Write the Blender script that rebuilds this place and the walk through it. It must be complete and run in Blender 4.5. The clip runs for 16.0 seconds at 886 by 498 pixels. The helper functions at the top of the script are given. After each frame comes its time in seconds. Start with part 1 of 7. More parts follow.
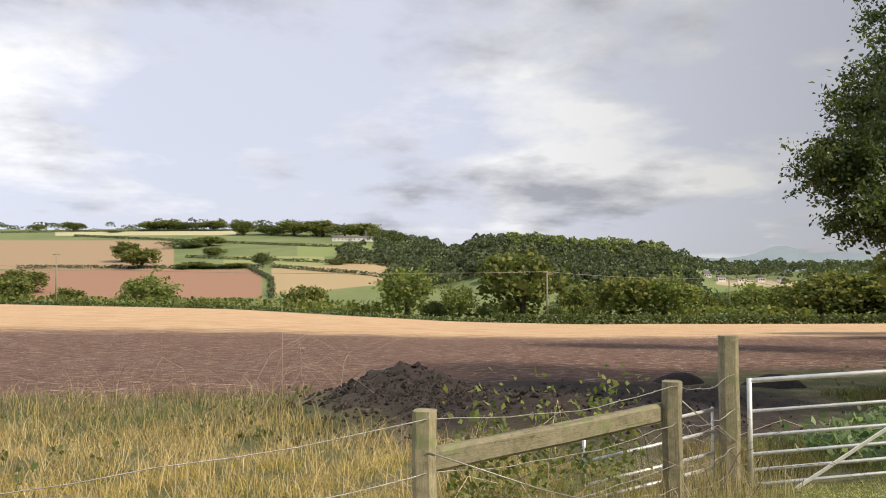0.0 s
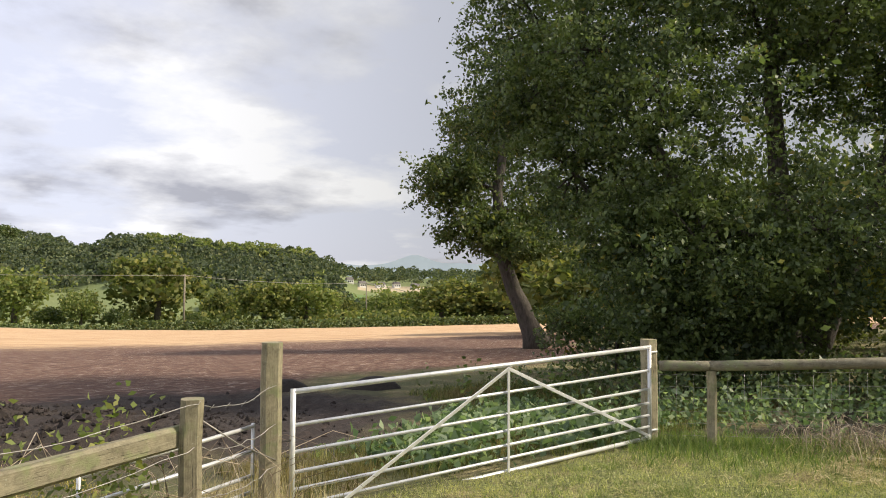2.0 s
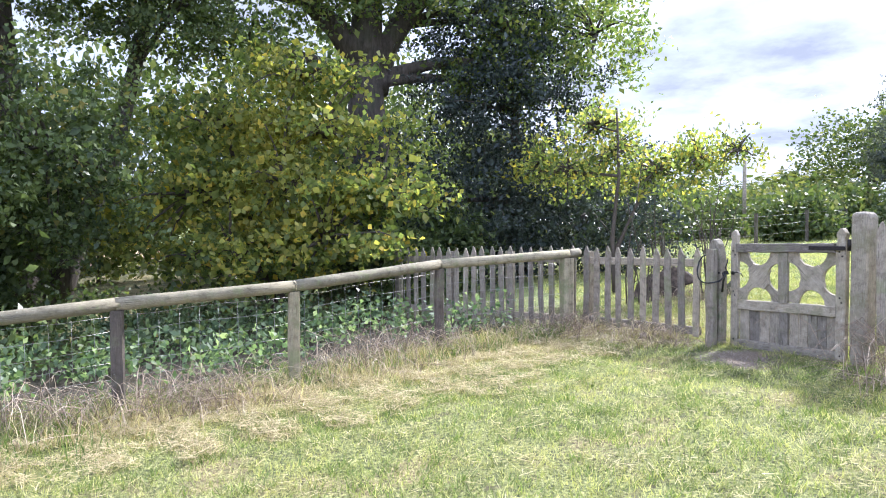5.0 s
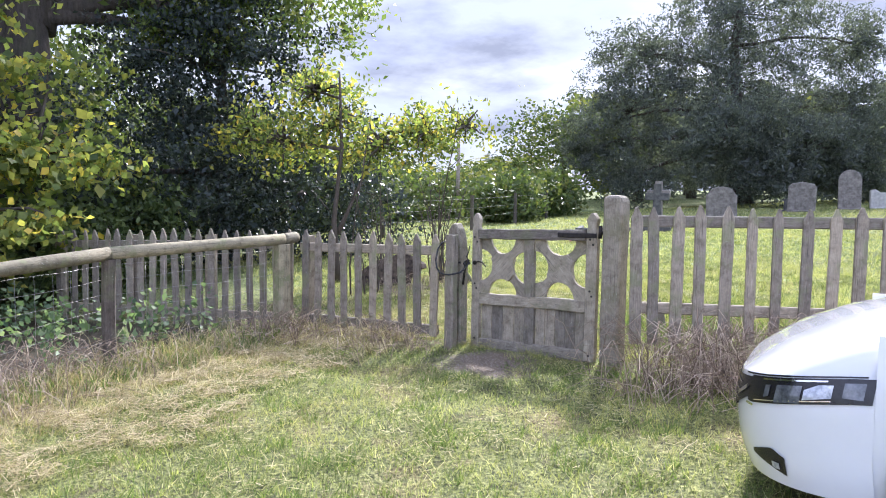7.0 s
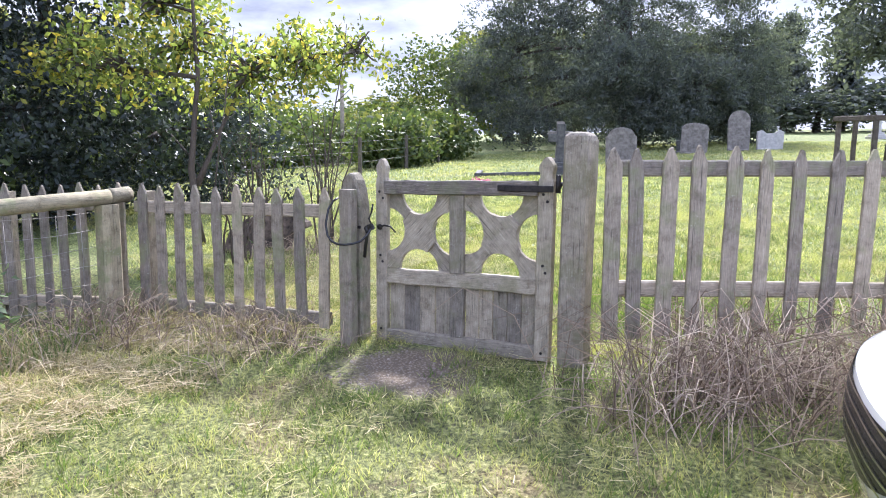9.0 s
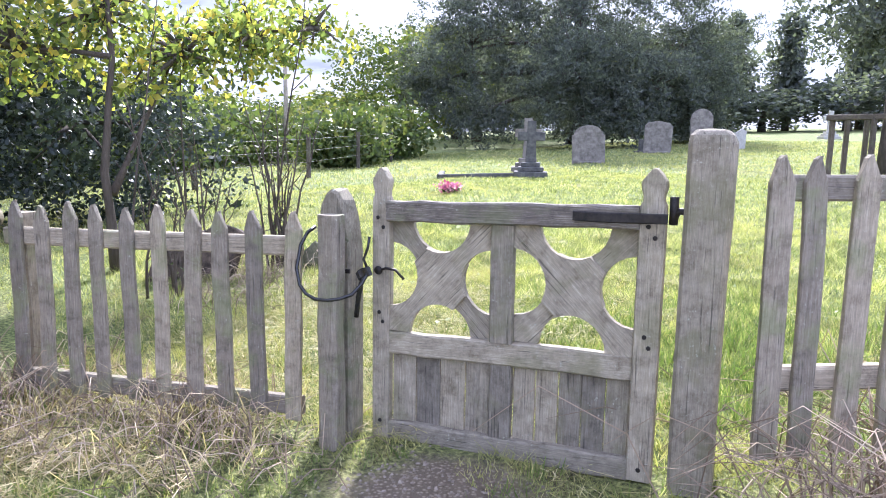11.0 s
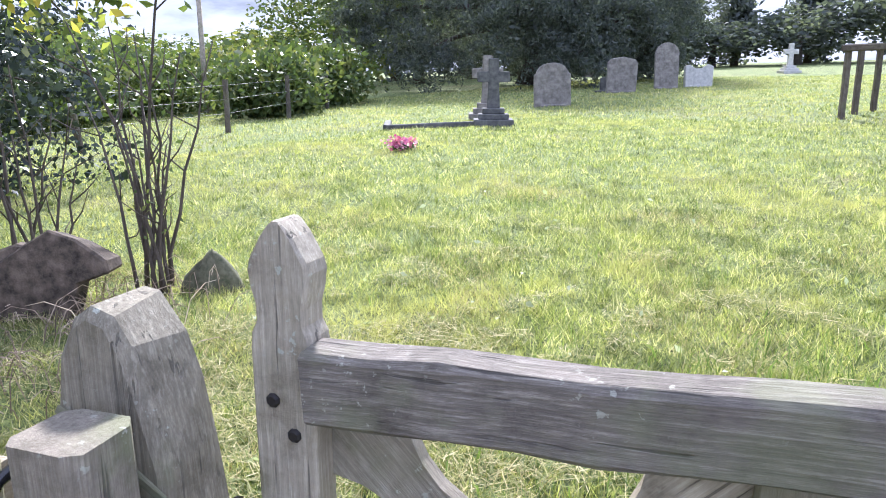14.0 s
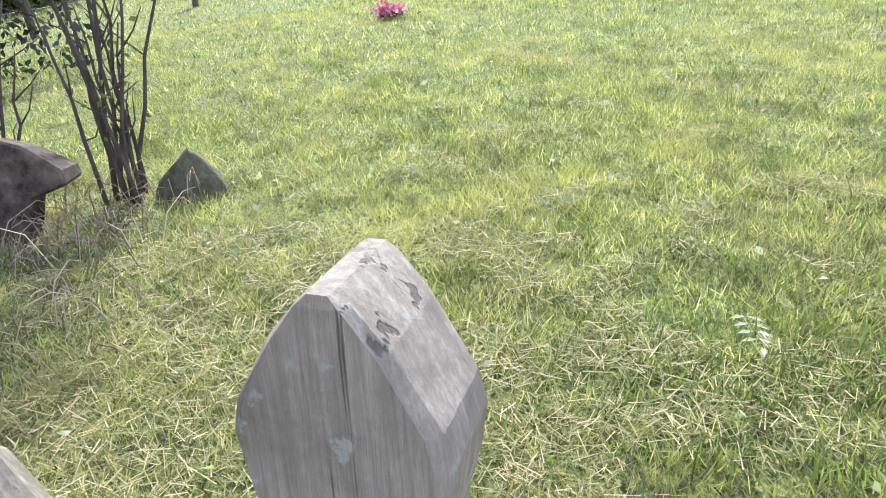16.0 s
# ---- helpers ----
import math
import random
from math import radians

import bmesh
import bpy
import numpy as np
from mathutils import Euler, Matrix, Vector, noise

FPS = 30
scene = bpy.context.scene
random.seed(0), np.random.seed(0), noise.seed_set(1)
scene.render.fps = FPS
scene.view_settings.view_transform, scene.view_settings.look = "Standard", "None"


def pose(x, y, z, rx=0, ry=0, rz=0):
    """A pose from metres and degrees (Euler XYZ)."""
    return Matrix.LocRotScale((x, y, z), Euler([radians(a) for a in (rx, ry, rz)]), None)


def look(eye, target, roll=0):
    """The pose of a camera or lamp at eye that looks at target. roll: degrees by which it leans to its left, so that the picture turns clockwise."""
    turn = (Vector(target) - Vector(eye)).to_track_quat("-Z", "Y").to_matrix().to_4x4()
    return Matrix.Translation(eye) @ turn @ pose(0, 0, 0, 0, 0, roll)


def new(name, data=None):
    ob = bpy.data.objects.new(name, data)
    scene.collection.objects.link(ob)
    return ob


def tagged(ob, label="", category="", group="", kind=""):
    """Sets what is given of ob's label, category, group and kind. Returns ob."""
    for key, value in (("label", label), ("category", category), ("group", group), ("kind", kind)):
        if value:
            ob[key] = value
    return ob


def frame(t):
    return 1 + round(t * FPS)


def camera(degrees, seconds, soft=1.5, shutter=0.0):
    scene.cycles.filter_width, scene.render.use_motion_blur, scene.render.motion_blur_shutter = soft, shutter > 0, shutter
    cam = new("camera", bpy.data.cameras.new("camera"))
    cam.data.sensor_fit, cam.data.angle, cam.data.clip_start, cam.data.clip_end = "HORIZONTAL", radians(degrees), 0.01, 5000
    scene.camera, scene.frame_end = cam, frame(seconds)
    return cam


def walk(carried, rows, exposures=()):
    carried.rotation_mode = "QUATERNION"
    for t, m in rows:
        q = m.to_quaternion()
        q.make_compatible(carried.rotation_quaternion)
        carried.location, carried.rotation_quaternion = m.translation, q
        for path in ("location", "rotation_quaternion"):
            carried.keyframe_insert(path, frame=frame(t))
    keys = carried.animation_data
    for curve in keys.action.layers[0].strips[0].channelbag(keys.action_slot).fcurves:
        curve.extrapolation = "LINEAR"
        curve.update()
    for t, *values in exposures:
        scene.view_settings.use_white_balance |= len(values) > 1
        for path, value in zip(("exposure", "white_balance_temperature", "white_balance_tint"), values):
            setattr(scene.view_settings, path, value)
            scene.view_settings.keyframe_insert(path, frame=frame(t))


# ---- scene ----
cam = camera(62.2, 16.0, soft=1.0)
METRES, EYE, TILT, LEAN, TURN = 11.5, 1.5, 0.0, 0.0, -15.2
ROWS = [
    (0.0, 0.0, 0.0, 0.0, 0.01, 2.14, 0.24),
    (0.5, 0.0211, 0.0144, -0.0, -6.47, 2.19, 0.04),
    (1.0, 0.0444, 0.0296, -0.0004, -12.92, 2.53, -0.24),
    (1.5, 0.0623, 0.0453, -0.0016, -19.53, 2.72, -0.39),
    (2.0, 0.0873, 0.0556, -0.0035, -26.91, 2.57, -0.42),
    (2.5, 0.1197, 0.0598, -0.0044, -35.0, 1.87, -0.26),
    (3.0, 0.1501, 0.076, -0.0064, -43.47, 0.75, -0.01),
    (3.5, 0.1839, 0.0811, -0.0078, -52.26, -0.44, 0.37),
    (4.0, 0.2209, 0.0823, -0.0066, -60.88, -1.41, 0.71),
    (4.5, 0.2521, 0.0911, -0.0069, -69.65, -2.18, 0.73),
    (5.0, 0.2844, 0.0939, -0.0087, -77.58, -2.54, 0.48),
    (7.5, 0.4578, 0.0953, -0.0108, -102.29, -5.14, -0.91),
    (8.0, 0.4959, 0.0865, -0.0136, -104.34, -6.41, -0.77),
    (8.5, 0.5336, 0.0802, -0.0141, -106.5, -7.52, -0.61),
    (9.0, 0.5727, 0.0798, -0.0128, -108.49, -8.38, -0.61),
    (11.5, 0.7489, 0.0607, -0.0121, -114.17, -8.62, -0.48),
    (12.0, 0.7835, 0.051, -0.0119, -115.42, -9.25, 0.44),
    (12.5, 0.817, 0.0345, -0.0115, -116.46, -10.15, 1.54),
    (13.0, 0.8474, 0.0236, -0.0111, -116.87, -10.84, 1.81),
    (13.5, 0.8794, 0.0136, -0.0096, -117.09, -11.76, 0.98),
    (14.0, 0.9033, 0.0002, -0.0099, -117.84, -12.93, 0.17),
    (14.5, 0.9218, -0.0055, -0.0102, -118.79, -14.55, -0.18),
    (15.0, 0.9372, -0.0048, -0.0099, -119.8, -16.83, 0.24),
    (15.5, 0.9478, -0.0062, -0.0118, -120.38, -19.6, 1.23),
    (16.0, 0.9547, -0.0123, -0.0146, -119.54, -22.89, 2.45),
]
walk(cam, [(t, pose(0, 0, EYE, TILT, LEAN, TURN) @ pose(METRES * x, METRES * y, METRES * z, 90 + pitch, roll, yaw)) for t, x, y, z, yaw, pitch, roll in ROWS],
     [(0.0, 0.0, 6500, 10), (1.5, 0.12, 6500, 10), (2.4, 0.38, 6450, 11), (3.0, 0.8, 6350, 12), (3.8, 1.5, 6000, 17), (5.0, 1.45, 5250, 18), (7.5, 1.1, 5300, 21), (9.0, 1.3, 5300, 21), (12.5, 1.58, 5200, 22), (14.0, 1.35, 5200, 19), (16.0, 1.15, 5250, 17)])

# world, sun and exposure
SUN_AZ, SUN_EL = (0.72, -0.69), 40.0
world = bpy.data.worlds.new("sky")
scene.world = world
world.use_nodes = True
wn, wl = world.node_tree.nodes, world.node_tree.links
wn.clear()


def wnode(kind, **props):
    n = wn.new(kind)
    for k, v in props.items():
        n.inputs[k].default_value = v
    return n


sky = wn.new("ShaderNodeTexSky")
sky.sky_type, sky.sun_disc = "NISHITA", False
sky.sun_elevation, sky.sun_rotation = radians(SUN_EL), math.atan2(SUN_AZ[0], SUN_AZ[1])
sky.air_density, sky.dust_density = 1.0, 2.0
coord = wn.new("ShaderNodeTexCoord")
sep = wn.new("ShaderNodeSeparateXYZ")
wl.new(coord.outputs["Generated"], sep.inputs[0])
# clouds lie on a flat layer: direction divided by its height
lift = wn.new("ShaderNodeMath"); lift.operation = "ADD"; lift.inputs[1].default_value = 0.2
wl.new(sep.outputs["Z"], lift.inputs[0])
up = wn.new("ShaderNodeMath"); up.operation = "MAXIMUM"; up.inputs[1].default_value = 0.03
wl.new(lift.outputs[0], up.inputs[0])
layer = wn.new("ShaderNodeVectorMath"); layer.operation = "DIVIDE"
wl.new(coord.outputs["Generated"], layer.inputs[0])
comb = wn.new("ShaderNodeCombineXYZ")
for i in range(3):
    wl.new(up.outputs[0], comb.inputs[i])
wl.new(comb.outputs[0], layer.inputs[1])
cl1 = wnode("ShaderNodeTexNoise", Scale=1.15, Detail=9.0, Roughness=0.56)
cl2 = wnode("ShaderNodeTexNoise", Scale=1.3, Detail=9.0, Roughness=0.56)
wl.new(layer.outputs[0], cl1.inputs["Vector"])
shift = wn.new("ShaderNodeVectorMath"); shift.operation = "ADD"; shift.inputs[1].default_value = (3.7, 1.9, 0.4)
wl.new(layer.outputs[0], shift.inputs[0])
wl.new(shift.outputs[0], cl2.inputs["Vector"])
cover = wn.new("ShaderNodeMapRange")
cover.inputs["From Min"].default_value, cover.inputs["From Max"].default_value = 0.47, 0.60
wl.new(cl1.outputs["Fac"], cover.inputs["Value"])
grey = wn.new("ShaderNodeValToRGB")
grey.color_ramp.elements[0].position, grey.color_ramp.elements[0].color = 0.42, (0.93, 0.93, 0.95, 1)
grey.color_ramp.elements[1].position, grey.color_ramp.elements[1].color = 0.60, (0.43, 0.44, 0.50, 1)
wl.new(cl2.outputs["Fac"], grey.inputs["Fac"])
hazy = wn.new("ShaderNodeMix"); hazy.data_type = "RGBA"
hazy.inputs["Factor"].default_value = 0.85
hazy.inputs["B"].default_value = (7.4, 7.6, 8.8, 1)
wl.new(sky.outputs[0], hazy.inputs["A"])
dim = wn.new("ShaderNodeMix"); dim.data_type = "RGBA"; dim.blend_type = "MULTIPLY"
dim.inputs["Factor"].default_value = 1.0
dim.inputs["B"].default_value = (0.1, 0.1, 0.1, 1)
wl.new(hazy.outputs["Result"], dim.inputs["A"])
mixed = wn.new("ShaderNodeMix"); mixed.data_type = "RGBA"
wl.new(cover.outputs[0], mixed.inputs["Factor"])
wl.new(dim.outputs["Result"], mixed.inputs["A"])
wl.new(grey.outputs["Color"], mixed.inputs["B"])
# sky graded by hand: dimmed in the east, lifted in the west as fill
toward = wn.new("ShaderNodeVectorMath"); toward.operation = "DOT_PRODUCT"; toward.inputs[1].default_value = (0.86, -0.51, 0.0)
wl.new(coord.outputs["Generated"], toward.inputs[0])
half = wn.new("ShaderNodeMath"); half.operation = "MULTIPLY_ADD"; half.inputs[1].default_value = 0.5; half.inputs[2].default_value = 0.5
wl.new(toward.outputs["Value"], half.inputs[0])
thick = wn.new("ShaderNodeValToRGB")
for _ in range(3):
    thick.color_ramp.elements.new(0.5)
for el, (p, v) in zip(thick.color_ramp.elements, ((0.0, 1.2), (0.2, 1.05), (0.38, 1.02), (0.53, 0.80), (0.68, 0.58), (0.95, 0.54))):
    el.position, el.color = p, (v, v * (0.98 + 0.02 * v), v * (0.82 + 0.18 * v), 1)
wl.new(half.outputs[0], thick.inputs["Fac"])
graded_sky = wn.new("ShaderNodeMix"); graded_sky.data_type = "RGBA"; graded_sky.blend_type = "MULTIPLY"
graded_sky.inputs["Factor"].default_value = 1.0
wl.new(mixed.outputs["Result"], graded_sky.inputs["A"])
wl.new(thick.outputs["Color"], graded_sky.inputs["B"])
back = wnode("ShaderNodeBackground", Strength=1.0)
wl.new(graded_sky.outputs["Result"], back.inputs["Color"])
wl.new(back.outputs[0], wn.new("ShaderNodeOutputWorld").inputs["Surface"])

sun = new("sun", bpy.data.lights.new("sun", "SUN"))
sun.data.energy, sun.data.angle, sun.data.color = 5.0, radians(6.0), (1.0, 0.90, 0.74)
sun.matrix_basis = look((0, 0, 0), (-SUN_AZ[0] * math.cos(radians(SUN_EL)), -SUN_AZ[1] * math.cos(radians(SUN_EL)), -math.sin(radians(SUN_EL))))


# ---- materials ----
def material(name, rough=0.8, metal=0.0):
    m = bpy.data.materials.new(name)
    m.use_nodes = True
    b = m.node_tree.nodes["Principled BSDF"]
    b.inputs["Roughness"].default_value, b.inputs["Metallic"].default_value = rough, metal
    return m, m.node_tree.nodes, m.node_tree.links, b


def noise_tex(nodes, links, vector, scale, detail=4.0, rough=0.6):
    n = nodes.new("ShaderNodeTexNoise")
    n.inputs["Scale"].default_value, n.inputs["Detail"].default_value, n.inputs["Roughness"].default_value = scale, detail, rough
    if vector:
        links.new(vector, n.inputs["Vector"])
    return n.outputs["Fac"]


def ramp(nodes, links, fac, stops):
    n = nodes.new("ShaderNodeValToRGB")
    e = n.color_ramp.elements
    while len(e) < len(stops):
        e.new(0.5)
    for el, (p, c) in zip(e, stops):
        el.position, el.color = p, (*c, 1)
    links.new(fac, n.inputs["Fac"])
    return n.outputs["Color"]


def mix(nodes, links, fac, a, b, blend="MIX"):
    n = nodes.new("ShaderNodeMix")
    n.data_type, n.blend_type = "RGBA", blend
    for key, v in (("Factor", fac), ("A", a), ("B", b)):
        if isinstance(v, (int, float)):
            n.inputs[key].default_value = v
        elif isinstance(v, tuple):
            n.inputs[key].default_value = (*v, 1)
        else:
            links.new(v, n.inputs[key])
    return n.outputs["Result"]


def math_node(nodes, links, op, a, b=None, c=None, clamp=False):
    n = nodes.new("ShaderNodeMath")
    n.operation, n.use_clamp = op, clamp
    for i, v in enumerate((a, b, c)):
        if v is None:
            continue
        if isinstance(v, (int, float)):
            n.inputs[i].default_value = v
        else:
            links.new(v, n.inputs[i])
    return n.outputs[0]


def smooth(nodes, links, v, lo, hi):
    n = nodes.new("ShaderNodeMapRange")
    n.interpolation_type = "SMOOTHSTEP"
    n.inputs["From Min"].default_value, n.inputs["From Max"].default_value = lo, hi
    links.new(v, n.inputs["Value"])
    return n.outputs["Result"]


def bump(nodes, links, bsdf, height, strength, distance):
    n = nodes.new("ShaderNodeBump")
    n.inputs["Strength"].default_value, n.inputs["Distance"].default_value = strength, distance
    links.new(height, n.inputs["Height"])
    links.new(n.outputs[0], bsdf.inputs["Normal"])


def wood(name, dark, mid, light, moss=0.25, lichen=(0.20, 0.23, 0.10), relief=0.35):
    """Weathered timber with its grain along the piece's own z."""
    m, n, l, b = material(name, 0.88)
    tc = n.new("ShaderNodeTexCoord")
    info = n.new("ShaderNodeObjectInfo")
    off = n.new("ShaderNodeVectorMath"); off.operation = "ADD"
    sc = n.new("ShaderNodeVectorMath"); sc.operation = "SCALE"; sc.inputs["Scale"].default_value = 17.0
    cv = n.new("ShaderNodeCombineXYZ")
    for i in range(3):
        l.new(info.outputs["Random"], cv.inputs[i])
    l.new(cv.outputs[0], sc.inputs[0])
    l.new(tc.outputs["Object"], off.inputs[0]); l.new(sc.outputs[0], off.inputs[1])
    st = n.new("ShaderNodeVectorMath"); st.operation = "MULTIPLY"; st.inputs[1].default_value = (1, 1, 0.05)
    l.new(off.outputs[0], st.inputs[0])
    grain = noise_tex(n, l, st.outputs[0], 190.0, 8.0, 0.75)
    streak = noise_tex(n, l, st.outputs[0], 42.0, 6.0, 0.7)
    patch = noise_tex(n, l, off.outputs[0], 5.5, 4.0, 0.6)
    soft = tuple(d * 0.45 + q * 0.55 for d, q in zip(dark, mid))
    col = ramp(n, l, grain, ((0.28, soft), (0.5, mid), (0.74, light)))
    col = mix(n, l, math_node(n, l, "MULTIPLY", smooth(n, l, streak, 0.55, 0.72), 0.22), col, soft)
    blot = noise_tex(n, l, off.outputs[0], 13.0, 7.0, 0.75)
    col = mix(n, l, 1.0, col, ramp(n, l, blot, ((0.3, (0.50, 0.48, 0.45)), (0.48, (0.95, 0.95, 0.95)), (0.7, (1.28, 1.28, 1.28)))), "MULTIPLY")
    # drying cracks: thin, dark, broken along the length
    cv2 = n.new("ShaderNodeVectorMath"); cv2.operation = "MULTIPLY"; cv2.inputs[1].default_value = (1, 1, 0.022)
    l.new(off.outputs[0], cv2.inputs[0])
    thin = noise_tex(n, l, cv2.outputs[0], 120.0, 3.0, 0.5)
    crack = math_node(n, l, "MULTIPLY", smooth(n, l, thin, 0.615, 0.655), smooth(n, l, noise_tex(n, l, off.outputs[0], 9.0, 3.0, 0.5), 0.42, 0.58))
    col = mix(n, l, math_node(n, l, "MULTIPLY", crack, 0.6), col, (0.03, 0.027, 0.024))
    tone = ramp(n, l, info.outputs["Random"], ((0.0, (0.66, 0.66, 0.68)), (1.0, (1.28, 1.25, 1.19))))
    col = mix(n, l, 1.0, col, tone, "MULTIPLY")
    col = mix(n, l, math_node(n, l, "MULTIPLY", smooth(n, l, patch, 0.50, 0.66), moss), col, lichen)
    # small pale crusts of lichen
    crust = smooth(n, l, noise_tex(n, l, off.outputs[0], 75.0, 4.0, 0.6), 0.62, 0.68)
    crust = math_node(n, l, "MULTIPLY", crust, smooth(n, l, noise_tex(n, l, off.outputs[0], 7.0, 3.0, 0.5), 0.5, 0.62))
    col = mix(n, l, math_node(n, l, "MULTIPLY", crust, min(1.0, 0.35 + moss)), col, (0.42, 0.42, 0.34))
    l.new(col, b.inputs["Base Color"])
    h = math_node(n, l, "SUBTRACT", math_node(n, l, "ADD", grain, math_node(n, l, "MULTIPLY", streak, relief)), math_node(n, l, "MULTIPLY", crack, 1.6))
    bump(n, l, b, h, 0.65, 0.005)
    return m


WOOD_GATE = wood("weathered_oak", (0.08, 0.068, 0.05), (0.275, 0.245, 0.19), (0.44, 0.40, 0.325), 0.5, (0.17, 0.17, 0.085))
WOOD_TOP = wood("fissured_oak", (0.04, 0.033, 0.027), (0.19, 0.165, 0.135), (0.44, 0.40, 0.34), 0.3, relief=2.2)
WOOD_PICKET = wood("grey_pickets", (0.09, 0.075, 0.055), (0.27, 0.235, 0.18), (0.42, 0.375, 0.30), 0.45)
WOOD_RAIL = wood("pale_softwood", (0.10, 0.085, 0.05), (0.27, 0.24, 0.155), (0.40, 0.36, 0.245), 0.75, (0.20, 0.22, 0.10))
WOOD_MOSSY = wood("mossy_post", (0.06, 0.05, 0.038), (0.20, 0.18, 0.135), (0.37, 0.34, 0.27), 0.7, (0.13, 0.15, 0.07), 1.2)
WOOD_DARK = wood("dark_posts", (0.035, 0.028, 0.022), (0.09, 0.075, 0.06), (0.16, 0.14, 0.115), 0.2)


def bark(name, a, b2):
    m, n, l, b = material(name, 0.95)
    tc = n.new("ShaderNodeTexCoord")
    st = n.new("ShaderNodeVectorMath"); st.operation = "MULTIPLY"; st.inputs[1].default_value = (1, 1, 0.25)
    l.new(tc.outputs["Object"], st.inputs[0])
    g = noise_tex(n, l, st.outputs[0], 14.0, 6.0, 0.7)
    p = noise_tex(n, l, tc.outputs["Object"], 2.0, 3.0, 0.5)
    col = ramp(n, l, g, ((0.3, a), (0.7, b2)))
    col = mix(n, l, math_node(n, l, "MULTIPLY", smooth(n, l, p, 0.5, 0.7), 0.4), col, (0.07, 0.085, 0.04))
    l.new(col, b.inputs["Base Color"])
    bump(n, l, b, g, 1.0, 0.03)
    return m


BARK = bark("bark", (0.03, 0.025, 0.02), (0.12, 0.10, 0.08))
TWIG = bark("twig_bark", (0.05, 0.04, 0.03), (0.13, 0.105, 0.08))


def leaf(name, stops, through_light=0.35, gloss=0.45, patch=None, patch_scale=1.2):
    m, n, l, b = material(name, gloss)
    geo = n.new("ShaderNodeNewGeometry")
    col = ramp(n, l, geo.outputs["Random Per Island"], stops)
    if patch:
        spread = noise_tex(n, l, geo.outputs["Position"], patch_scale, 4.0, 0.6)
        col = mix(n, l, smooth(n, l, spread, 0.46, 0.62), col, mix(n, l, 0.75, col, patch))
        col = mix(n, l, 1.0, col, ramp(n, l, noise_tex(n, l, geo.outputs["Position"], patch_scale * 4.5, 4.0, 0.65), ((0.35, (0.42, 0.46, 0.42)), (0.5, (1, 1, 1)), (0.65, (1.35, 1.3, 1.25)))), "MULTIPLY")
    l.new(col, b.inputs["Base Color"])
    b.inputs["Specular IOR Level"].default_value = 0.3
    tr = n.new("ShaderNodeBsdfTranslucent")
    l.new(mix(n, l, 1.0, col, (1.4, 1.52, 0.78), "MULTIPLY"), tr.inputs["Color"])
    ms = n.new("ShaderNodeMixShader")
    ms.inputs[0].default_value = through_light
    l.new(b.outputs[0], ms.inputs[1]); l.new(tr.outputs[0], ms.inputs[2])
    l.new(ms.outputs[0], n["Material Output"].inputs["Surface"])
    return m


LEAF_ALDER = leaf("alder_leaves", ((0.0, (0.055, 0.08, 0.036)), (0.6, (0.105, 0.145, 0.06)), (0.95, (0.19, 0.23, 0.09)), (1.0, (0.28, 0.22, 0.06))), 0.33, 0.4, (0.14, 0.18, 0.06), 0.6)
LEAF_HAZEL = leaf("hazel_leaves", ((0.0, (0.09, 0.13, 0.05)), (0.6, (0.25, 0.29, 0.09)), (0.88, (0.44, 0.41, 0.11)), (1.0, (0.68, 0.50, 0.09))), 0.58, 0.5, (0.36, 0.32, 0.07), 0.5)
LEAF_ASH = leaf("ash_leaves", ((0.0, (0.09, 0.13, 0.045)), (0.7, (0.17, 0.22, 0.07)), (1.0, (0.32, 0.32, 0.09))), 0.5)
# veiling glare is put into this lifted blue-grey; bare needles are darker
LEAF_YEW = leaf("yew_needles_in_glare", ((0.0, (0.07, 0.08, 0.08)), (0.7, (0.125, 0.14, 0.13)), (1.0, (0.20, 0.215, 0.19))), 0.42, 0.8)
LEAF_HOLLY = leaf("holly_leaves", ((0.0, (0.02, 0.028, 0.026)), (0.7, (0.045, 0.06, 0.052)), (1.0, (0.10, 0.12, 0.10))), 0.15, 0.3)
LEAF_OAK = leaf("oak_leaves", ((0.0, (0.055, 0.08, 0.028)), (0.7, (0.11, 0.145, 0.05)), (1.0, (0.19, 0.195, 0.065))), 0.35)
LEAF_FAR = leaf("far_leaves", ((0.0, (0.07, 0.095, 0.03)), (0.6, (0.15, 0.17, 0.055)), (1.0, (0.28, 0.26, 0.085))), 0.4, 0.8)
# distance haze is put into these greens as extra blue
LEAF_WOOD = leaf("hazed_woodland_leaves", ((0.0, (0.055, 0.075, 0.05)), (0.6, (0.095, 0.12, 0.07)), (1.0, (0.17, 0.18, 0.085))), 0.3, 0.9)
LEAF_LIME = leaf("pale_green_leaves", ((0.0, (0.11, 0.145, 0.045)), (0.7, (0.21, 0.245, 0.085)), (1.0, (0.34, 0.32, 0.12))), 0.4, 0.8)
LEAF_NETTLE = leaf("nettle_leaves", ((0.0, (0.075, 0.12, 0.065)), (0.7, (0.19, 0.26, 0.14)), (1.0, (0.34, 0.40, 0.24))), 0.45, 0.5)
GRASS_LAWN = leaf("lawn_blades", ((0.0, (0.095, 0.12, 0.04)), (0.45, (0.27, 0.30, 0.10)), (0.75, (0.43, 0.43, 0.18)), (1.0, (0.70, 0.63, 0.44))), 0.42, 0.6, (0.42, 0.40, 0.18), 0.9)
GRASS_FIELD = leaf("field_grass_blades", ((0.0, (0.06, 0.085, 0.025)), (0.6, (0.14, 0.17, 0.05)), (1.0, (0.32, 0.28, 0.13))), 0.35, 0.7, (0.20, 0.15, 0.07), 0.7)
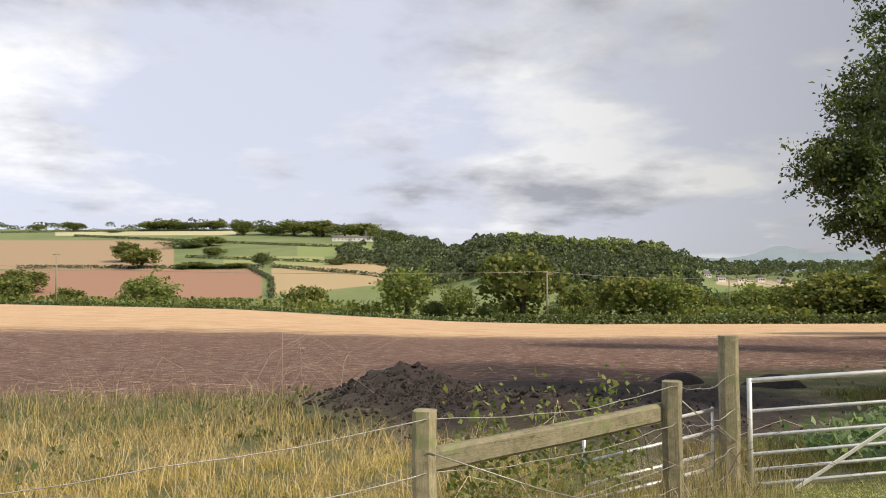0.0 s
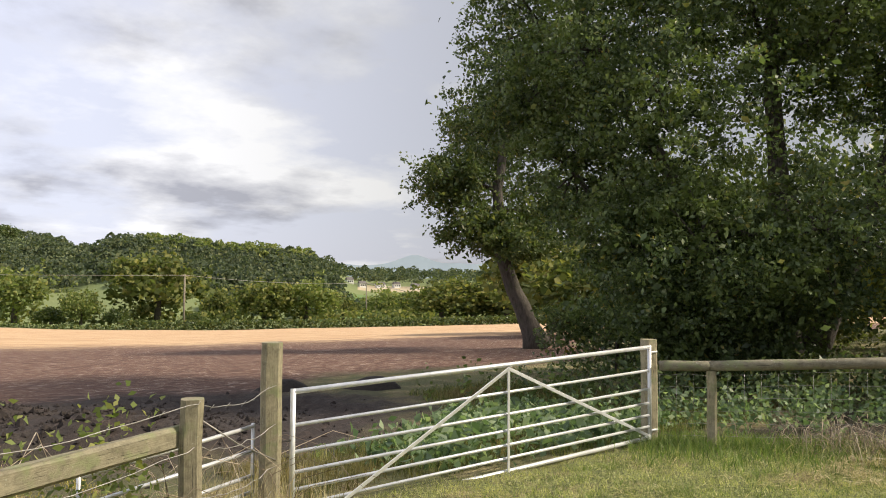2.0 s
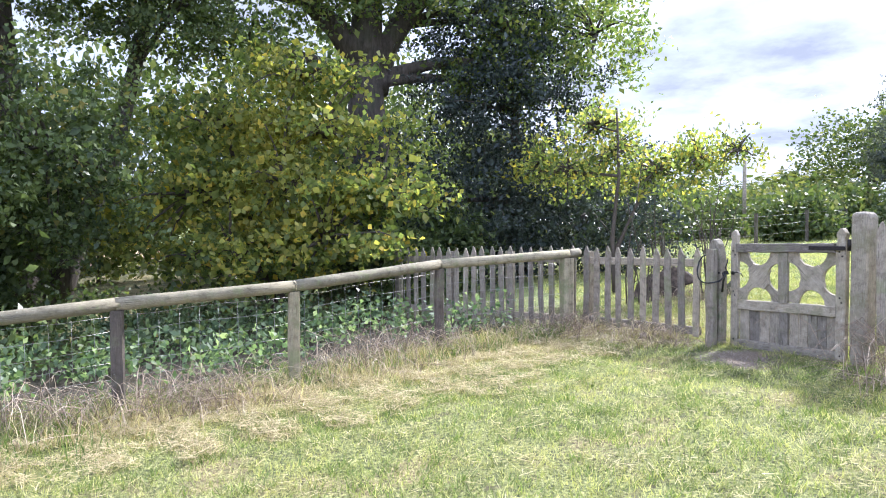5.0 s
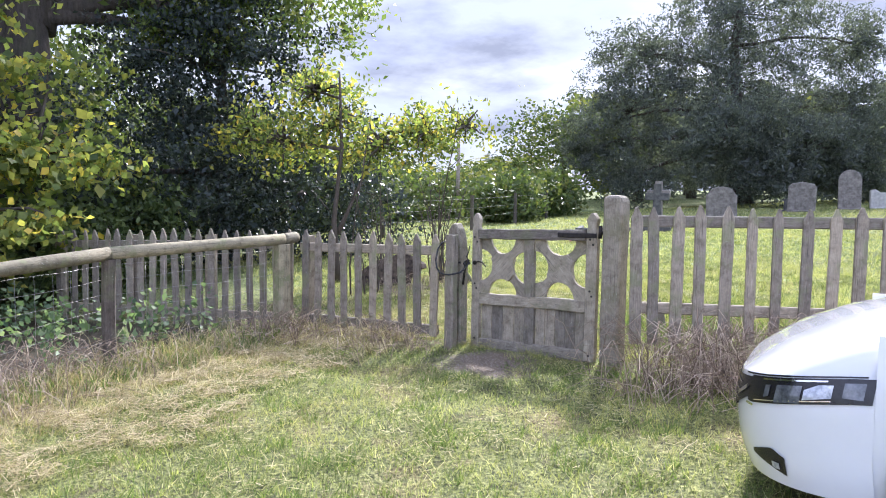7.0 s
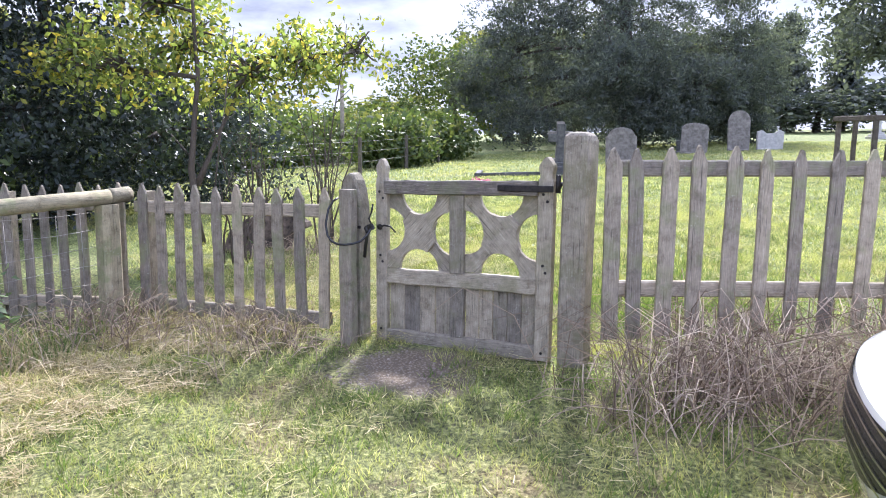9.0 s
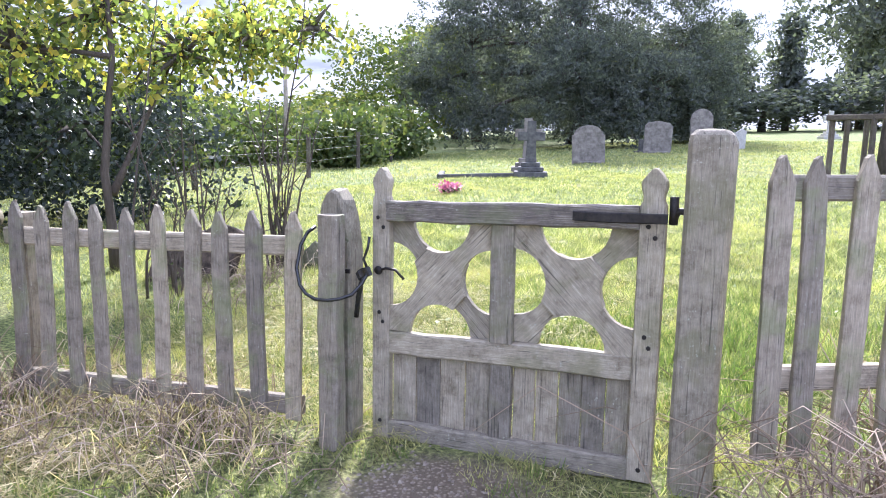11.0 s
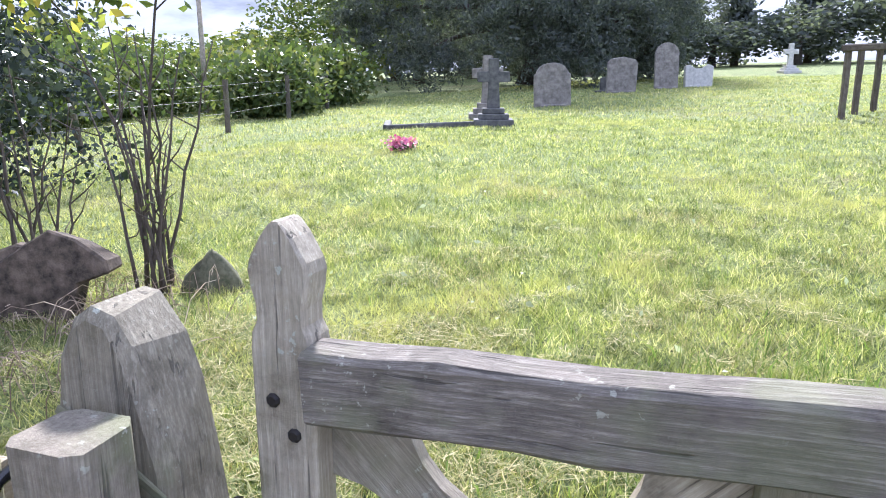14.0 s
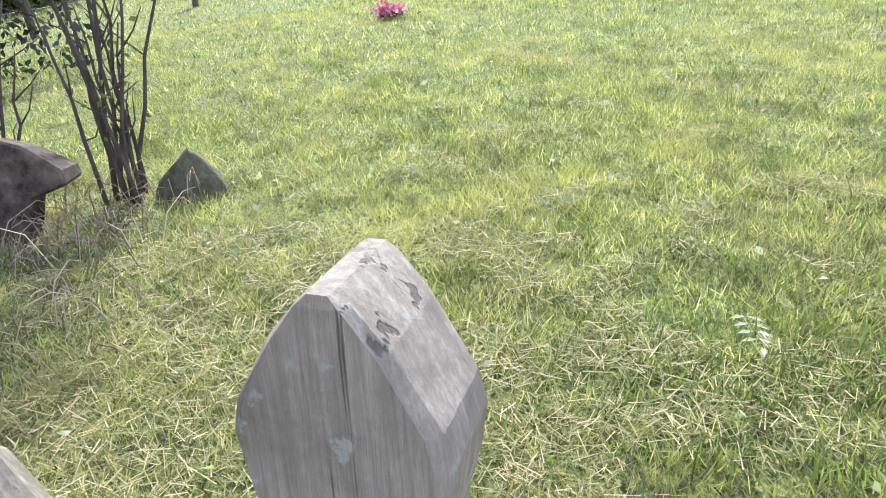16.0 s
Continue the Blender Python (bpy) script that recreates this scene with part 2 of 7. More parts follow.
GRASS_GREEN = leaf("green_blades", ((0.0, (0.085, 0.125, 0.035)), (0.7, (0.165, 0.23, 0.065)), (1.0, (0.32, 0.33, 0.14))), 0.45, 0.5)
GRASS_DRY = leaf("dry_blades", ((0.0, (0.24, 0.19, 0.11)), (0.6, (0.46, 0.38, 0.23)), (1.0, (0.68, 0.58, 0.40))), 0.35, 0.7)
# warmer, paler copy of the dry blades, with sunlight put into the colour
GRASS_SUNNY = leaf("sunny_dead_grass", ((0.0, (0.30, 0.21, 0.10)), (0.6, (0.58, 0.43, 0.22)), (1.0, (0.80, 0.65, 0.40))), 0.4, 0.7)
THATCH = leaf("mown_thatch", ((0.0, (0.12, 0.15, 0.05)), (0.45, (0.29, 0.285, 0.115)), (0.75, (0.48, 0.41, 0.22)), (1.0, (0.66, 0.57, 0.38))), 0.35, 0.7)
GRASS_GOLD = leaf("golden_blades", ((0.0, (0.22, 0.20, 0.05)), (0.6, (0.46, 0.38, 0.11)), (1.0, (0.68, 0.52, 0.22))), 0.4, 0.7)
STRAW = leaf("dead_stems", ((0.0, (0.15, 0.11, 0.08)), (0.6, (0.36, 0.275, 0.205)), (1.0, (0.66, 0.55, 0.42))), 0.1, 0.8)
PETAL = leaf("pink_petals", ((0.0, (0.35, 0.06, 0.20)), (0.6, (0.60, 0.20, 0.40)), (1.0, (0.80, 0.62, 0.70))), 0.25, 0.6)


def plain(name, a, b2, scale, rough=0.6, metal=0.0, relief=0.0, coat=0.0):
    m, n, l, b = material(name, rough, metal)
    tc = n.new("ShaderNodeTexCoord")
    f = noise_tex(n, l, tc.outputs["Object"], scale, 6.0, 0.65)
    l.new(ramp(n, l, f, ((0.35, a), (0.65, b2))), b.inputs["Base Color"])
    if relief:
        bump(n, l, b, f, 0.6, relief)
    b.inputs["Coat Weight"].default_value = coat
    return m


GALV = plain("galvanised_steel", (0.62, 0.62, 0.62), (0.80, 0.80, 0.78), 9.0, 0.45, 0.55)
WIRE = plain("wire", (0.26, 0.24, 0.22), (0.42, 0.40, 0.37), 20.0, 0.5, 0.6)
IRON = plain("black_iron", (0.015, 0.014, 0.014), (0.05, 0.042, 0.036), 30.0, 0.6, 0.5, 0.002)
STONE = plain("headstone", (0.13, 0.115, 0.10), (0.29, 0.265, 0.23), 7.0, 0.9, 0.0, 0.01)
STONE_DARK = plain("dark_cross_stone", (0.055, 0.055, 0.055), (0.14, 0.135, 0.125), 9.0, 0.85, 0.0, 0.008)
STONE_PALE = plain("pale_stone", (0.36, 0.35, 0.32), (0.55, 0.53, 0.49), 9.0, 0.85, 0.0, 0.006)
PAINT = plain("white_car_paint", (0.70, 0.71, 0.72), (0.73, 0.74, 0.75), 3.0, 0.22, 0.0, 0.0, 1.0)
BLACK = plain("black_trim", (0.012, 0.012, 0.013), (0.02, 0.02, 0.02), 30.0, 0.25)
RUBBER = plain("tyre_rubber", (0.02, 0.02, 0.02), (0.035, 0.035, 0.035), 40.0, 0.9)
CHROME = plain("chrome", (0.75, 0.75, 0.76), (0.85, 0.85, 0.86), 5.0, 0.12, 1.0)
GLASS = plain("dark_car_glass", (0.02, 0.022, 0.025), (0.025, 0.027, 0.03), 3.0, 0.05, 0.0, 0.0, 1.0)
LENS = plain("lamp_lens", (0.22, 0.24, 0.27), (0.62, 0.64, 0.68), 26.0, 0.12, 0.3, 0.0, 1.0)
DARK_LENS = plain("dark_lamp_glass", (0.05, 0.055, 0.06), (0.16, 0.17, 0.18), 20.0, 0.1, 0.0, 0.0, 1.0)
MUCK = plain("dark_muck", (0.010, 0.007, 0.006), (0.036, 0.026, 0.02), 14.0, 0.95, 0.0, 0.03)
WALLS = plain("white_render", (0.68, 0.67, 0.63), (0.8, 0.79, 0.75), 0.5, 0.9)
SLATE = plain("slate_roof", (0.10, 0.09, 0.09), (0.17, 0.15, 0.14), 1.0, 0.8)
ROTTEN = plain("rotten_wood", (0.018, 0.014, 0.010), (0.17, 0.13, 0.095), 11.0, 0.95, 0.0, 0.02)
# distance haze is put into this pale blue base colour
HAZE_BLUE = plain("hazed_distant_hill", (0.36, 0.43, 0.54), (0.42, 0.49, 0.60), 0.004, 1.0)


# ---- mesh helpers ----
def world_of(ob):
    m = ob.matrix_basis.copy()
    while ob.parent:
        ob = ob.parent
        m = ob.matrix_basis @ m
    return m


def thing(name, at, label, category, group="", kind=""):
    ob = new(name)
    ob.empty_display_size = 0.1
    ob.matrix_basis = Matrix.Translation(at)
    return tagged(ob, label, category, group, kind)


def adopt(ob, parent, m=None):
    """Hang ob under parent, standing at the world pose m."""
    m = m if m is not None else Matrix()
    if parent is not None:
        ob.parent = parent
        ob.matrix_basis = world_of(parent).inverted() @ m
    else:
        ob.matrix_basis = m
    return ob


def mesh_of(name, verts, faces, mat, shade=False):
    me = bpy.data.meshes.new(name)
    me.from_pydata([tuple(v) for v in verts], [], faces)
    me.materials.append(mat)
    if shade:
        me.polygons.foreach_set("use_smooth", [True] * len(me.polygons))
    me.update()
    return me


def array_mesh(name, pts, size, mat):
    """Many separate polygons of `size` corners: pts is (n, size, 3)."""
    n = len(pts)
    me = bpy.data.meshes.new(name)
    me.vertices.add(n * size)
    me.vertices.foreach_set("co", np.ascontiguousarray(pts, dtype=np.float32).ravel())
    me.loops.add(n * size)
    me.loops.foreach_set("vertex_index", np.arange(n * size, dtype=np.int32))
    me.polygons.add(n)
    me.polygons.foreach_set("loop_start", np.arange(0, n * size, size, dtype=np.int32))
    me.materials.append(mat)
    me.update(calc_edges=True)
    return me


def part(name, me, parent, m=None, label=""):
    return tagged(adopt(new(name, me), parent, m), label)


def aligned(p0, p1, face=(0, 0, 1)):
    """Pose at p0 with z towards p1 and y near to face; also the length."""
    p0, p1 = Vector(p0), Vector(p1)
    z = (p1 - p0).normalized()
    y = Vector(face) - z * z.dot(Vector(face))
    if y.length < 1e-4:
        y = Vector((0, 1, 0)) - z * z.y
    y.normalize()
    x = y.cross(z)
    m = Matrix((x, y, z)).transposed().to_4x4()
    m.translation = p0
    return m, (p1 - p0).length


def board_mesh(name, length, w, d, mat, seed=0, point=0.0, ch=0.006, jit=0.003, segs=5, tip=0.15, dome=0.0):
    """A sawn piece along z with worn edges; point: length of a gabled tip; dome: a rounded top."""
    r = np.random.RandomState(seed)
    hw, hd = w / 2, d / 2
    ring = [(-hw + ch, -hd), (hw - ch, -hd), (hw, -hd + ch), (hw, hd - ch), (hw - ch, hd), (-hw + ch, hd), (-hw, hd - ch), (-hw, -hd + ch)]
    levels = [(z, 1.0, 1.0) for z in np.linspace(0, length - point - dome, segs)]
    if point:
        levels += [(length - point * 0.12, tip + 0.1, 1.0), (length, tip * 0.6, 0.8)]
    if dome:
        levels += [(length - dome * 0.45, 0.93, 0.93), (length - dome * 0.12, 0.7, 0.7), (length, 0.3, 0.3)]
    verts, faces = [], []
    for z, kx, ky in levels:
        ox, oy = r.uniform(-jit, jit, 2)
        for x, y in ring:
            verts.append((x * kx + ox + r.uniform(-jit, jit) * 0.4, y * ky + oy + r.uniform(-jit, jit) * 0.4, z + r.uniform(-jit, jit) * 0.3))
    for i in range(len(levels) - 1):
        for j in range(8):
            a, b2 = i * 8 + j, i * 8 + (j + 1) % 8
            faces.append((a, b2, b2 + 8, a + 8))
    faces.append(tuple(range(7, -1, -1)))
    faces.append(tuple(range((len(levels) - 1) * 8, len(levels) * 8)))
    return mesh_of(name, verts, faces, mat)


def board(name, p0, p1, w, d, mat, parent, face=(0, 0, 1), label="", **kw):
    m, length = aligned(p0, p1, face)
    return part(name, board_mesh(name, length, w, d, mat, seed=int(abs(p0[0] * 131 + p0[1] * 71 + p1[2] * 37) * 10) % 9999, **kw), parent, m, label)


def tube_data(points, radii, sides=8, wob=0.0, seed=0):
    r = np.random.RandomState(seed)
    pts = [Vector(p) for p in points]
    verts, faces = [], []
    ref = Vector((0.31, 0.87, 0.38))
    for i, p in enumerate(pts):
        t = (pts[min(i + 1, len(pts) - 1)] - pts[max(i - 1, 0)]).normalized()
        u = t.cross(ref).normalized()
        v = t.cross(u)
        for k in range(sides):
            a = 2 * math.pi * k / sides
            q = radii[i] * (1 + r.uniform(-wob, wob))
            verts.append(p + u * (math.cos(a) * q) + v * (math.sin(a) * q))
    for i in range(len(pts) - 1):
        for k in range(sides):
            a, b2 = i * sides + k, i * sides + (k + 1) % sides
            faces.append((a, b2, b2 + sides, a + sides))
    faces.append(tuple(range(sides - 1, -1, -1)))
    faces.append(tuple(range((len(pts) - 1) * sides, len(pts) * sides)))
    return verts, faces


def join(datas):
    V, F = [], []
    for v, f in datas:
        o = len(V)
        V += list(v)
        F += [tuple(i + o for i in q) for q in f]
    return V, F


def tube(name, points, radius, mat, parent, sides=8, label="", wob=0.0, seed=0, shade=True):
    radii = radius if isinstance(radius, (list, tuple)) else [radius] * len(points)
    base = Vector(points[0])
    v, f = tube_data([Vector(p) - base for p in points], radii, sides, wob, seed)
    return part(name, mesh_of(name, v, f, mat, shade), parent, Matrix.Translation(base), label)


# ---- the lie of the land ----
AHEAD, SIDE = (0.262, 0.965), (0.965, -0.262)


def step(v, lo, hi):
    t = np.clip((v - lo) / (hi - lo), 0, 1)
    return t * t * (3 - 2 * t)


def height(x, y):
    """Ground level: the lawn's gentle plane, the churchyard rising, the field falling to a valley, hills beyond."""
    x, y = np.asarray(x, float), np.asarray(y, float)
    Y, X = x * AHEAD[0] + y * AHEAD[1], x * SIDE[0] + y * SIDE[1]
    u = 0.747 * (x - 10.2) - 0.665 * (y + 3.4)
    v = -0.665 * (x - 10.2) - 0.747 * (y + 3.4)
    near = -0.008 * x - 0.045 * np.maximum(y, -60) + 0.026 * np.clip(u, 0, 9)
    p = np.clip(X / np.maximum(Y, 1.0), -0.8, 0.8)
    edge = np.interp(p, [-0.61, -0.295, 0.0, 0.17, 0.5, 0.8], [-2.0, -2.8, -4.6, -5.1, -5.1, -5.0])
    near25 = -0.008 * (AHEAD[0] * 25 + SIDE[0] * p * 25) - 0.045 * (AHEAD[1] * 25 + SIDE[1] * p * 25)
    field = near25 + (edge - near25) * (Y - 25) / 75.0
    z = np.where(Y > 25, np.where(Y < 100, field, edge), near)
    k = step(Y, 20, 32)
    z = np.where((Y > 20) & (Y <= 32), near * (1 - k) + (near25 + (edge - near25) * (Y - 25) / 75.0) * k, z)
    valley = edge + (-22 - edge) * step(Y, 100, 300)
    z = np.where(Y > 100, valley, z)
    crest = np.interp(p, [-0.7, -0.3, -0.1, 0.0, 0.1, 0.3, 0.36, 0.7], [72, 72, 58, 32, 27, 17, 6, 6])
    far = np.interp(p, [-0.3, -0.05, 0.05, 0.3, 0.4], [1050, 900, 620, 600, 800])
    z = np.where(Y > 300, -22 + (crest + 22) * np.clip((Y - 300) / (far - 300), 0, 1), z)
    z = np.where(Y > far, crest - 0.01 * (Y - far), z)
    return z


def ground_at(x, y):
    return float(height(x, y))


def axis(lo, hi, d, far, grow=1.055):
    a = list(np.arange(lo, hi, d))
    s, q = d, hi
    up_side = []
    while q < far:
        up_side.append(q); s *= grow; q += s
    s, q, down = d, lo, []
    while q > -far:
        s *= grow; q -= s; down.append(q)
    return np.array(down[::-1] + a + up_side)


gx, gy = axis(-4, 22, 0.21, 4200), axis(-13, 14, 0.21, 4200)
GX, GY = np.meshgrid(gx, gy)
GZ = height(GX, GY)


def waves(x, y, seed, scale, octaves=4):
    """Smooth irregular relief from summed waves."""
    r = np.random.RandomState(seed)
    out = np.zeros_like(x)
    for o in range(octaves):
        for _ in range(5):
            a, ph, k = r.uniform(0, 6.28), r.uniform(0, 6.28), r.uniform(0.7, 1.3) * 2 ** o / scale
            out += np.sin((x * math.cos(a) + y * math.sin(a)) * k * 6.28 + ph) / (2 ** o) / 5
    return out


def seg_side(x, y, a, b2):
    """Distance to the left of the line from a to b2."""
    dx, dy = b2[0] - a[0], b2[1] - a[1]
    L = math.hypot(dx, dy)
    return (dx * (y - a[1]) - dy * (x - a[0])) / L


near_fade = 1 - step(np.hypot(GX - 8, GY), 30, 70)
GZ += near_fade * (0.018 * waves(GX, GY, 1, 2.2) + 0.016 * waves(GX, GY, 2, 0.8, 3))
# zone values: metres inside each zone, negative outside
beyond = np.minimum.reduce([np.where(GX < 4, seg_side(GX, GY, (-1.0, 3.48), (4.0, 5.3)), seg_side(GX, GY, (4.0, 5.3), (8.2, 4.8))) + 0.15])
copse = np.minimum(-np.where(GY > 1.24, seg_side(GX, GY, (10.24, 1.24), (8.2, 4.8)), seg_side(GX, GY, (12.35, -1.9), (10.24, 1.24))), seg_side(GX, GY, (12.3, -2.0), (14.55, 0.3)))
copse = np.where(copse > 3.5, np.minimum(copse, 9.5 - copse + 0.8 * waves(GX, GY, 9, 4.0)), copse)
cemetery = np.minimum(-seg_side(GX, GY, (8.4, -5.38), (9.4, -3.66)), -seg_side(GX, GY, (9.5, -3.8), (12.3, -2.0)))
DEPTH = GX * AHEAD[0] + GY * AHEAD[1]
LATERAL = GX * SIDE[0] + GY * SIDE[1]
bare = np.minimum(DEPTH - 13 - 4.5 * step(LATERAL, 3, 7), 100 - DEPTH)
bare = np.where(LATERAL > 13 + 0.25 * DEPTH, np.minimum(bare, DEPTH - 26), bare)
muck = 3.7 - np.hypot((LATERAL - 1.9) / 1.3, (DEPTH - 11.8) / 1.2)
gravel = 0.52 - np.hypot((GX - 10.05) / 0.9, (GY + 2.95) / 0.75) + 0.13 * waves(GX, GY, 7, 0.4)
heap = 0.50 * np.exp(-(((LATERAL + 0.6) / 1.1) ** 2 + ((DEPTH - 12.6) / 1.3) ** 2)) + 0.42 * np.exp(-(((LATERAL - 1.2) / 1.3) ** 2 + ((DEPTH - 9.6) / 1.0) ** 2)) + 0.25 * np.exp(-(((LATERAL + 1.2) / 1.0) ** 2 + ((DEPTH - 10.6) / 1.5) ** 2))
rough_soil = step(muck, 0, 1.5)
GZ += heap * (1 + 0.25 * waves(GX, GY, 11, 0.5, 3)) + rough_soil * 0.08 * waves(GX, GY, 12, 0.6, 3)
nx, ny = len(gx), len(gy)
idx = np.arange(nx * ny).reshape(ny, nx)
quads = np.stack([idx[:-1, :-1], idx[:-1, 1:], idx[1:, 1:], idx[1:, :-1]], -1).reshape(-1, 4)
gm = bpy.data.meshes.new("ground")
gm.vertices.add(nx * ny)
gm.vertices.foreach_set("co", np.stack([GX, GY, GZ], -1).astype(np.float32).ravel())
gm.loops.add(quads.size)
gm.loops.foreach_set("vertex_index", quads.astype(np.int32).ravel())
gm.polygons.add(len(quads))
gm.polygons.foreach_set("loop_start", np.arange(0, quads.size, 4, dtype=np.int32))
gm.polygons.foreach_set("use_smooth", np.ones(len(quads), dtype=bool))
gm.update(calc_edges=True)
for zone_name, values in (("beyond", beyond), ("copse", copse), ("cemetery", cemetery), ("bare", bare), ("muck", muck), ("gravel", gravel)):
    att = gm.attributes.new(zone_name, "FLOAT", "POINT")
    att.data.foreach_set("value", np.clip(values, -20, 20).astype(np.float32).ravel())


def ground_material():
    m, n, l, b = material("ground", 0.95)
    geo = n.new("ShaderNodeNewGeometry")
    pos = geo.outputs["Position"]

    def zone(name, lo, hi, wob):
        a = n.new("ShaderNodeAttribute")
        a.attribute_name = name
        v = math_node(n, l, "ADD", a.outputs["Fac"], math_node(n, l, "MULTIPLY", math_node(n, l, "SUBTRACT", edge_noise, 0.5), wob))
        return smooth(n, l, v, lo, hi)

    edge_noise = noise_tex(n, l, pos, 1.3, 5.0, 0.65)
    fine = noise_tex(n, l, pos, 38.0, 5.0, 0.7)
    mid = noise_tex(n, l, pos, 1.1, 6.0, 0.68)
    wide = noise_tex(n, l, pos, 0.45, 4.0, 0.6)
    blades = ramp(n, l, fine, ((0.36, (0.03, 0.034, 0.012)), (0.52, (0.18, 0.20, 0.06)), (0.68, (0.47, 0.47, 0.17))))
    straw = ramp(n, l, fine, ((0.36, (0.08, 0.06, 0.028)), (0.52, (0.27, 0.22, 0.10)), (0.7, (0.52, 0.44, 0.24))))
    lawn = mix(n, l, smooth(n, l, mid, 0.50, 0.68), blades, straw)
    lawn = mix(n, l, math_node(n, l, "MULTIPLY", smooth(n, l, noise_tex(n, l, pos, 6.0, 5.0, 0.7), 0.54, 0.70), 0.7), lawn, (0.10, 0.075, 0.04))
    green = ramp(n, l, fine, ((0.36, (0.035, 0.05, 0.015)), (0.52, (0.16, 0.205, 0.06)), (0.68, (0.38, 0.42, 0.13))))
    yard = mix(n, l, smooth(n, l, wide, 0.45, 0.65), green, mix(n, l, smooth(n, l, mid, 0.5, 0.75), blades, straw))
    mottle = ramp(n, l, noise_tex(n, l, pos, 4.5, 6.0, 0.75), ((0.32, (0.62, 0.64, 0.60)), (0.5, (1, 1, 1)), (0.68, (1.25, 1.22, 1.2))))
    # mower tracks running up between the graves
    along = n.new("ShaderNodeVectorMath"); along.operation = "DOT_PRODUCT"; along.inputs[1].default_value = (0.86, -0.50, 0)
    l.new(pos, along.inputs[0])
    track = math_node(n, l, "SINE", math_node(n, l, "ADD", math_node(n, l, "MULTIPLY", along.outputs["Value"], 4.2), math_node(n, l, "MULTIPLY", edge_noise, 2.0)))
    yard = mix(n, l, math_node(n, l, "MULTIPLY", smooth(n, l, track, 0.2, 0.95), 0.35), yard, green)
    yard = mix(n, l, 1.0, yard, mottle, "MULTIPLY")
    lawn = mix(n, l, 1.0, lawn, mottle, "MULTIPLY")
    # hill and field colours by bearing (side over ahead) and distance ahead
    sep3 = n.new("ShaderNodeSeparateXYZ")
    l.new(pos, sep3.inputs[0])
    ahead = math_node(n, l, "ADD", math_node(n, l, "MULTIPLY", sep3.outputs[0], AHEAD[0]), math_node(n, l, "MULTIPLY", sep3.outputs[1], AHEAD[1]))
    side = math_node(n, l, "ADD", math_node(n, l, "MULTIPLY", sep3.outputs[0], SIDE[0]), math_node(n, l, "MULTIPLY", sep3.outputs[1], SIDE[1]))
    bearing = math_node(n, l, "DIVIDE", side, math_node(n, l, "MAXIMUM", ahead, 1.0))
    hill = ramp(n, l, noise_tex(n, l, pos, 0.02, 5.0, 0.6), ((0.3, (0.11, 0.15, 0.045)), (0.7, (0.20, 0.225, 0.085))))
    for p0, p1, y0, y1, skew, c in (
        (-0.70, -0.365, 545, 840, 60, (0.34, 0.235, 0.135)), (-0.62, -0.245, 395, 535, 0, (0.31, 0.17, 0.105)),
        (-0.235, -0.075, 400, 540, -300, (0.39, 0.29, 0.155)), (-0.53, -0.28, 900, 985, 0, (0.47, 0.43, 0.25)),
        (-0.2, -0.09, 620, 760, 0, (0.21, 0.25, 0.08)), (-0.30, -0.16, 560, 640, 100, (0.27, 0.29, 0.11)),
        (0.30, 0.42, 330, 520, 0, (0.12, 0.19, 0.05)), (0.37, 0.5, 560, 640, 0, (0.42, 0.34, 0.22)),
        (-0.2, -0.02, 112, 150, 0, (0.30, 0.36, 0.08)),
    ):
        yy = math_node(n, l, "ADD", ahead, math_node(n, l, "MULTIPLY", math_node(n, l, "SUBTRACT", bearing, p0), skew))
        k = math_node(n, l, "MULTIPLY", smooth(n, l, bearing, p0, p0 + 0.003), smooth(n, l, bearing, p1, p1 - 0.003))
        k = math_node(n, l, "MULTIPLY", k, math_node(n, l, "MULTIPLY", smooth(n, l, yy, y0, y0 + 6), smooth(n, l, yy, y1, y1 - 6)))
        hill = mix(n, l, k, hill, c)
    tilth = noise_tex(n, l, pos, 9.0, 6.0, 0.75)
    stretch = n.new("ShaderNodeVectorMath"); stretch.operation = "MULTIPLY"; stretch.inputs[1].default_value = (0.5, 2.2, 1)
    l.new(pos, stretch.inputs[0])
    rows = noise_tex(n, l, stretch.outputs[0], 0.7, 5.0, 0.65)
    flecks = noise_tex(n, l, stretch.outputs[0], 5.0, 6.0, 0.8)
    # cloud shadow is painted in: near earth darkened, far stubble kept sunlit
    shaded_earth = ramp(n, l, flecks, ((0.36, (0.055, 0.026, 0.016)), (0.53, (0.145, 0.072, 0.046)), (0.58, (0.26, 0.17, 0.12)), (0.66, (0.66, 0.56, 0.46))))
    sunlit_stubble = ramp(n, l, rows, ((0.3, (0.40, 0.23, 0.12)), (0.5, (0.55, 0.36, 0.20)), (0.7, (0.66, 0.48, 0.29))))
    field = mix(n, l, smooth(n, l, math_node(n, l, "ADD", ahead, math_node(n, l, "MULTIPLY", rows, 18.0)), 46, 56), shaded_earth, sunlit_stubble)
    rough = mix(n, l, smooth(n, l, mid, 0.36, 0.56), straw, ramp(n, l, fine, ((0.3, (0.06, 0.065, 0.025)), (0.7, (0.17, 0.17, 0.06)))))
    far = smooth(n, l, ahead, 99, 103)
    col = mix(n, l, zone("cemetery", -0.1, 0.3, 0.5), lawn, yard)
    litter = ramp(n, l, fine, ((0.3, (0.035, 0.03, 0.02)), (0.7, (0.12, 0.10, 0.06))))
    col = mix(n, l, zone("copse", -0.15, 0.25, 0.7), col, litter)
    col = mix(n, l, zone("beyond", -0.1, 0.2, 0.4), col, rough)
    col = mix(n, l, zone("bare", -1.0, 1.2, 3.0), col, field)
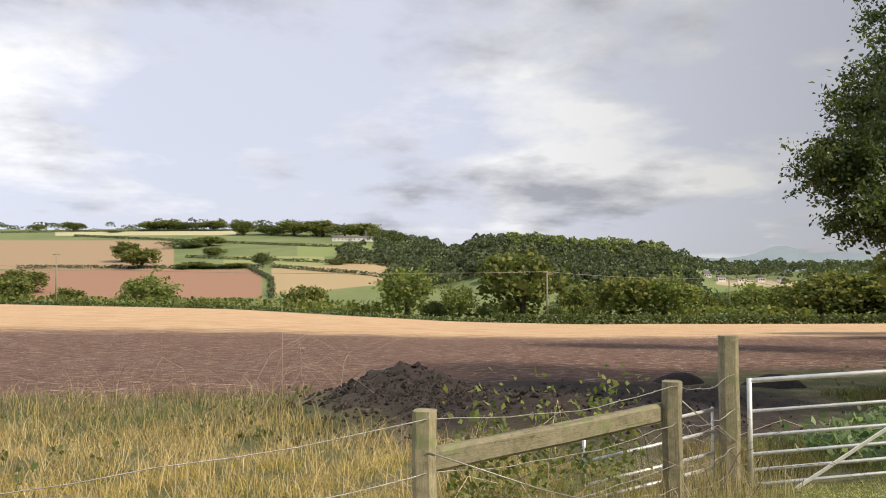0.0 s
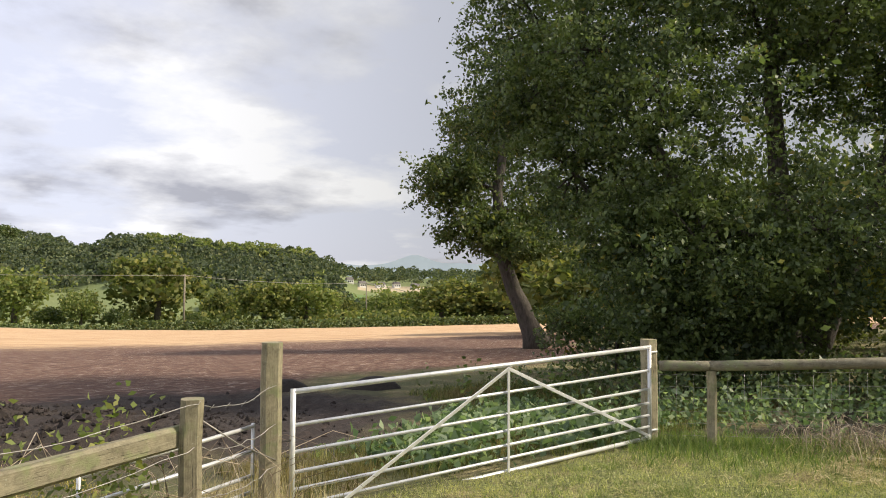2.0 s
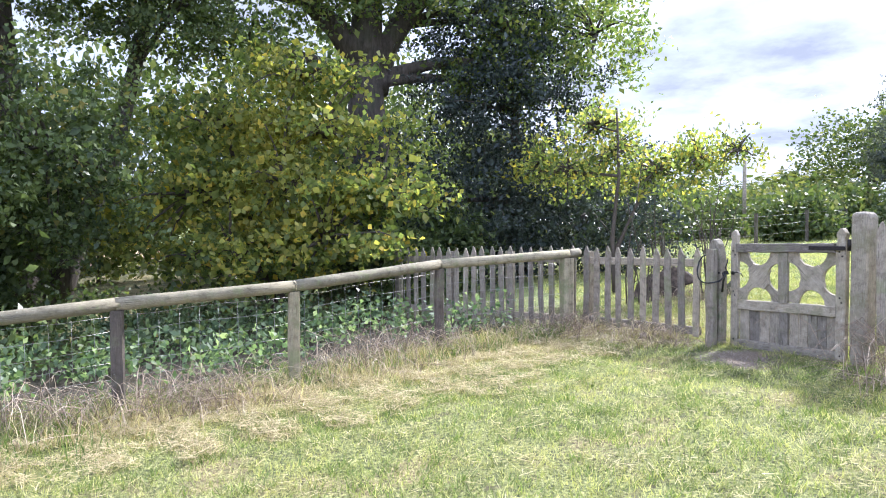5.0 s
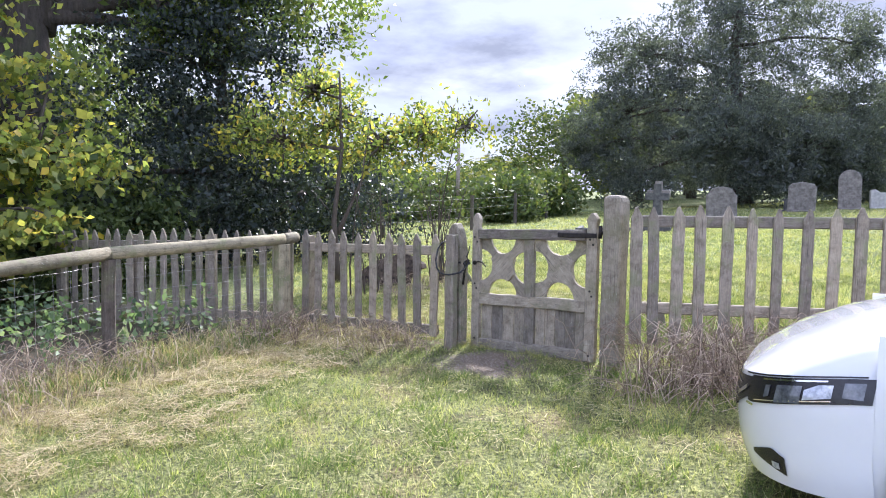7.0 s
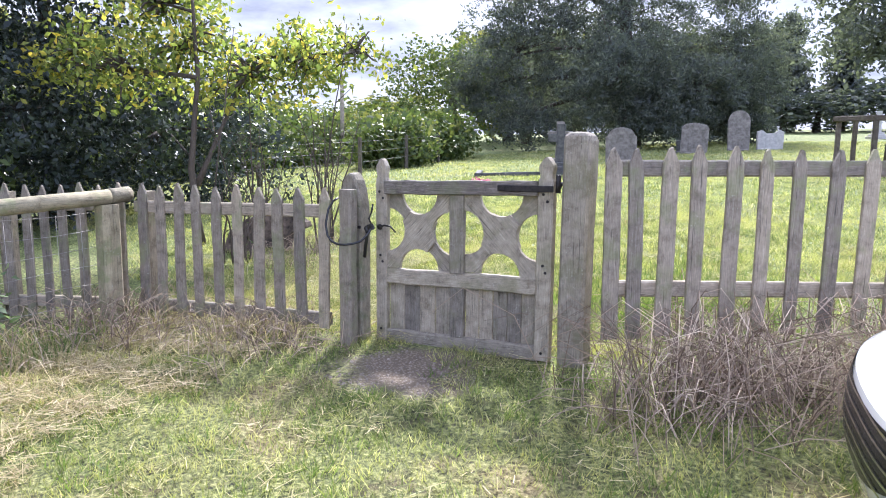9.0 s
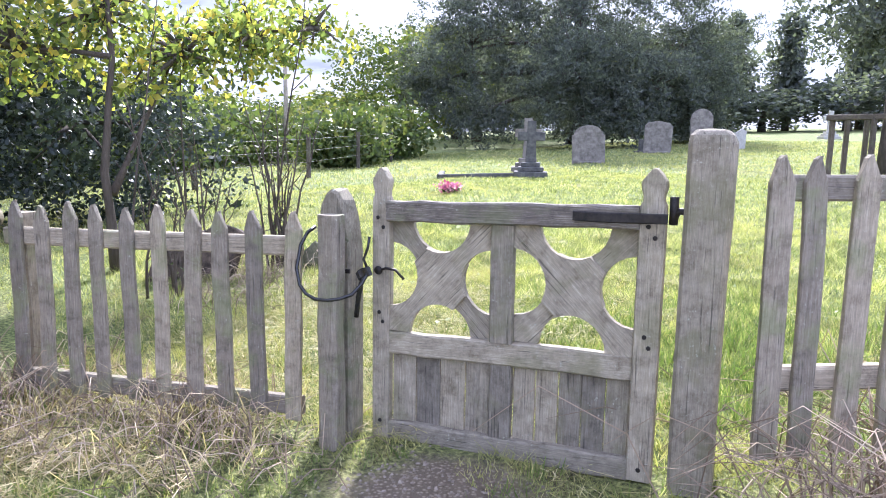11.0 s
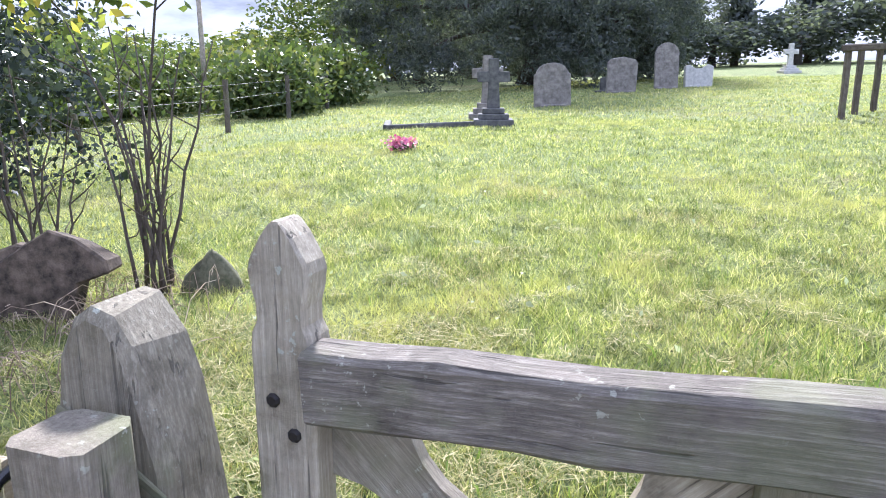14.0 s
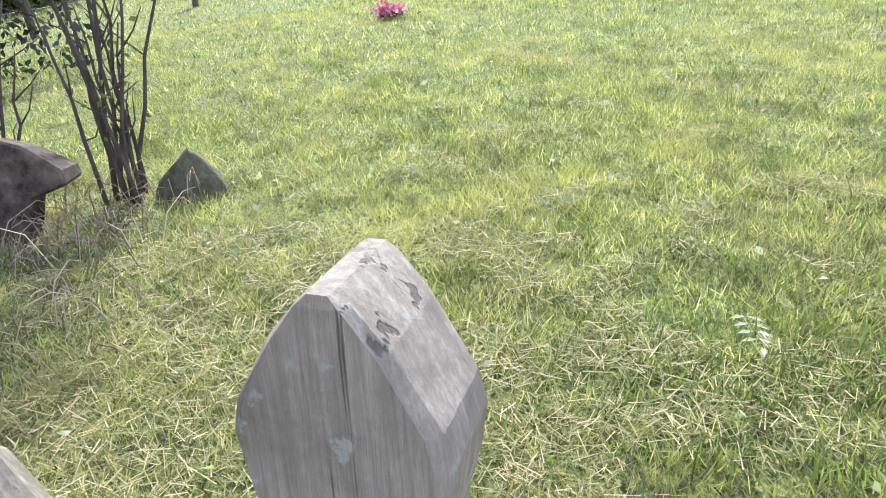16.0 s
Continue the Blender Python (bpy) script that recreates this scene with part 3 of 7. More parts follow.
    dark = ramp(n, l, tilth, ((0.3, (0.016, 0.011, 0.009)), (0.6, (0.045, 0.031, 0.024)), (0.75, (0.17, 0.125, 0.095))))
    col = mix(n, l, zone("muck", -0.3, 1.2, 2.0), col, dark)
    grit = n.new("ShaderNodeTexVoronoi"); grit.inputs["Scale"].default_value = 55.0
    l.new(pos, grit.inputs["Vector"])
    stones = ramp(n, l, grit.outputs["Distance"], ((0.1, (0.36, 0.30, 0.22)), (0.5, (0.16, 0.125, 0.085))))
    col = mix(n, l, zone("gravel", -0.1, 0.22, 0.5), col, stones)
    col = mix(n, l, far, col, hill)
    l.new(col, b.inputs["Base Color"])
    bump(n, l, b, math_node(n, l, "ADD", fine, math_node(n, l, "MULTIPLY", mid, 2.0)), 0.9, 0.03)
    return m


gm.materials.append(ground_material())
ground = tagged(new("ground", gm), "mown lawn, ploughed field, churchyard grass and far hills", "ground", kind="structure")


def spot(px, Y, dz=0.0):
    """World point on the bearing px (side over ahead) at Y metres ahead."""
    x, y = Y * AHEAD[0] + px * Y * SIDE[0], Y * AHEAD[1] + px * Y * SIDE[1]
    return Vector((x, y, ground_at(x, y) + dz))


# ---- plants ----
def leaf_quads(centres, size, rng, narrow=0.55, flat=0.0):
    """One bent four-cornered leaf at each centre, turned at random."""
    n = len(centres)
    a = rng.normal(size=(n, 3)); a[:, 2] -= flat
    a /= np.linalg.norm(a, axis=1)[:, None]
    b2 = np.cross(a, rng.normal(size=(n, 3)))
    b2 /= np.linalg.norm(b2, axis=1)[:, None] + 1e-9
    c = np.cross(a, b2)
    s = (size * rng.uniform(0.65, 1.35, n))[:, None]
    mid = centres + c * s * 0.12
    return np.stack([centres - a * s * 0.5, mid + b2 * s * narrow * 0.5, centres + a * s * 0.5, mid - b2 * s * narrow * 0.5], 1)


def clump_points(lobes, rng, outward=False):
    """Clump centres inside egg-shaped lobes (x, y, z, rx, ry, rz, count), denser towards the skin."""
    out, way = [], []
    for x, y, z, rx, ry, rz, n in lobes:
        d = rng.normal(size=(n, 3))
        d /= np.linalg.norm(d, axis=1)[:, None]
        r = rng.uniform(0.2, 1.0, n) ** 0.5 * (1 + 0.20 * np.sin(d[:, 0] * 5 + d[:, 2] * 4 + x) + 0.12 * np.sin(d[:, 1] * 9 + z))
        out.append(np.array([x, y, z]) + d * r[:, None] * np.array([rx, ry, rz]))
        way.append(d)
    return (np.concatenate(out), np.concatenate(way)) if outward else np.concatenate(out)


def bent(a, b2, rng, sag=0.1, n=6):
    a, b2 = np.array(a, float), np.array(b2, float)
    L = np.linalg.norm(b2 - a)
    mid = rng.normal(size=3) * L * sag * 0.5 + np.array([0, 0, L * sag * 0.6])
    return [Vector(a + (b2 - a) * t + mid * 4 * t * (1 - t) * (0.5 + 0.5 * t) + rng.normal(size=3) * L * 0.008) for t in np.linspace(0, 1, n)]


def tree(name, base, stems, lobes, leaf_size, per_clump, spread, leaf_mat, label, category="tree", seed=1, twigs=60, bark_mat=None, narrow=0.55, limb=0.3, droop=0.0, dense=8):
    """A tree: tapered stems, limbs out to every lobe, twigs out to clumps, and a crown of single leaves. Points are relative to base."""
    rng = np.random.RandomState(seed)
    bark_mat = bark_mat or BARK
    tr = thing(name, base, label, category)
    at = Matrix.Translation(base)
    tops = []
    for k, (pts, r0, r1) in enumerate(stems):
        fine = []
        for a, b2 in zip(pts[:-1], pts[1:]):
            fine += [tuple(np.array(a) + (np.array(b2) - np.array(a)) * t + rng.normal(size=3) * r0 * 0.10 * (t > 0)) for t in (0, 0.33, 0.66)]
        fine.append(pts[-1])
        radii = [r0 + (r1 - r0) * t ** 0.8 for t in np.linspace(0, 1, len(fine))]
        radii[0] *= 1.45
        if len(radii) > 3:
            radii[1] *= 1.12
        v, f = tube_data(fine, radii, 12, 0.07, seed + k)
        part("trunk", mesh_of("trunk", v, f, bark_mat, True), tr, at)
        tops += [(np.array(p), r) for p, r in zip(fine[len(fine) // 3:], radii[len(fine) // 3:])]
    clumps, ways = clump_points(lobes, rng, True)
    for x, y, z, rx, ry, rz, n in lobes:
        c = np.array([x, y, z])
        p, r = min(tops, key=lambda q: np.linalg.norm(q[0] - c) + max(0, q[0][2] - z) * 1.5)
        v, f = tube_data(bent(p, c + np.array([0, 0, -rz * 0.1]), rng, 0.12), [r * 0.75 * limb * 2 * (1 - 0.8 * t) + 0.012 for t in np.linspace(0, 1, 6)], 8, 0.06, seed)
        part("limb", mesh_of("limb", v, f, bark_mat, True), tr, at)
    sticks = []
    centres = [np.array(q[:3]) for q in lobes]
    for i in rng.choice(len(clumps), min(twigs, len(clumps)), replace=False):
        c = clumps[i]
        o = min(centres, key=lambda q: np.linalg.norm(q - c))
        sticks.append(tube_data(bent(o, c, rng, 0.1, 4), [0.035, 0.025, 0.015, 0.006], 5))
    if sticks:
        v, f = join(sticks)
        tagged(part("branchwork", mesh_of("branchwork", v, f, bark_mat, True), tr, at), kind="stuff")
    # every clump is a leafy spray along a drooping shoot
    ways = ways * (1, 1, 0.5) + rng.normal(size=ways.shape) * 0.45 - (0, 0, 0.25 + droop)
    ways /= np.linalg.norm(ways, axis=1)[:, None]
    t = rng.uniform(-1.3, 1.5, (len(clumps), per_clump))
    long_way = np.repeat(ways, per_clump, 0) * (t.ravel() * spread * rng.uniform(0.8, 1.4, len(clumps)).repeat(per_clump))[:, None]
    pts = np.repeat(clumps, per_clump, 0) + long_way + rng.normal(size=(len(clumps) * per_clump, 3)) * spread * (0.5, 0.5, 0.3)
    inner = np.concatenate([np.array([x, y, z]) + rng.normal(size=(n, 3)) * (rx * 0.36, ry * 0.36, rz * 0.36) for x, y, z, rx, ry, rz, n in lobes])
    quads4 = np.concatenate([leaf_quads(pts, leaf_size, rng, narrow, 0.3), leaf_quads(np.repeat(inner, dense, 0) + rng.normal(size=(len(inner) * dense, 3)) * spread, leaf_size * 1.5, rng, narrow, 0.3)])
    part("crown", array_mesh("crown", quads4, 4, leaf_mat), tr, at)
    return tr


def G(x, y, dz=0.0):
    return Vector((x, y, ground_at(x, y) + dz))


# big dark-leaved tree over the field gate: several trunks, hanging low
tree("alder_tree", G(16.0, 6.6), [([(0, 0, 0), (0.05, 0.1, 2.4), (-0.1, 0.15, 5.0), (0.3, 0.4, 9.0)], 0.36, 0.10),
     ([(-0.1, 0.2, 0.1), (-0.5, 1.2, 2.6), (-1.6, 2.9, 6.0), (-2.6, 4.0, 9.5)], 0.26, 0.08),
     ([(0.2, -0.2, 0.1), (0.9, -1.2, 3.0), (1.2, -2.2, 7.5)], 0.24, 0.08)],
     [(-4.0, -0.4, 2.4, 1.5, 1.7, 1.3, 130), (-4.0, 0.7, 2.5, 1.3, 1.4, 1.3, 120), (-2.8, -1.8, 2.8, 1.3, 1.2, 1.5, 90), (-3.7, 2.4, 4.0, 1.4, 1.3, 1.3, 110), (-3.4, 3.9, 5.6, 1.5, 1.5, 1.3, 110),
      (-4.2, 0.2, 4.9, 1.6, 1.8, 1.3, 120), (-4.0, 2.2, 6.2, 1.7, 1.6, 1.3, 120), (-2.4, 4.3, 7.6, 1.7, 1.6, 1.5, 130), (-3.0, 1.6, 8.2, 2.2, 2.2, 1.5, 140), (-1.4, -1.6, 6.6, 1.8, 1.7, 1.3, 90), (-2.8, -0.6, 7.2, 1.7, 1.6, 1.2, 80),
      (-0.6, 3.2, 9.8, 2.6, 2.6, 1.8, 120), (1.2, -2.6, 8.8, 2.2, 2.0, 1.4, 90), (0.5, 3.5, 4.0, 2.2, 2.3, 2.2, 120), (-1.2, 2.2, 1.8, 1.3, 1.3, 1.1, 80), (-1.4, -0.6, 1.7, 1.5, 1.6, 1.0, 80), (-3.0, 0.6, 1.3, 1.1, 1.2, 0.7, 70), (0.4, 0.4, 6.2, 1.8, 2.2, 1.4, 90), (1.5, 0.5, 2.6, 1.4, 2.4, 1.6, 90), (-0.8, -0.6, 8.4, 1.7, 1.7, 1.2, 100), (-1.4, 0.8, 10.0, 2.2, 2.2, 1.4, 110), (0.8, -0.8, 7.2, 1.5, 1.7, 1.2, 80), (-0.2, 1.8, 7.6, 1.6, 1.6, 1.2, 90), (0.6, -2.4, 5.4, 1.4, 1.5, 1.1, 80)],
     0.086, 68, 0.20, LEAF_ALDER, "large spreading tree with dense dark green leaves hanging low", seed=3, twigs=300, narrow=0.6, dense=6)
# oak with a leaning trunk at the field's edge
tree("oak_tree", G(22.0, 19.0), [([(0.5, -0.4, 0), (0.0, 0.0, 1.6), (-0.6, 0.5, 3.6), (-0.5, 0.8, 6.0), (0.2, 1.0, 9.0)], 0.42, 0.14)],
     [(-0.9, 1.1, 4.5, 1.5, 1.6, 1.0, 100), (-1.4, 2.2, 6.4, 1.6, 1.8, 1.3, 120), (0.3, 2.2, 8.4, 2.0, 2.2, 1.6, 120), (1.8, 0.6, 5.4, 2.4, 2.4, 1.7, 110), (1.6, 1.2, 10.0, 2.6, 2.6, 2.0, 100), (-0.6, -0.4, 4.0, 1.2, 1.2, 0.7, 45)],
     0.15, 54, 0.30, LEAF_OAK, "oak tree with a leaning bare trunk beside the ploughed field", seed=5, twigs=120)
# hazel bush with yellowing leaves behind the rail
tree("hazel_tree", G(15.4, 2.3), [([(0, 0, 0), (-0.2, -0.1, 1.5), (-0.6, -0.3, 3.2)], 0.07, 0.02), ([(0.1, 0.1, 0), (0.3, 0.5, 1.8), (0.3, 1.0, 3.6)], 0.08, 0.02), ([(-0.1, 0.1, 0), (0.1, -0.6, 1.6), (0.0, -1.3, 3.0)], 0.06, 0.02)],
     [(-0.9, 0.5, 1.1, 1.3, 1.5, 0.45, 75), (-0.9, -0.9, 1.3, 1.3, 1.3, 0.45, 70), (-0.5, -1.7, 2.0, 1.1, 1.1, 0.40, 60), (-0.6, -0.3, 2.1, 1.4, 1.6, 0.45, 75), (-0.3, 1.2, 2.0, 1.2, 1.2, 0.55, 60), (-0.2, -0.7, 3.0, 1.2, 1.4, 0.40, 60), (0.0, 0.9, 3.1, 1.2, 1.3, 0.45, 55), (0.1, -0.4, 3.9, 1.0, 1.2, 0.40, 45)],
     0.10, 30, 0.22, LEAF_HAZEL, "hazel bush with broad leaves turning yellow", seed=8, twigs=200, bark_mat=TWIG, narrow=0.8, dense=2)
# tall ash behind
tree("ash_tree", G(18.9, 1.0), [([(0, 0, 0), (0.0, 0.0, 3.5), (0.1, -0.05, 6.0), (0.5, 0.3, 9.5)], 0.52, 0.22), ([(0.1, 0.0, 4.6), (0.3, -1.6, 6.6), (0.2, -3.4, 7.0)], 0.24, 0.08), ([(0.0, 0.1, 4.8), (-0.3, 1.6, 6.4), (-0.5, 3.6, 7.4)], 0.26, 0.08), ([(0.2, -0.1, 4.2), (0.5, -0.9, 6.2), (0.6, -1.5, 9.5)], 0.26, 0.1)],
     [(0.2, -3.6, 7.0, 1.9, 2.0, 1.3, 110), (0.3, -4.9, 5.4, 1.4, 1.4, 1.4, 80), (0.4, -3.2, 4.6, 1.0, 1.2, 0.9, 45), (-0.6, 3.4, 8.0, 2.2, 2.2, 1.6, 90), (0.4, -1.2, 9.5, 2.6, 2.8, 1.6, 120), (0.4, 1.6, 10.5, 2.8, 2.8, 1.8, 110), (-1.0, 0.4, 7.6, 1.6, 1.8, 1.0, 50), (-1.8, 4.2, 5.8, 1.4, 1.4, 0.9, 55), (-1.3, 3.0, 7.2, 1.6, 1.6, 1.0, 65), (-1.0, 2.2, 4.9, 1.2, 1.3, 0.7, 35), (-0.2, 0.6, 8.2, 1.6, 1.6, 0.9, 55), (0.6, -1.7, 7.4, 1.3, 1.4, 0.8, 40), (0.5, -3.0, 5.6, 1.1, 1.2, 0.8, 35), (-0.6, 0.2, 5.9, 0.9, 1.0, 0.7, 30), (-0.8, -1.2, 6.0, 1.0, 1.0, 0.7, 35), (-0.8, 1.4, 6.2, 1.0, 1.0, 0.7, 35), (0.2, -2.0, 4.4, 0.9, 0.9, 0.6, 25)],
     0.11, 44, 0.28, LEAF_ASH, "tall ash tree with a thick trunk and light green leaves", seed=11, twigs=200, dense=3)
# dark holly mass behind the picket fence
tree("holly_tree", G(19.5, -2.2), [([(0, 0, 0), (0, 0, 2.5), (0.1, 0, 5.0)], 0.2, 0.05)],
     [(-0.6, 0.8, 1.5, 2.0, 2.1, 1.6, 170), (-0.2, -1.6, 1.4, 1.8, 1.9, 1.5, 150), (-0.2, 0.4, 3.6, 1.8, 2.0, 1.5, 150), (0.0, 0.6, 5.4, 1.6, 1.9, 1.3, 110), (0.2, 1.6, 7.2, 1.6, 1.8, 1.3, 90), (-1.0, 2.9, 1.5, 1.8, 1.6, 1.5, 110)],
     0.085, 78, 0.24, LEAF_HOLLY, "dense dark evergreen holly tree", seed=14, twigs=40)
# yellow-leaved young tree by the picket fence
tree("field_maple", G(15.2, -3.2), [([(0, 0, 0), (-0.1, 0.1, 0.9), (-0.15, 0.0, 1.9), (0.0, 0.0, 3.0)], 0.05, 0.015), ([(0.05, 0, 0.7), (0.3, -0.5, 1.6), (0.3, -0.9, 2.5)], 0.03, 0.01)],
     [(0.7, 0.6, 2.0, 0.7, 0.7, 0.40, 48), (0.4, 0.0, 2.3, 0.7, 0.8, 0.5, 55), (0.1, -0.7, 2.0, 0.7, 0.7, 0.45, 50), (-0.2, -1.3, 2.2, 0.5, 0.6, 0.40, 48), (0.6, 0.2, 2.8, 0.6, 0.6, 0.35, 44), (-0.4, -1.8, 2.3, 0.35, 0.4, 0.3, 22), (1.2, 1.0, 2.2, 0.5, 0.5, 0.35, 36)],
     0.085, 20, 0.20, LEAF_HAZEL, "slender young tree with yellow-green autumn leaves", seed=17, twigs=150, bark_mat=TWIG, dense=0)
# great yew over the graves
tree("yew_tree", G(30.3, -26.8), [([(0, 0, 0), (0, 0, 2.5), (0.2, 0.3, 6.0), (0.2, 0.2, 9.5)], 0.5, 0.12)],
     [tuple(q * 1.14 for q in lobe[:6]) + (lobe[6],) for lobe in ((-2.6, 3.2, 2.4, 2.2, 2.3, 1.6, 170), (-3.2, -2.2, 2.6, 2.4, 2.4, 1.6, 170), (-3.6, 0.6, 2.0, 2.0, 2.2, 1.2, 150), (0.0, 0.5, 4.8, 3.8, 4.0, 2.0, 300), (1.8, 4.2, 3.6, 2.2, 2.3, 1.8, 140), (-1.8, -4.2, 4.0, 2.4, 2.2, 1.5, 130), (0.2, 0.0, 7.6, 3.4, 3.4, 1.7, 220), (2.2, 3.4, 6.0, 1.9, 1.9, 1.2, 90), (-2.4, -3.4, 6.4, 1.9, 1.9, 1.2, 90), (0.0, 0.0, 9.8, 2.2, 2.2, 1.3, 100), (2.6, 5.6, 2.2, 1.3, 1.3, 1.2, 70), (-0.6, -5.4, 2.2, 1.7, 1.7, 1.2, 80), (1.0, 1.0, 1.7, 2.5, 4.0, 1.3, 150), (-3.6, 2.0, 0.9, 1.6, 1.8, 0.8, 80), (-3.4, -2.0, 1.0, 1.6, 1.8, 0.8, 80), (1.0, 4.6, 1.0, 1.6, 1.6, 0.9, 70), (-1.4, -5.0, 1.0, 1.5, 1.5, 0.9, 70), (2.0, -2.0, 1.2, 2.0, 3.0, 1.0, 100))],
     0.16, 62, 0.32, LEAF_YEW, "great dark spreading yew tree over the graves", seed=19, twigs=160, narrow=0.35, droop=0.15, dense=5)
# young tree in a wooden guard
CAGE = (13.5, -15.65)
tree("guarded_tree", G(CAGE[0] + 0.2, CAGE[1] - 0.3), [([(0, 0, 0), (0.02, 0, 1.6), (0, 0.05, 3.6)], 0.08, 0.03)],
     [(0, 0, 2.6, 1.4, 1.4, 0.8, 90), (0.2, 0.3, 3.8, 1.4, 1.4, 0.9, 90), (0, -0.3, 4.9, 0.9, 0.9, 0.8, 40)], 0.10, 44, 0.26, LEAF_YEW, "young dark-leaved tree growing inside a wooden guard", seed=23, twigs=60)


for k, (x, y, w, h) in enumerate(((13.4, 6.6, 1.2, 1.2), (16.8, 8.8, 1.6, 1.8), (18.6, 2.6, 1.3, 1.6), (15.4, 10.2, 1.5, 1.6), (17.4, -0.2, 1.2, 1.3), (20.5, 10.5, 2.0, 2.6), (21.5, 2.5, 1.8, 2.2), (16.2, 0.6, 0.9, 0.9))):
    tree("understorey_bush", G(x, y), [([(0, 0, 0), (0.05, 0, h * 0.5), (0, 0.1, h)], 0.04, 0.015), ([(0.1, 0, 0), (0.3, 0.2, h * 0.8)], 0.03, 0.01)], [(0, 0, h * 0.5, w, w, h * 0.55, 80), (0.3 * w, -0.4 * w, h * 0.8, w * 0.6, w * 0.6, h * 0.4, 35), (-0.3 * w, 0.5 * w, h * 0.7, w * 0.6, w * 0.6, h * 0.4, 35)], 0.10, 36, 0.2, LEAF_ALDER, "dark leafy bush growing beneath the trees", "bush", 150 + k, 20, TWIG, dense=10)


# ---- stuff on the ground ----
def blades(name, xy, tall, width, mat, lean, label, rng, dz=0.0):
    """Grass: short grass is one tapering blade a point, tall grass bends once on its way up."""
    n = len(xy)
    z = surface(xy[:, 0], xy[:, 1]) + dz
    base = np.stack([xy[:, 0], xy[:, 1], z - 0.01], 1)
    ang = rng.uniform(0, 6.283, n)
    h = tall * rng.uniform(0.4, 1.35, n)
    d = np.stack([np.cos(ang), np.sin(ang), np.zeros(n)], 1)
    turn = rng.uniform(0, 6.283, n)
    s = np.stack([np.cos(turn), np.sin(turn), np.zeros(n)], 1) * (width * rng.uniform(0.6, 1.4, n))[:, None] * 0.5
    ln = (lean * rng.uniform(0.1, 1.2, n) * h)[:, None]
    upv = np.array([0, 0, 1.0])
    tip = base + upv * h[:, None] * 0.95 + d * ln
    if tall < 0.1:
        me = array_mesh(name, np.stack([base - s, base + s, tip], 1), 3, mat)
    else:
        mid = base + upv * (h * 0.6)[:, None] + d * ln * 0.3
        v = np.stack([base - s, base + s, mid - s * 0.8, mid + s * 0.8, tip], 1).reshape(-1, 3)
        k = np.arange(n)[:, None] * 5
        tri = np.concatenate([k + (0, 1, 3), k + (0, 3, 2), k + (2, 3, 4)], 1).reshape(-1, 3).astype(np.int32)
        me = bpy.data.meshes.new(name)
        me.vertices.add(len(v)); me.vertices.foreach_set("co", v.astype(np.float32).ravel())
        me.loops.add(tri.size); me.loops.foreach_set("vertex_index", tri.ravel())
        me.polygons.add(len(tri)); me.polygons.foreach_set("loop_start", np.arange(0, tri.size, 3, dtype=np.int32))
        me.materials.append(mat)
        me.update(calc_edges=True)
    return tagged(new(name, me), label, "grass", kind="stuff")


def surface(x, y):
    """Ground level with its small relief, read off the sheet's own grid."""
    i = np.clip(np.searchsorted(gx, x) - 1, 0, nx - 2)
    j = np.clip(np.searchsorted(gy, y) - 1, 0, ny - 2)
    fx, fy = (x - gx[i]) / (gx[i + 1] - gx[i]), (y - gy[j]) / (gy[j + 1] - gy[j])
    return (GZ[j, i] * (1 - fx) + GZ[j, i + 1] * fx) * (1 - fy) + (GZ[j + 1, i] * (1 - fx) + GZ[j + 1, i + 1] * fx) * fy


def zone_at(values, x, y):
    i = np.clip(np.searchsorted(gx, x) - 1, 0, nx - 1)
    j = np.clip(np.searchsorted(gy, y) - 1, 0, ny - 1)
    return values[j, i]


def scatter(x0, x1, y0, y1, n, rng, keep):
    p = np.stack([rng.uniform(x0, x1, n), rng.uniform(y0, y1, n)], 1)
    return p[keep(p[:, 0], p[:, 1])]


rg = np.random.RandomState(31)
lawn_keep = lambda x, y: (zone_at(beyond, x, y) < 0.1) & (zone_at(copse, x, y) < 0.1) & (zone_at(cemetery, x, y) < 0) & (zone_at(gravel, x, y) < 0.05)
blades("lawn_grass", scatter(3.5, 12.5, -4.5, 5.2, 190000, rg, lawn_keep), 0.05, 0.006, GRASS_LAWN, 0.9, "short mown grass, green and straw coloured", rg)
yard_keep = lambda x, y: (zone_at(cemetery, x, y) > 0.05) & (zone_at(gravel, x, y) < 0.1)
blades("churchyard_grass", scatter(9.0, 20.0, -14.0, -2.2, 160000, rg, yard_keep), 0.05, 0.008, GRASS_LAWN, 0.9, "short yellowish green churchyard grass", rg)
close_keep = lambda x, y: yard_keep(x, y) & (rg.uniform(0, 1, len(x)) < np.exp(-((x - 11.4) ** 2 + (y + 5.0) ** 2) / 9.0))
blades("churchyard_grass", scatter(6.5, 17.0, -11.0, -2.2, 420000, rg, close_keep), 0.055, 0.0045, GRASS_LAWN, 1.2, "short yellowish green churchyard grass", rg)
far_keep = lambda x, y: yard_keep(x, y) & (rg.uniform(0, 1, len(x)) < 1 - np.exp(-((x - 11.5) ** 2 + (y + 4.0) ** 2) / 50.0))
blades("churchyard_grass", scatter(8.0, 30.0, -32.0, -3.0, 150000, rg, far_keep), 0.06, 0.02, GRASS_LAWN, 0.9, "short yellowish green churchyard grass", rg)
dry_yard = lambda x, y: yard_keep(x, y) & (waves(x, y, 47, 1.3) + 0.9 * np.exp(-((x - 11.9) ** 2 + (y + 3.4) ** 2) / 1.2) > 0.34)
blades("dry_patch", scatter(9.5, 15.0, -8.0, -2.4, 60000, rg, dry_yard), 0.07, 0.004, GRASS_DRY, 1.6, "patches of dry straw in the churchyard grass", rg)
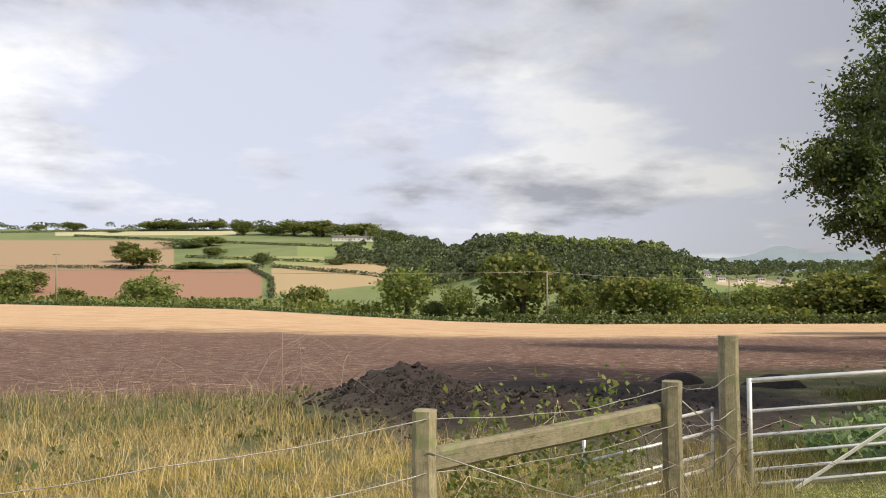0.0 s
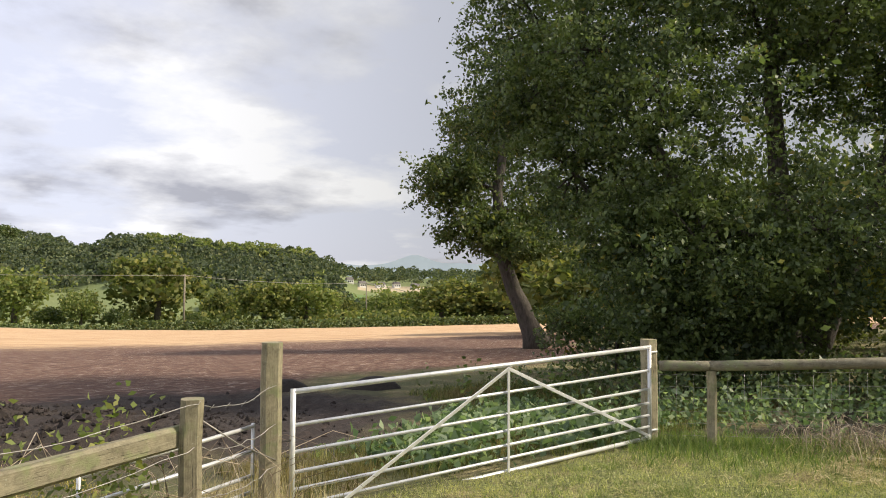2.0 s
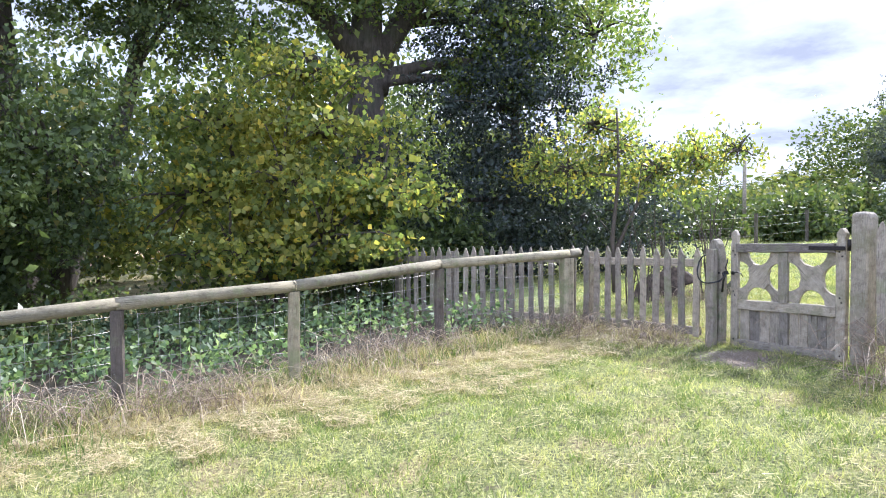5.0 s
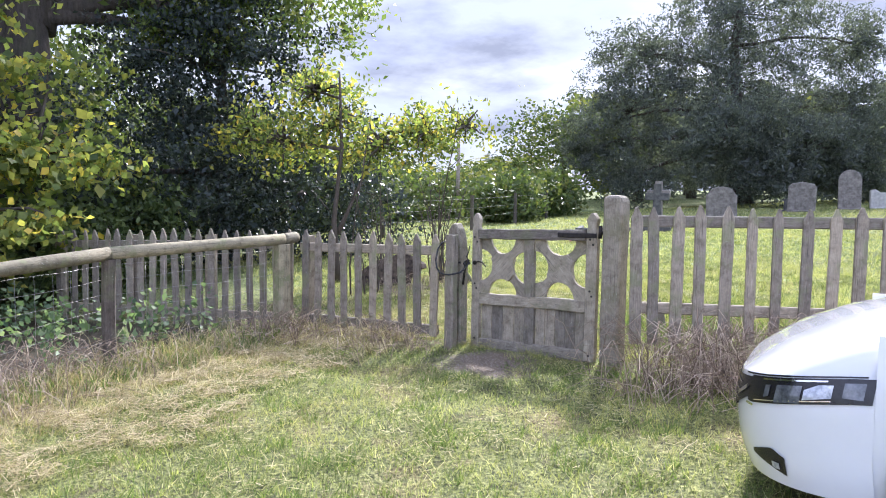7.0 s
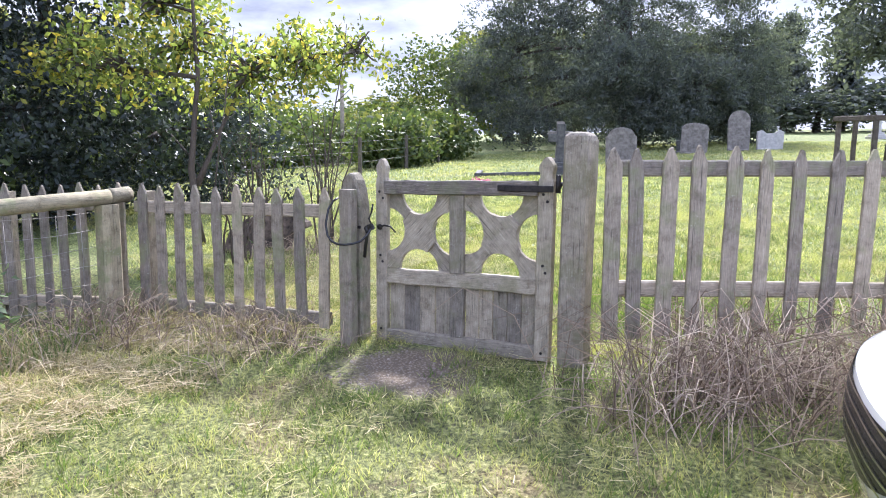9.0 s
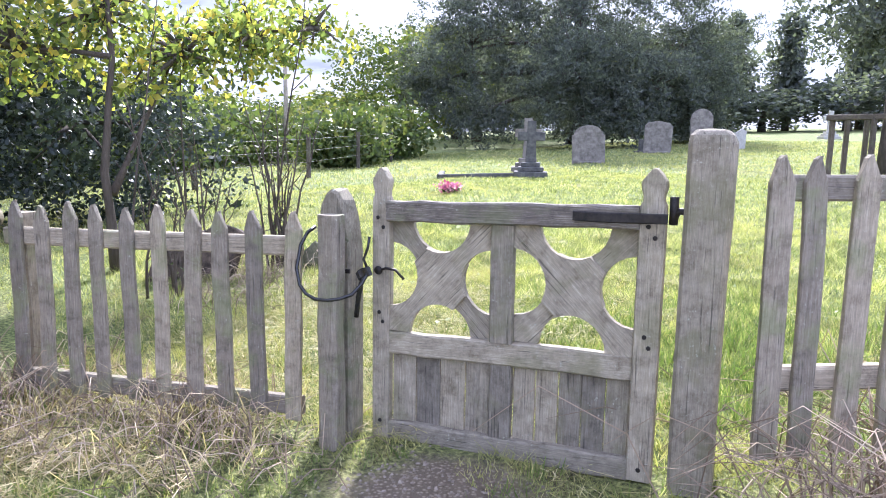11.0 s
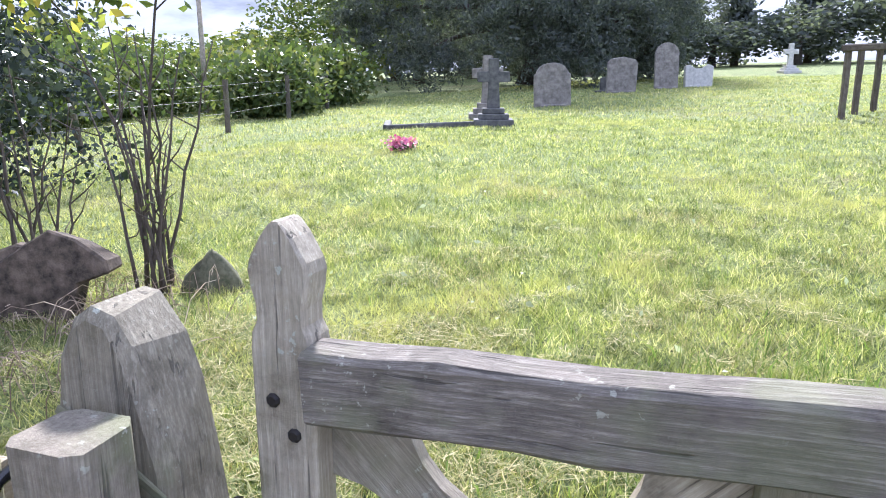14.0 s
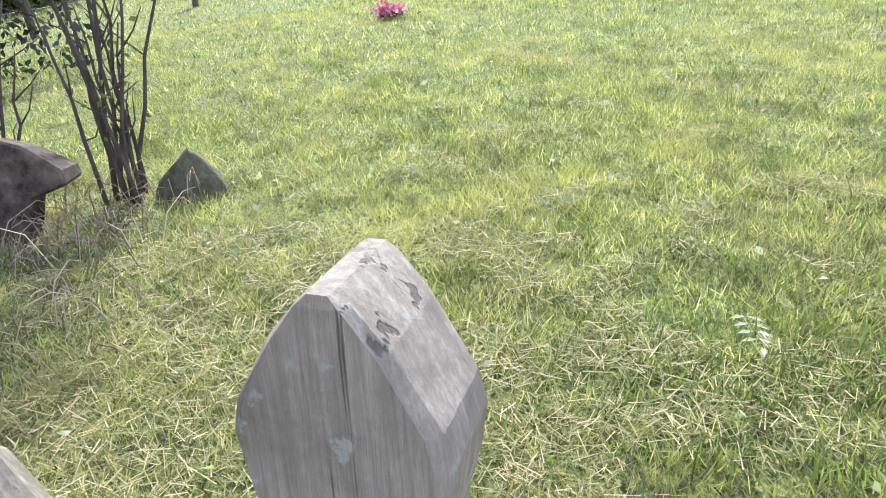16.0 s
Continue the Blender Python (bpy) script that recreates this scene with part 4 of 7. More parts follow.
tuft_keep = lambda x, y: yard_keep(x, y) & (waves(x, y, 41, 1.5) > 0.35) & (rg.uniform(0, 1, len(x)) < 1.2 * np.exp(-((x - 12.0) ** 2 + (y + 5.5) ** 2) / 22.0))
blades("grass_tufts", scatter(9.0, 19.0, -13.0, -2.4, 70000, rg, tuft_keep), 0.085, 0.006, GRASS_GREEN, 0.8, "longer green grass tufts", rg)
dry_keep = lambda x, y: (zone_at(beyond, x, y) > 0.0) & (zone_at(muck, x, y) < 0.2) & (x * AHEAD[0] + y * AHEAD[1] < 9.3 + 1.6 * waves(x, y, 46, 2.4)) & (x < 2.6) & (waves(x, y, 48, 0.9) > -0.28)
blades("dry_grass", scatter(-9, 2.6, 2.5, 13, 15000, rg, dry_keep), 0.34, 0.005, GRASS_SUNNY, 1.0, "tall dry straw-coloured grass on the field edge", rg)
blades("dry_grass", scatter(-9, 2.6, 2.5, 13, 40000, rg, dry_keep), 0.14, 0.007, GRASS_SUNNY, 1.1, "shorter mixed grass on the field edge", rg)
olive_keep = lambda x, y: (zone_at(beyond, x, y) > 0.0) & (zone_at(muck, x, y) < 0.3) & (x * AHEAD[0] + y * AHEAD[1] < 13.2) & (x * AHEAD[0] + y * AHEAD[1] > 8.4) & (x < 2.8) & (waves(x, y, 49, 0.8) > -0.2)
blades("olive_grass", scatter(-9, 3.2, 4.0, 14.5, 34000, rg, olive_keep), 0.17, 0.008, GRASS_FIELD, 0.8, "rough olive green grass and weeds by the muck heap", rg)
blades("olive_grass", scatter(-9, 3.2, 4.0, 14.5, 5000, rg, olive_keep), 0.38, 0.005, GRASS_SUNNY, 0.9, "thin tall dead grass stems by the muck heap", rg)
gold_keep = lambda x, y: (zone_at(beyond, x, y) > 0.0) & (x < 3.2) & (waves(x, y, 50, 0.9) > 0.0)
blades("golden_grass", scatter(-4, 3.2, 2.5, 7.5, 26000, rg, gold_keep), 0.10, 0.007, GRASS_GOLD, 1.1, "short golden grass along the wire fence", rg)
post_keep = lambda x, y: (np.abs(seg_side(x, y, (1.0, 4.08), (3.9, 5.3))) < 0.55)
blades("fence_weeds", scatter(0.6, 4.3, 3.2, 6.3, 5000, rg, post_keep), 0.36, 0.004, GRASS_DRY, 0.4, "dry weeds along the wire fence", rg)
gate_keep = lambda x, y: (zone_at(beyond, x, y) > 0.25) & (zone_at(muck, x, y) < 0.3) & (x > 4.2)
blades("green_grass", scatter(4.2, 12.0, 4.8, 10.5, 42000, rg, gate_keep), 0.14, 0.007, GRASS_FIELD, 0.8, "rough olive green grass behind the field gate", rg)
rail_keep = lambda x, y: (np.abs(zone_at(copse, x, y)) < 0.45)
blades("rail_grass", scatter(7.8, 12.5, -2.2, 5.0, 26000, rg, rail_keep), 0.13, 0.008, GRASS_GREEN, 0.9, "uncut grass along the rail fence", rg)
strip_keep = lambda x, y: (zone_at(copse, x, y) > -1.1 + 0.4 * waves(x, y, 44, 1.2)) & (zone_at(copse, x, y) < 0.15) & (y < 3.4)
blades("dry_strip", scatter(8.4, 12.6, -2.6, 3.2, 55000, rg, strip_keep), 0.06, 0.006, GRASS_DRY, 1.9, "cut dry straw lying along the fence", rg)


lush_keep = lambda x, y: (zone_at(beyond, x, y) < 0.1) & (zone_at(copse, x, y) > -0.9 + 0.6 * waves(x, y, 83, 0.7) + rg.normal(size=len(x)) * 0.3) & (zone_at(copse, x, y) < 0.2) & (np.hypot(x - 8.3, (y - 3.7)) < 1.2 + rg.normal(size=len(x)) * 0.25)
blades("lush_grass", scatter(6.6, 9.6, 2.2, 5.2, 12000, rg, lush_keep), 0.14, 0.007, GRASS_GREEN, 0.9, "lush uncut green grass beside the gatepost", rg)
clumps_at = np.concatenate([rg.normal(size=(420, 2)) * (0.26, 0.26) + c for c in ((9.25, 2.35), (9.75, 1.6), (10.3, 0.75), (10.95, 0.15), (11.6, -0.5), (11.95, -1.0), (9.0, 3.0), (12.05, -2.0), (11.3, -2.5))])
blades("straw_clumps", clumps_at, 0.20, 0.005, GRASS_DRY, 1.9, "pale clumps of dead grass along the fence", rg)


def hay(name, xy, length, width, mat, label, rng, loft=0.03):
    """Cut straw: thin stems lying nearly flat, crossing one another."""
    n = len(xy)
    a, L = rng.uniform(0, 6.283, n), length * rng.uniform(0.35, 1.25, n)
    d = np.stack([np.cos(a), np.sin(a), rng.normal(size=n) * 0.16], 1) * L[:, None] * 0.5
    w = np.stack([-np.sin(a), np.cos(a), np.zeros(n)], 1) * (width * rng.uniform(0.5, 1.3, n))[:, None] * 0.5
    c = np.stack([xy[:, 0], xy[:, 1], surface(xy[:, 0], xy[:, 1]) + rng.uniform(0.3, 1.3, n) * loft], 1)
    up1 = np.array([0, 0, 0.5]) * np.linalg.norm(w, axis=1)[:, None]
    return tagged(new(name, array_mesh(name, np.stack([c - d - w, c - d + w + up1, c + d + w * 0.6 + up1, c + d - w * 0.6], 1), 4, mat)), label, "straw", kind="stuff")


swath = lambda x, y: lawn_keep(x, y) & (zone_at(copse, x, y) > -1.75 + 0.55 * waves(x, y, 52, 1.4)) & (y < 3.0) & (waves(x, y, 53, 0.5, 3) > -0.12)
hay("cut_straw", scatter(7.6, 12.6, -3.0, 3.2, 85000, rg, swath), 0.12, 0.0042, GRASS_DRY, "swath of cut straw raked along the fence", rg, 0.045)
loose = lambda x, y: lawn_keep(x, y) & (waves(x, y, 54, 1.1) + 0.5 * waves(x, y, 55, 0.35) > 0.12)
hay("loose_straw", scatter(4.5, 12.0, -4.0, 4.4, 60000, rg, loose), 0.09, 0.004, THATCH, "loose straw lying on the mown lawn", rg, 0.035)
thatch = lambda x, y: yard_keep(x, y) & (waves(x, y, 56, 0.8) + 1.1 * np.exp(-((x - 12.0) ** 2 + (y + 3.6) ** 2) / 1.6) > 0.34) & (rg.uniform(0, 1, len(x)) < np.exp(-((x - 11.6) ** 2 + (y + 4.6) ** 2) / 8.0))
hay("mown_thatch", scatter(9.0, 15.5, -8.5, -2.4, 150000, rg, thatch), 0.075, 0.0034, THATCH, "dry mown thatch lying on the churchyard grass", rg, 0.05)


def tuft_points(x0, x1, y0, y1, n, per, spread, rng, keep):
    c = scatter(x0, x1, y0, y1, n, rng, keep)
    size = rng.uniform(0.5, 1.5, len(c)).repeat(per)[:, None]
    return c.repeat(per, 0) + rng.normal(size=(len(c) * per, 2)) * spread * size


blades("lawn_tufts", tuft_points(5.0, 12.0, -4.0, 4.6, 1500, 26, 0.045, rg, lambda x, y: lawn_keep(x, y) & (zone_at(copse, x, y) < -1.0)), 0.075, 0.006, GRASS_GREEN, 1.1, "greener tufts in the mown lawn", rg)
fading = lambda x, y: yard_keep(x, y) & (rg.uniform(0, 1, len(x)) < np.exp(-((x - 11.6) ** 2 + (y + 5.0) ** 2) / 16.0))
blades("churchyard_tufts", tuft_points(9.4, 17.0, -11.0, -2.8, 4200, 30, 0.05, rg, fading), 0.08, 0.0055, GRASS_LAWN, 1.1, "small green tufts in the churchyard grass", rg)
green_corner = lambda x, y: yard_keep(x, y) & (rg.uniform(0, 1, len(x)) < 0.8 * np.exp(-((x - 10.3) ** 2 + (y + 5.1) ** 2) / 0.7)) & (waves(x, y, 58, 0.6) > -0.25)
blades("lush_churchyard_grass", scatter(8.5, 11.6, -7.0, -3.8, 46000, rg, green_corner), 0.10, 0.006, GRASS_GREEN, 1.1, "lush green grass inside the churchyard fence", rg)


def weeds(name, x0, x1, y0, y1, n, keep, tall, size, mat, label, seed, stems=True):
    """Low leafy plants: leaves up short stems."""
    r = np.random.RandomState(seed)
    p = scatter(x0, x1, y0, y1, n, r, keep)
    z = surface(p[:, 0], p[:, 1])
    h = tall * r.uniform(0.4, 1.15, len(p))
    reps = 9
    f = np.tile(np.linspace(0.25, 1, reps), len(p))
    c = np.repeat(np.stack([p[:, 0], p[:, 1], z], 1), reps, 0)
    c[:, 2] += np.repeat(h, reps) * f
    c[:, :2] += r.normal(size=(len(c), 2)) * size * 0.9
    return tagged(new(name, array_mesh(name, leaf_quads(c, size, r, 0.6, 0.0), 4, mat)), label, "plants", kind="stuff")


nettle_keep = lambda x, y: (zone_at(copse, x, y) > 0.35) & (zone_at(copse, x, y) < 3.4) & (waves(x, y, 51, 1.3) > -0.05)
weeds("nettles", 8.3, 15.0, -1.8, 6.0, 2600, nettle_keep, 0.45, 0.075, LEAF_NETTLE, "patch of green nettles behind the rail fence", 61)
weeds("brambles", 8.3, 18.0, -1.5, 9.0, 1500, lambda x, y: zone_at(copse, x, y) > 1.6, 0.7, 0.09, LEAF_ALDER, "dark low undergrowth beneath the trees", 62)
weeds("docks", 5.5, 9.5, 5.1, 8.0, 420, gate_keep, 0.22, 0.12, LEAF_NETTLE, "green nettles and docks behind the gate", 63)


def tangle(name, boxes, mat, label, seed, thick=0.0022):
    """Dead arching stems: thin three-sided canes."""
    r = np.random.RandomState(seed)
    data = []
    for x, y, sx, sy, n, tall in boxes:
        for _ in range(n):
            bx, by = x + r.normal() * sx, y + r.normal() * sy
            g = float(surface(np.array([bx]), np.array([by]))[0])
            a, reach, h = r.uniform(0, 6.28), r.uniform(0.2, 1.3) * tall * 1.4, tall * r.uniform(0.2, 1.1) ** 1.3
            dx, dy = math.cos(a) * reach, math.sin(a) * reach
            data.append(tube_data([(bx, by, g - 0.02), (bx + dx * 0.3, by + dy * 0.3, g + h * 0.75), (bx + dx * 0.7, by + dy * 0.7, g + h), (bx + dx, by + dy, g + h * r.uniform(0.5, 0.95))], [thick * 1.4, thick * 1.2, thick, thick * 0.5], 3))
    v, f = join(data)
    return tagged(new(name, mesh_of(name, v, f, mat)), label, "dead stems", kind="stuff")


tangle("dead_brambles", [(8.75, -3.95, 0.26, 0.32, 620, 0.44), (8.25, -4.7, 0.25, 0.35, 400, 0.42)], STRAW, "brown tangle of dead bramble stems by the picket fence", 71)
tangle("dead_stems", [(11.2, -2.45, 0.3, 0.2, 260, 0.2), (12.0, -1.75, 0.3, 0.3, 300, 0.28), (11.4, 0.2, 0.3, 0.4, 260, 0.3), (9.6, 2.0, 0.25, 0.35, 320, 0.3), (10.6, 0.8, 0.3, 0.4, 220, 0.26), (9.2, 3.1, 0.25, 0.4, 240, 0.3)], STRAW, "dry stems and dead grass along the fences", 72)
tangle("dead_stems", [(14.0, -3.95, 0.3, 0.25, 160, 0.2), (13.4, -3.6, 0.3, 0.25, 100, 0.16)], STRAW, "dry litter round the old stump", 73)
tangle("tall_weeds", [(0.2, 11.8, 0.8, 0.6, 60, 1.0), (-2.2, 12.0, 0.7, 0.5, 50, 0.7), (1.7, 4.9, 0.5, 0.3, 50, 0.7), (3.4, 5.3, 0.3, 0.3, 50, 0.6)], STRAW, "tall dry weed stalks at the edge of the field", 74)
weeds("fence_climber", 1.3, 3.0, 4.3, 5.6, 330, lambda x, y: np.abs(seg_side(x, y, (1.0, 4.15), (3.15, 5.0)) - 0.28) < 0.24, 0.95, 0.055, LEAF_LIME, "pale green climbing weeds on the fence", 64)
weeds("ragwort", -7.0, 1.0, 7.0, 12.8, 120, lambda x, y: waves(x, y, 77, 2.5) > 0.1, 0.3, 0.08, LEAF_OAK, "olive green weeds at the field edge", 65)


# ---- field gate and wire fence ----
def top_of(x, y, h):
    return (x, y, ground_at(x, y) + h)


def fence_post(x, y, h, w, mat, label, dome=0.0, face=(0.4, 0.9, 0), group=""):
    p = thing("fence_post", G(x, y), label, "post", group)
    board("shaft", top_of(x, y, -0.15), top_of(x, y, h), w, w * 0.95, mat, p, face=face, ch=w * 0.22, jit=0.005, dome=dome)
    return p


fence_post(1.0, 4.1, 0.93, 0.13, WOOD_RAIL, "square softwood fence post carrying barbed wire", group="wire fence posts")
fence_post(3.12, 4.93, 0.95, 0.14, WOOD_RAIL, "softwood fence post with lichen beside the gate", group="wire fence posts")
fence_post(-2.6, 3.0, 0.93, 0.13, WOOD_RAIL, "square softwood fence post carrying barbed wire", group="wire fence posts")
fence_post(3.88, 5.28, 1.27, 0.15, WOOD_RAIL, "tall grey gatepost with flaking bark and lichen")
fence_post(8.27, 4.86, 1.13, 0.16, WOOD_RAIL, "thick wooden gatepost with a worn flat top")
rail = thing("fence_rail", G(2.0, 4.5), "split timber rail with green lichen between two posts", "rail")
board("rail", (1.0, 4.16, 0.43), (3.15, 5.02, 0.46), 0.085, 0.14, WOOD_RAIL, rail, face=(0, 0, 1), ch=0.02, jit=0.006)
wires = thing("wire_fence", G(1.0, 4.0), "sagging barbed wire strands on wooden posts", "wire fence")
for k, (za, zb, zc) in enumerate(((0.66, 0.70, 0.68), (0.42, 0.40, 0.40), (0.16, 0.14, 0.1), (-0.03, -0.05, -0.08))):
    rng = np.random.RandomState(80 + k)
    line = []
    for a, b2 in (((-2.6, 2.93, za), (1.0, 4.03, zb)), ((1.0, 4.03, zb), (3.12, 4.86, zc)), ((3.12, 4.86, zc), (3.88, 5.2, zc + 0.02))):
        line += [Vector(a).lerp(Vector(b2), t) - Vector((0, 0, 0.07 * 4 * t * (1 - t))) + Vector(rng.normal(size=3) * 0.006) for t in np.linspace(0, 0.97, 12)]
    tube("wire", line, 0.0032, WIRE, wires, 5)
    if k == 0:
        for q in line[::2]:
            tube("barb", [q + Vector((0.012, -0.01, 0.018)), q, q + Vector((-0.012, 0.008, -0.018))], 0.0022, WIRE, wires, 4)
for a, b2 in (((1.0, 4.02, 0.52), (2.6, 4.6, -0.12)), ((3.12, 4.86, 0.60), (3.88, 5.2, 0.15))):
    tube("brace_wire", [a, tuple((np.array(a) + b2) / 2 + [0, 0, -0.03]), b2], 0.005, WIRE, wires, 5)


def metal_gate():
    """Galvanised field gate: seven tubes, a middle upright and two braces that meet at the top."""
    a, b2 = Vector((4.03, 5.22, 0.0)), Vector((8.17, 4.79, 0.0))
    za, zb = 0.63, 0.77
    g = thing("field_gate", G(4.1, 5.2), "galvanised seven-bar metal field gate, closed", "gate")
    drop = (0, 0.25, 0.45, 0.60, 0.73, 0.85, 0.97)

    def P(s, d):
        q = a.lerp(b2, s)
        return (q.x, q.y, za + (zb - za) * s - d)
    for i, d in enumerate(drop):
        tube("bar", [P(0.0, d), P(0.5, d), P(1.0, d)], 0.021 if i in (0, 6) else 0.014, GALV, g, 10)
    tube("end_upright", [P(0, -0.02), P(0, 0.99)], 0.021, GALV, g, 10)
    tube("end_upright", [P(1, -0.02), P(1, 0.99)], 0.021, GALV, g, 10)
    o = Vector((0.03, -0.035, 0))
    for q in ((P(0.5, 0.02), P(0.5, 0.97)), (P(0.5, 0.03), P(0.06, 0.95)), (P(0.5, 0.03), P(0.985, 0.95))):
        m, L = aligned(Vector(q[0]) + o, Vector(q[1]) + o, (0.1, -1, 0))
        part("brace", board_mesh("brace", L, 0.032, 0.010, GALV, ch=0.002, jit=0.0005, segs=2), g, m)
    # latch and hinge irons
    tube("latch", [P(0.0, 0.36), P(-0.025, 0.36), P(-0.03, 0.44)], 0.008, IRON, g, 6)
    for d in (0.06, 0.9):
        tube("hinge", [P(1.0, d), P(1.03, d)], 0.013, GALV, g, 6)


metal_gate()
hurdle = thing("metal_hurdle", G(2.9, 5.3), "short galvanised hurdle filling the gap beside the gatepost", "hurdle")
for z in (0.30, 0.12, -0.06, -0.18):
    tube("bar", [(2.55, 5.25, z - 0.06), (3.80, 5.38, z + 0.08)], 0.014, GALV, hurdle, 8)
tube("upright", [(2.55, 5.25, 0.27), (2.55, 5.25, -0.27)], 0.014, GALV, hurdle, 8)
tube("upright", [(3.79, 5.38, 0.40), (3.79, 5.38, -0.25)], 0.014, GALV, hurdle, 8)

# clods of muck on the heap
rc = np.random.RandomState(90)
clods = []
for _ in range(3200):
    t = rc.normal(size=2) * (1.6, 1.2) + (0.5, 11.0)
    x, y = t[1] * AHEAD[0] + t[0] * SIDE[0], t[1] * AHEAD[1] + t[0] * SIDE[1]
    z, s = float(surface(np.array([x]), np.array([y]))[0]), abs(rc.normal()) * 0.022 + 0.012
    v = rc.normal(size=(6, 3)) * 0.25 + np.array([(1, 0, 0), (-1, 0, 0), (0, 1, 0), (0, -1, 0), (0, 0, 0.9), (0, 0, -0.7)])
    clods.append((v * s + (x, y, z), [(0, 2, 4), (2, 1, 4), (1, 3, 4), (3, 0, 4), (2, 0, 5), (1, 2, 5), (3, 1, 5), (0, 3, 5)]))
v, f = join(clods)
tagged(new("muck_clods", mesh_of("muck_clods", v, f, MUCK)), "loose dark clods of muck on the heap", "muck", kind="stuff")
for x, y, s in ((8.6, 13.2, 0.35), (9.9, 12.0, 0.4)):
    v = [Vector((math.cos(a) * r * s * (1 + 0.2 * math.sin(a * 3)), math.sin(a) * r * s, h * s)) for r, h in ((1.6, -0.1), (1.1, 0.25), (0.5, 0.5)) for a in np.linspace(0, 6.283, 10, False)] + [Vector((0, 0, 0.55 * s))]
    f = [(i * 10 + k, i * 10 + (k + 1) % 10, i * 10 + 10 + (k + 1) % 10, i * 10 + 10 + k) for i in range(2) for k in range(10)] + [(20 + k, 20 + (k + 1) % 10, 30) for k in range(10)]
    tagged(adopt(new("muck_pile", mesh_of("muck_pile", v, f, MUCK, True)), None, Matrix.Translation(G(x, y))), "small dark pile of muck on the grass", "muck pile", "small muck piles")

rp = np.random.RandomState(95)
pebbles = []
for x, y in scatter(9.3, 10.9, -3.7, -2.2, 2200, rp, lambda x, y: zone_at(gravel, x, y) > 0.03 + rp.uniform(-0.1, 0.1, len(x))):
    z, s = float(surface(np.array([x]), np.array([y]))[0]), rp.uniform(0.004, 0.013)
    v = rp.normal(size=(6, 3)) * 0.2 + np.array([(1, 0, 0), (-1, 0, 0), (0, 1, 0), (0, -1, 0), (0, 0, 0.7), (0, 0, -0.5)])
    pebbles.append((v * s + (x, y, z), [(0, 2, 4), (2, 1, 4), (1, 3, 4), (3, 0, 4), (2, 0, 5), (1, 2, 5), (3, 1, 5), (0, 3, 5)]))
v, f = join(pebbles)
tagged(new("gravel", mesh_of("gravel", v, f, plain("brown_gravel", (0.12, 0.095, 0.07), (0.34, 0.29, 0.23), 30.0, 0.95, 0.0, 0.004))), "loose grey gravel in the gateway", "gravel", kind="stuff")

# ---- rail fence along the copse ----
RAIL_POSTS = [(8.5, 4.25), (9.5, 2.55), (10.24, 1.24), (11.72, -0.17), (12.28, -1.75)]
RAIL_TOP = [0.56, 0.68, 0.74, 0.83, 0.90]
for k, ((x, y), z) in enumerate(zip(RAIL_POSTS, RAIL_TOP)):
    dark = k in (1, 3)
    fence_post(x, y, z - ground_at(x, y) - 0.02, 0.10 if not k == 4 else 0.15, WOOD_DARK if dark else WOOD_RAIL, "dark creosoted fence post" if dark else "pale square fence post under a round rail", face=(0.86, 0.5, 0), group="rail fence posts")
long_rail = thing("round_rail", G(9.5, 2.5), "long round timber top rail with lichen", "rail")
line = [(8.22, 4.70, 0.575)] + [(x, y, z + 0.03) for (x, y), z in zip(RAIL_POSTS, RAIL_TOP)] + [(12.42, -1.92, 0.94)]
for a, b2 in zip(line[:-1], line[1:]):
    m, L = aligned(a, b2)
    v, f = tube_data([(0, 0, L * t) for t in (-0.01, 0.25, 0.5, 0.75, 1.01)], [0.056, 0.058, 0.055, 0.057, 0.056], 12, 0.03, int(L * 100))
    part("rail_length", mesh_of("rail_length", v, f, WOOD_RAIL, True), long_rail, m)
netting = thing("stock_netting", G(9.6, 2.4), "square wire stock netting below the rail", "netting")
for a, b2 in zip(line[:-1], line[1:]):
    a, b2 = Vector(a), Vector(b2)
    off = Vector((b2.y - a.y, a.x - b2.x, 0)).normalized() * -0.06
    n = max(2, int((b2 - a).length / 0.16))
    for k in range(6):
        tube("strand", [a.lerp(b2, t) + off - Vector((0, 0, 0.10 + 0.13 * k + 0.01 * math.sin(t * 9 + k))) for t in np.linspace(0, 1, 6)], 0.0018, WIRE, netting, 4)
    for k in range(n):
        q = a.lerp(b2, k / n) + off
        tube("stay", [q - Vector((0, 0, 0.10)), q - Vector((0.01, 0.005, 0.42)), q - Vector((0, 0, 0.75))], 0.0015, WIRE, netting, 4)


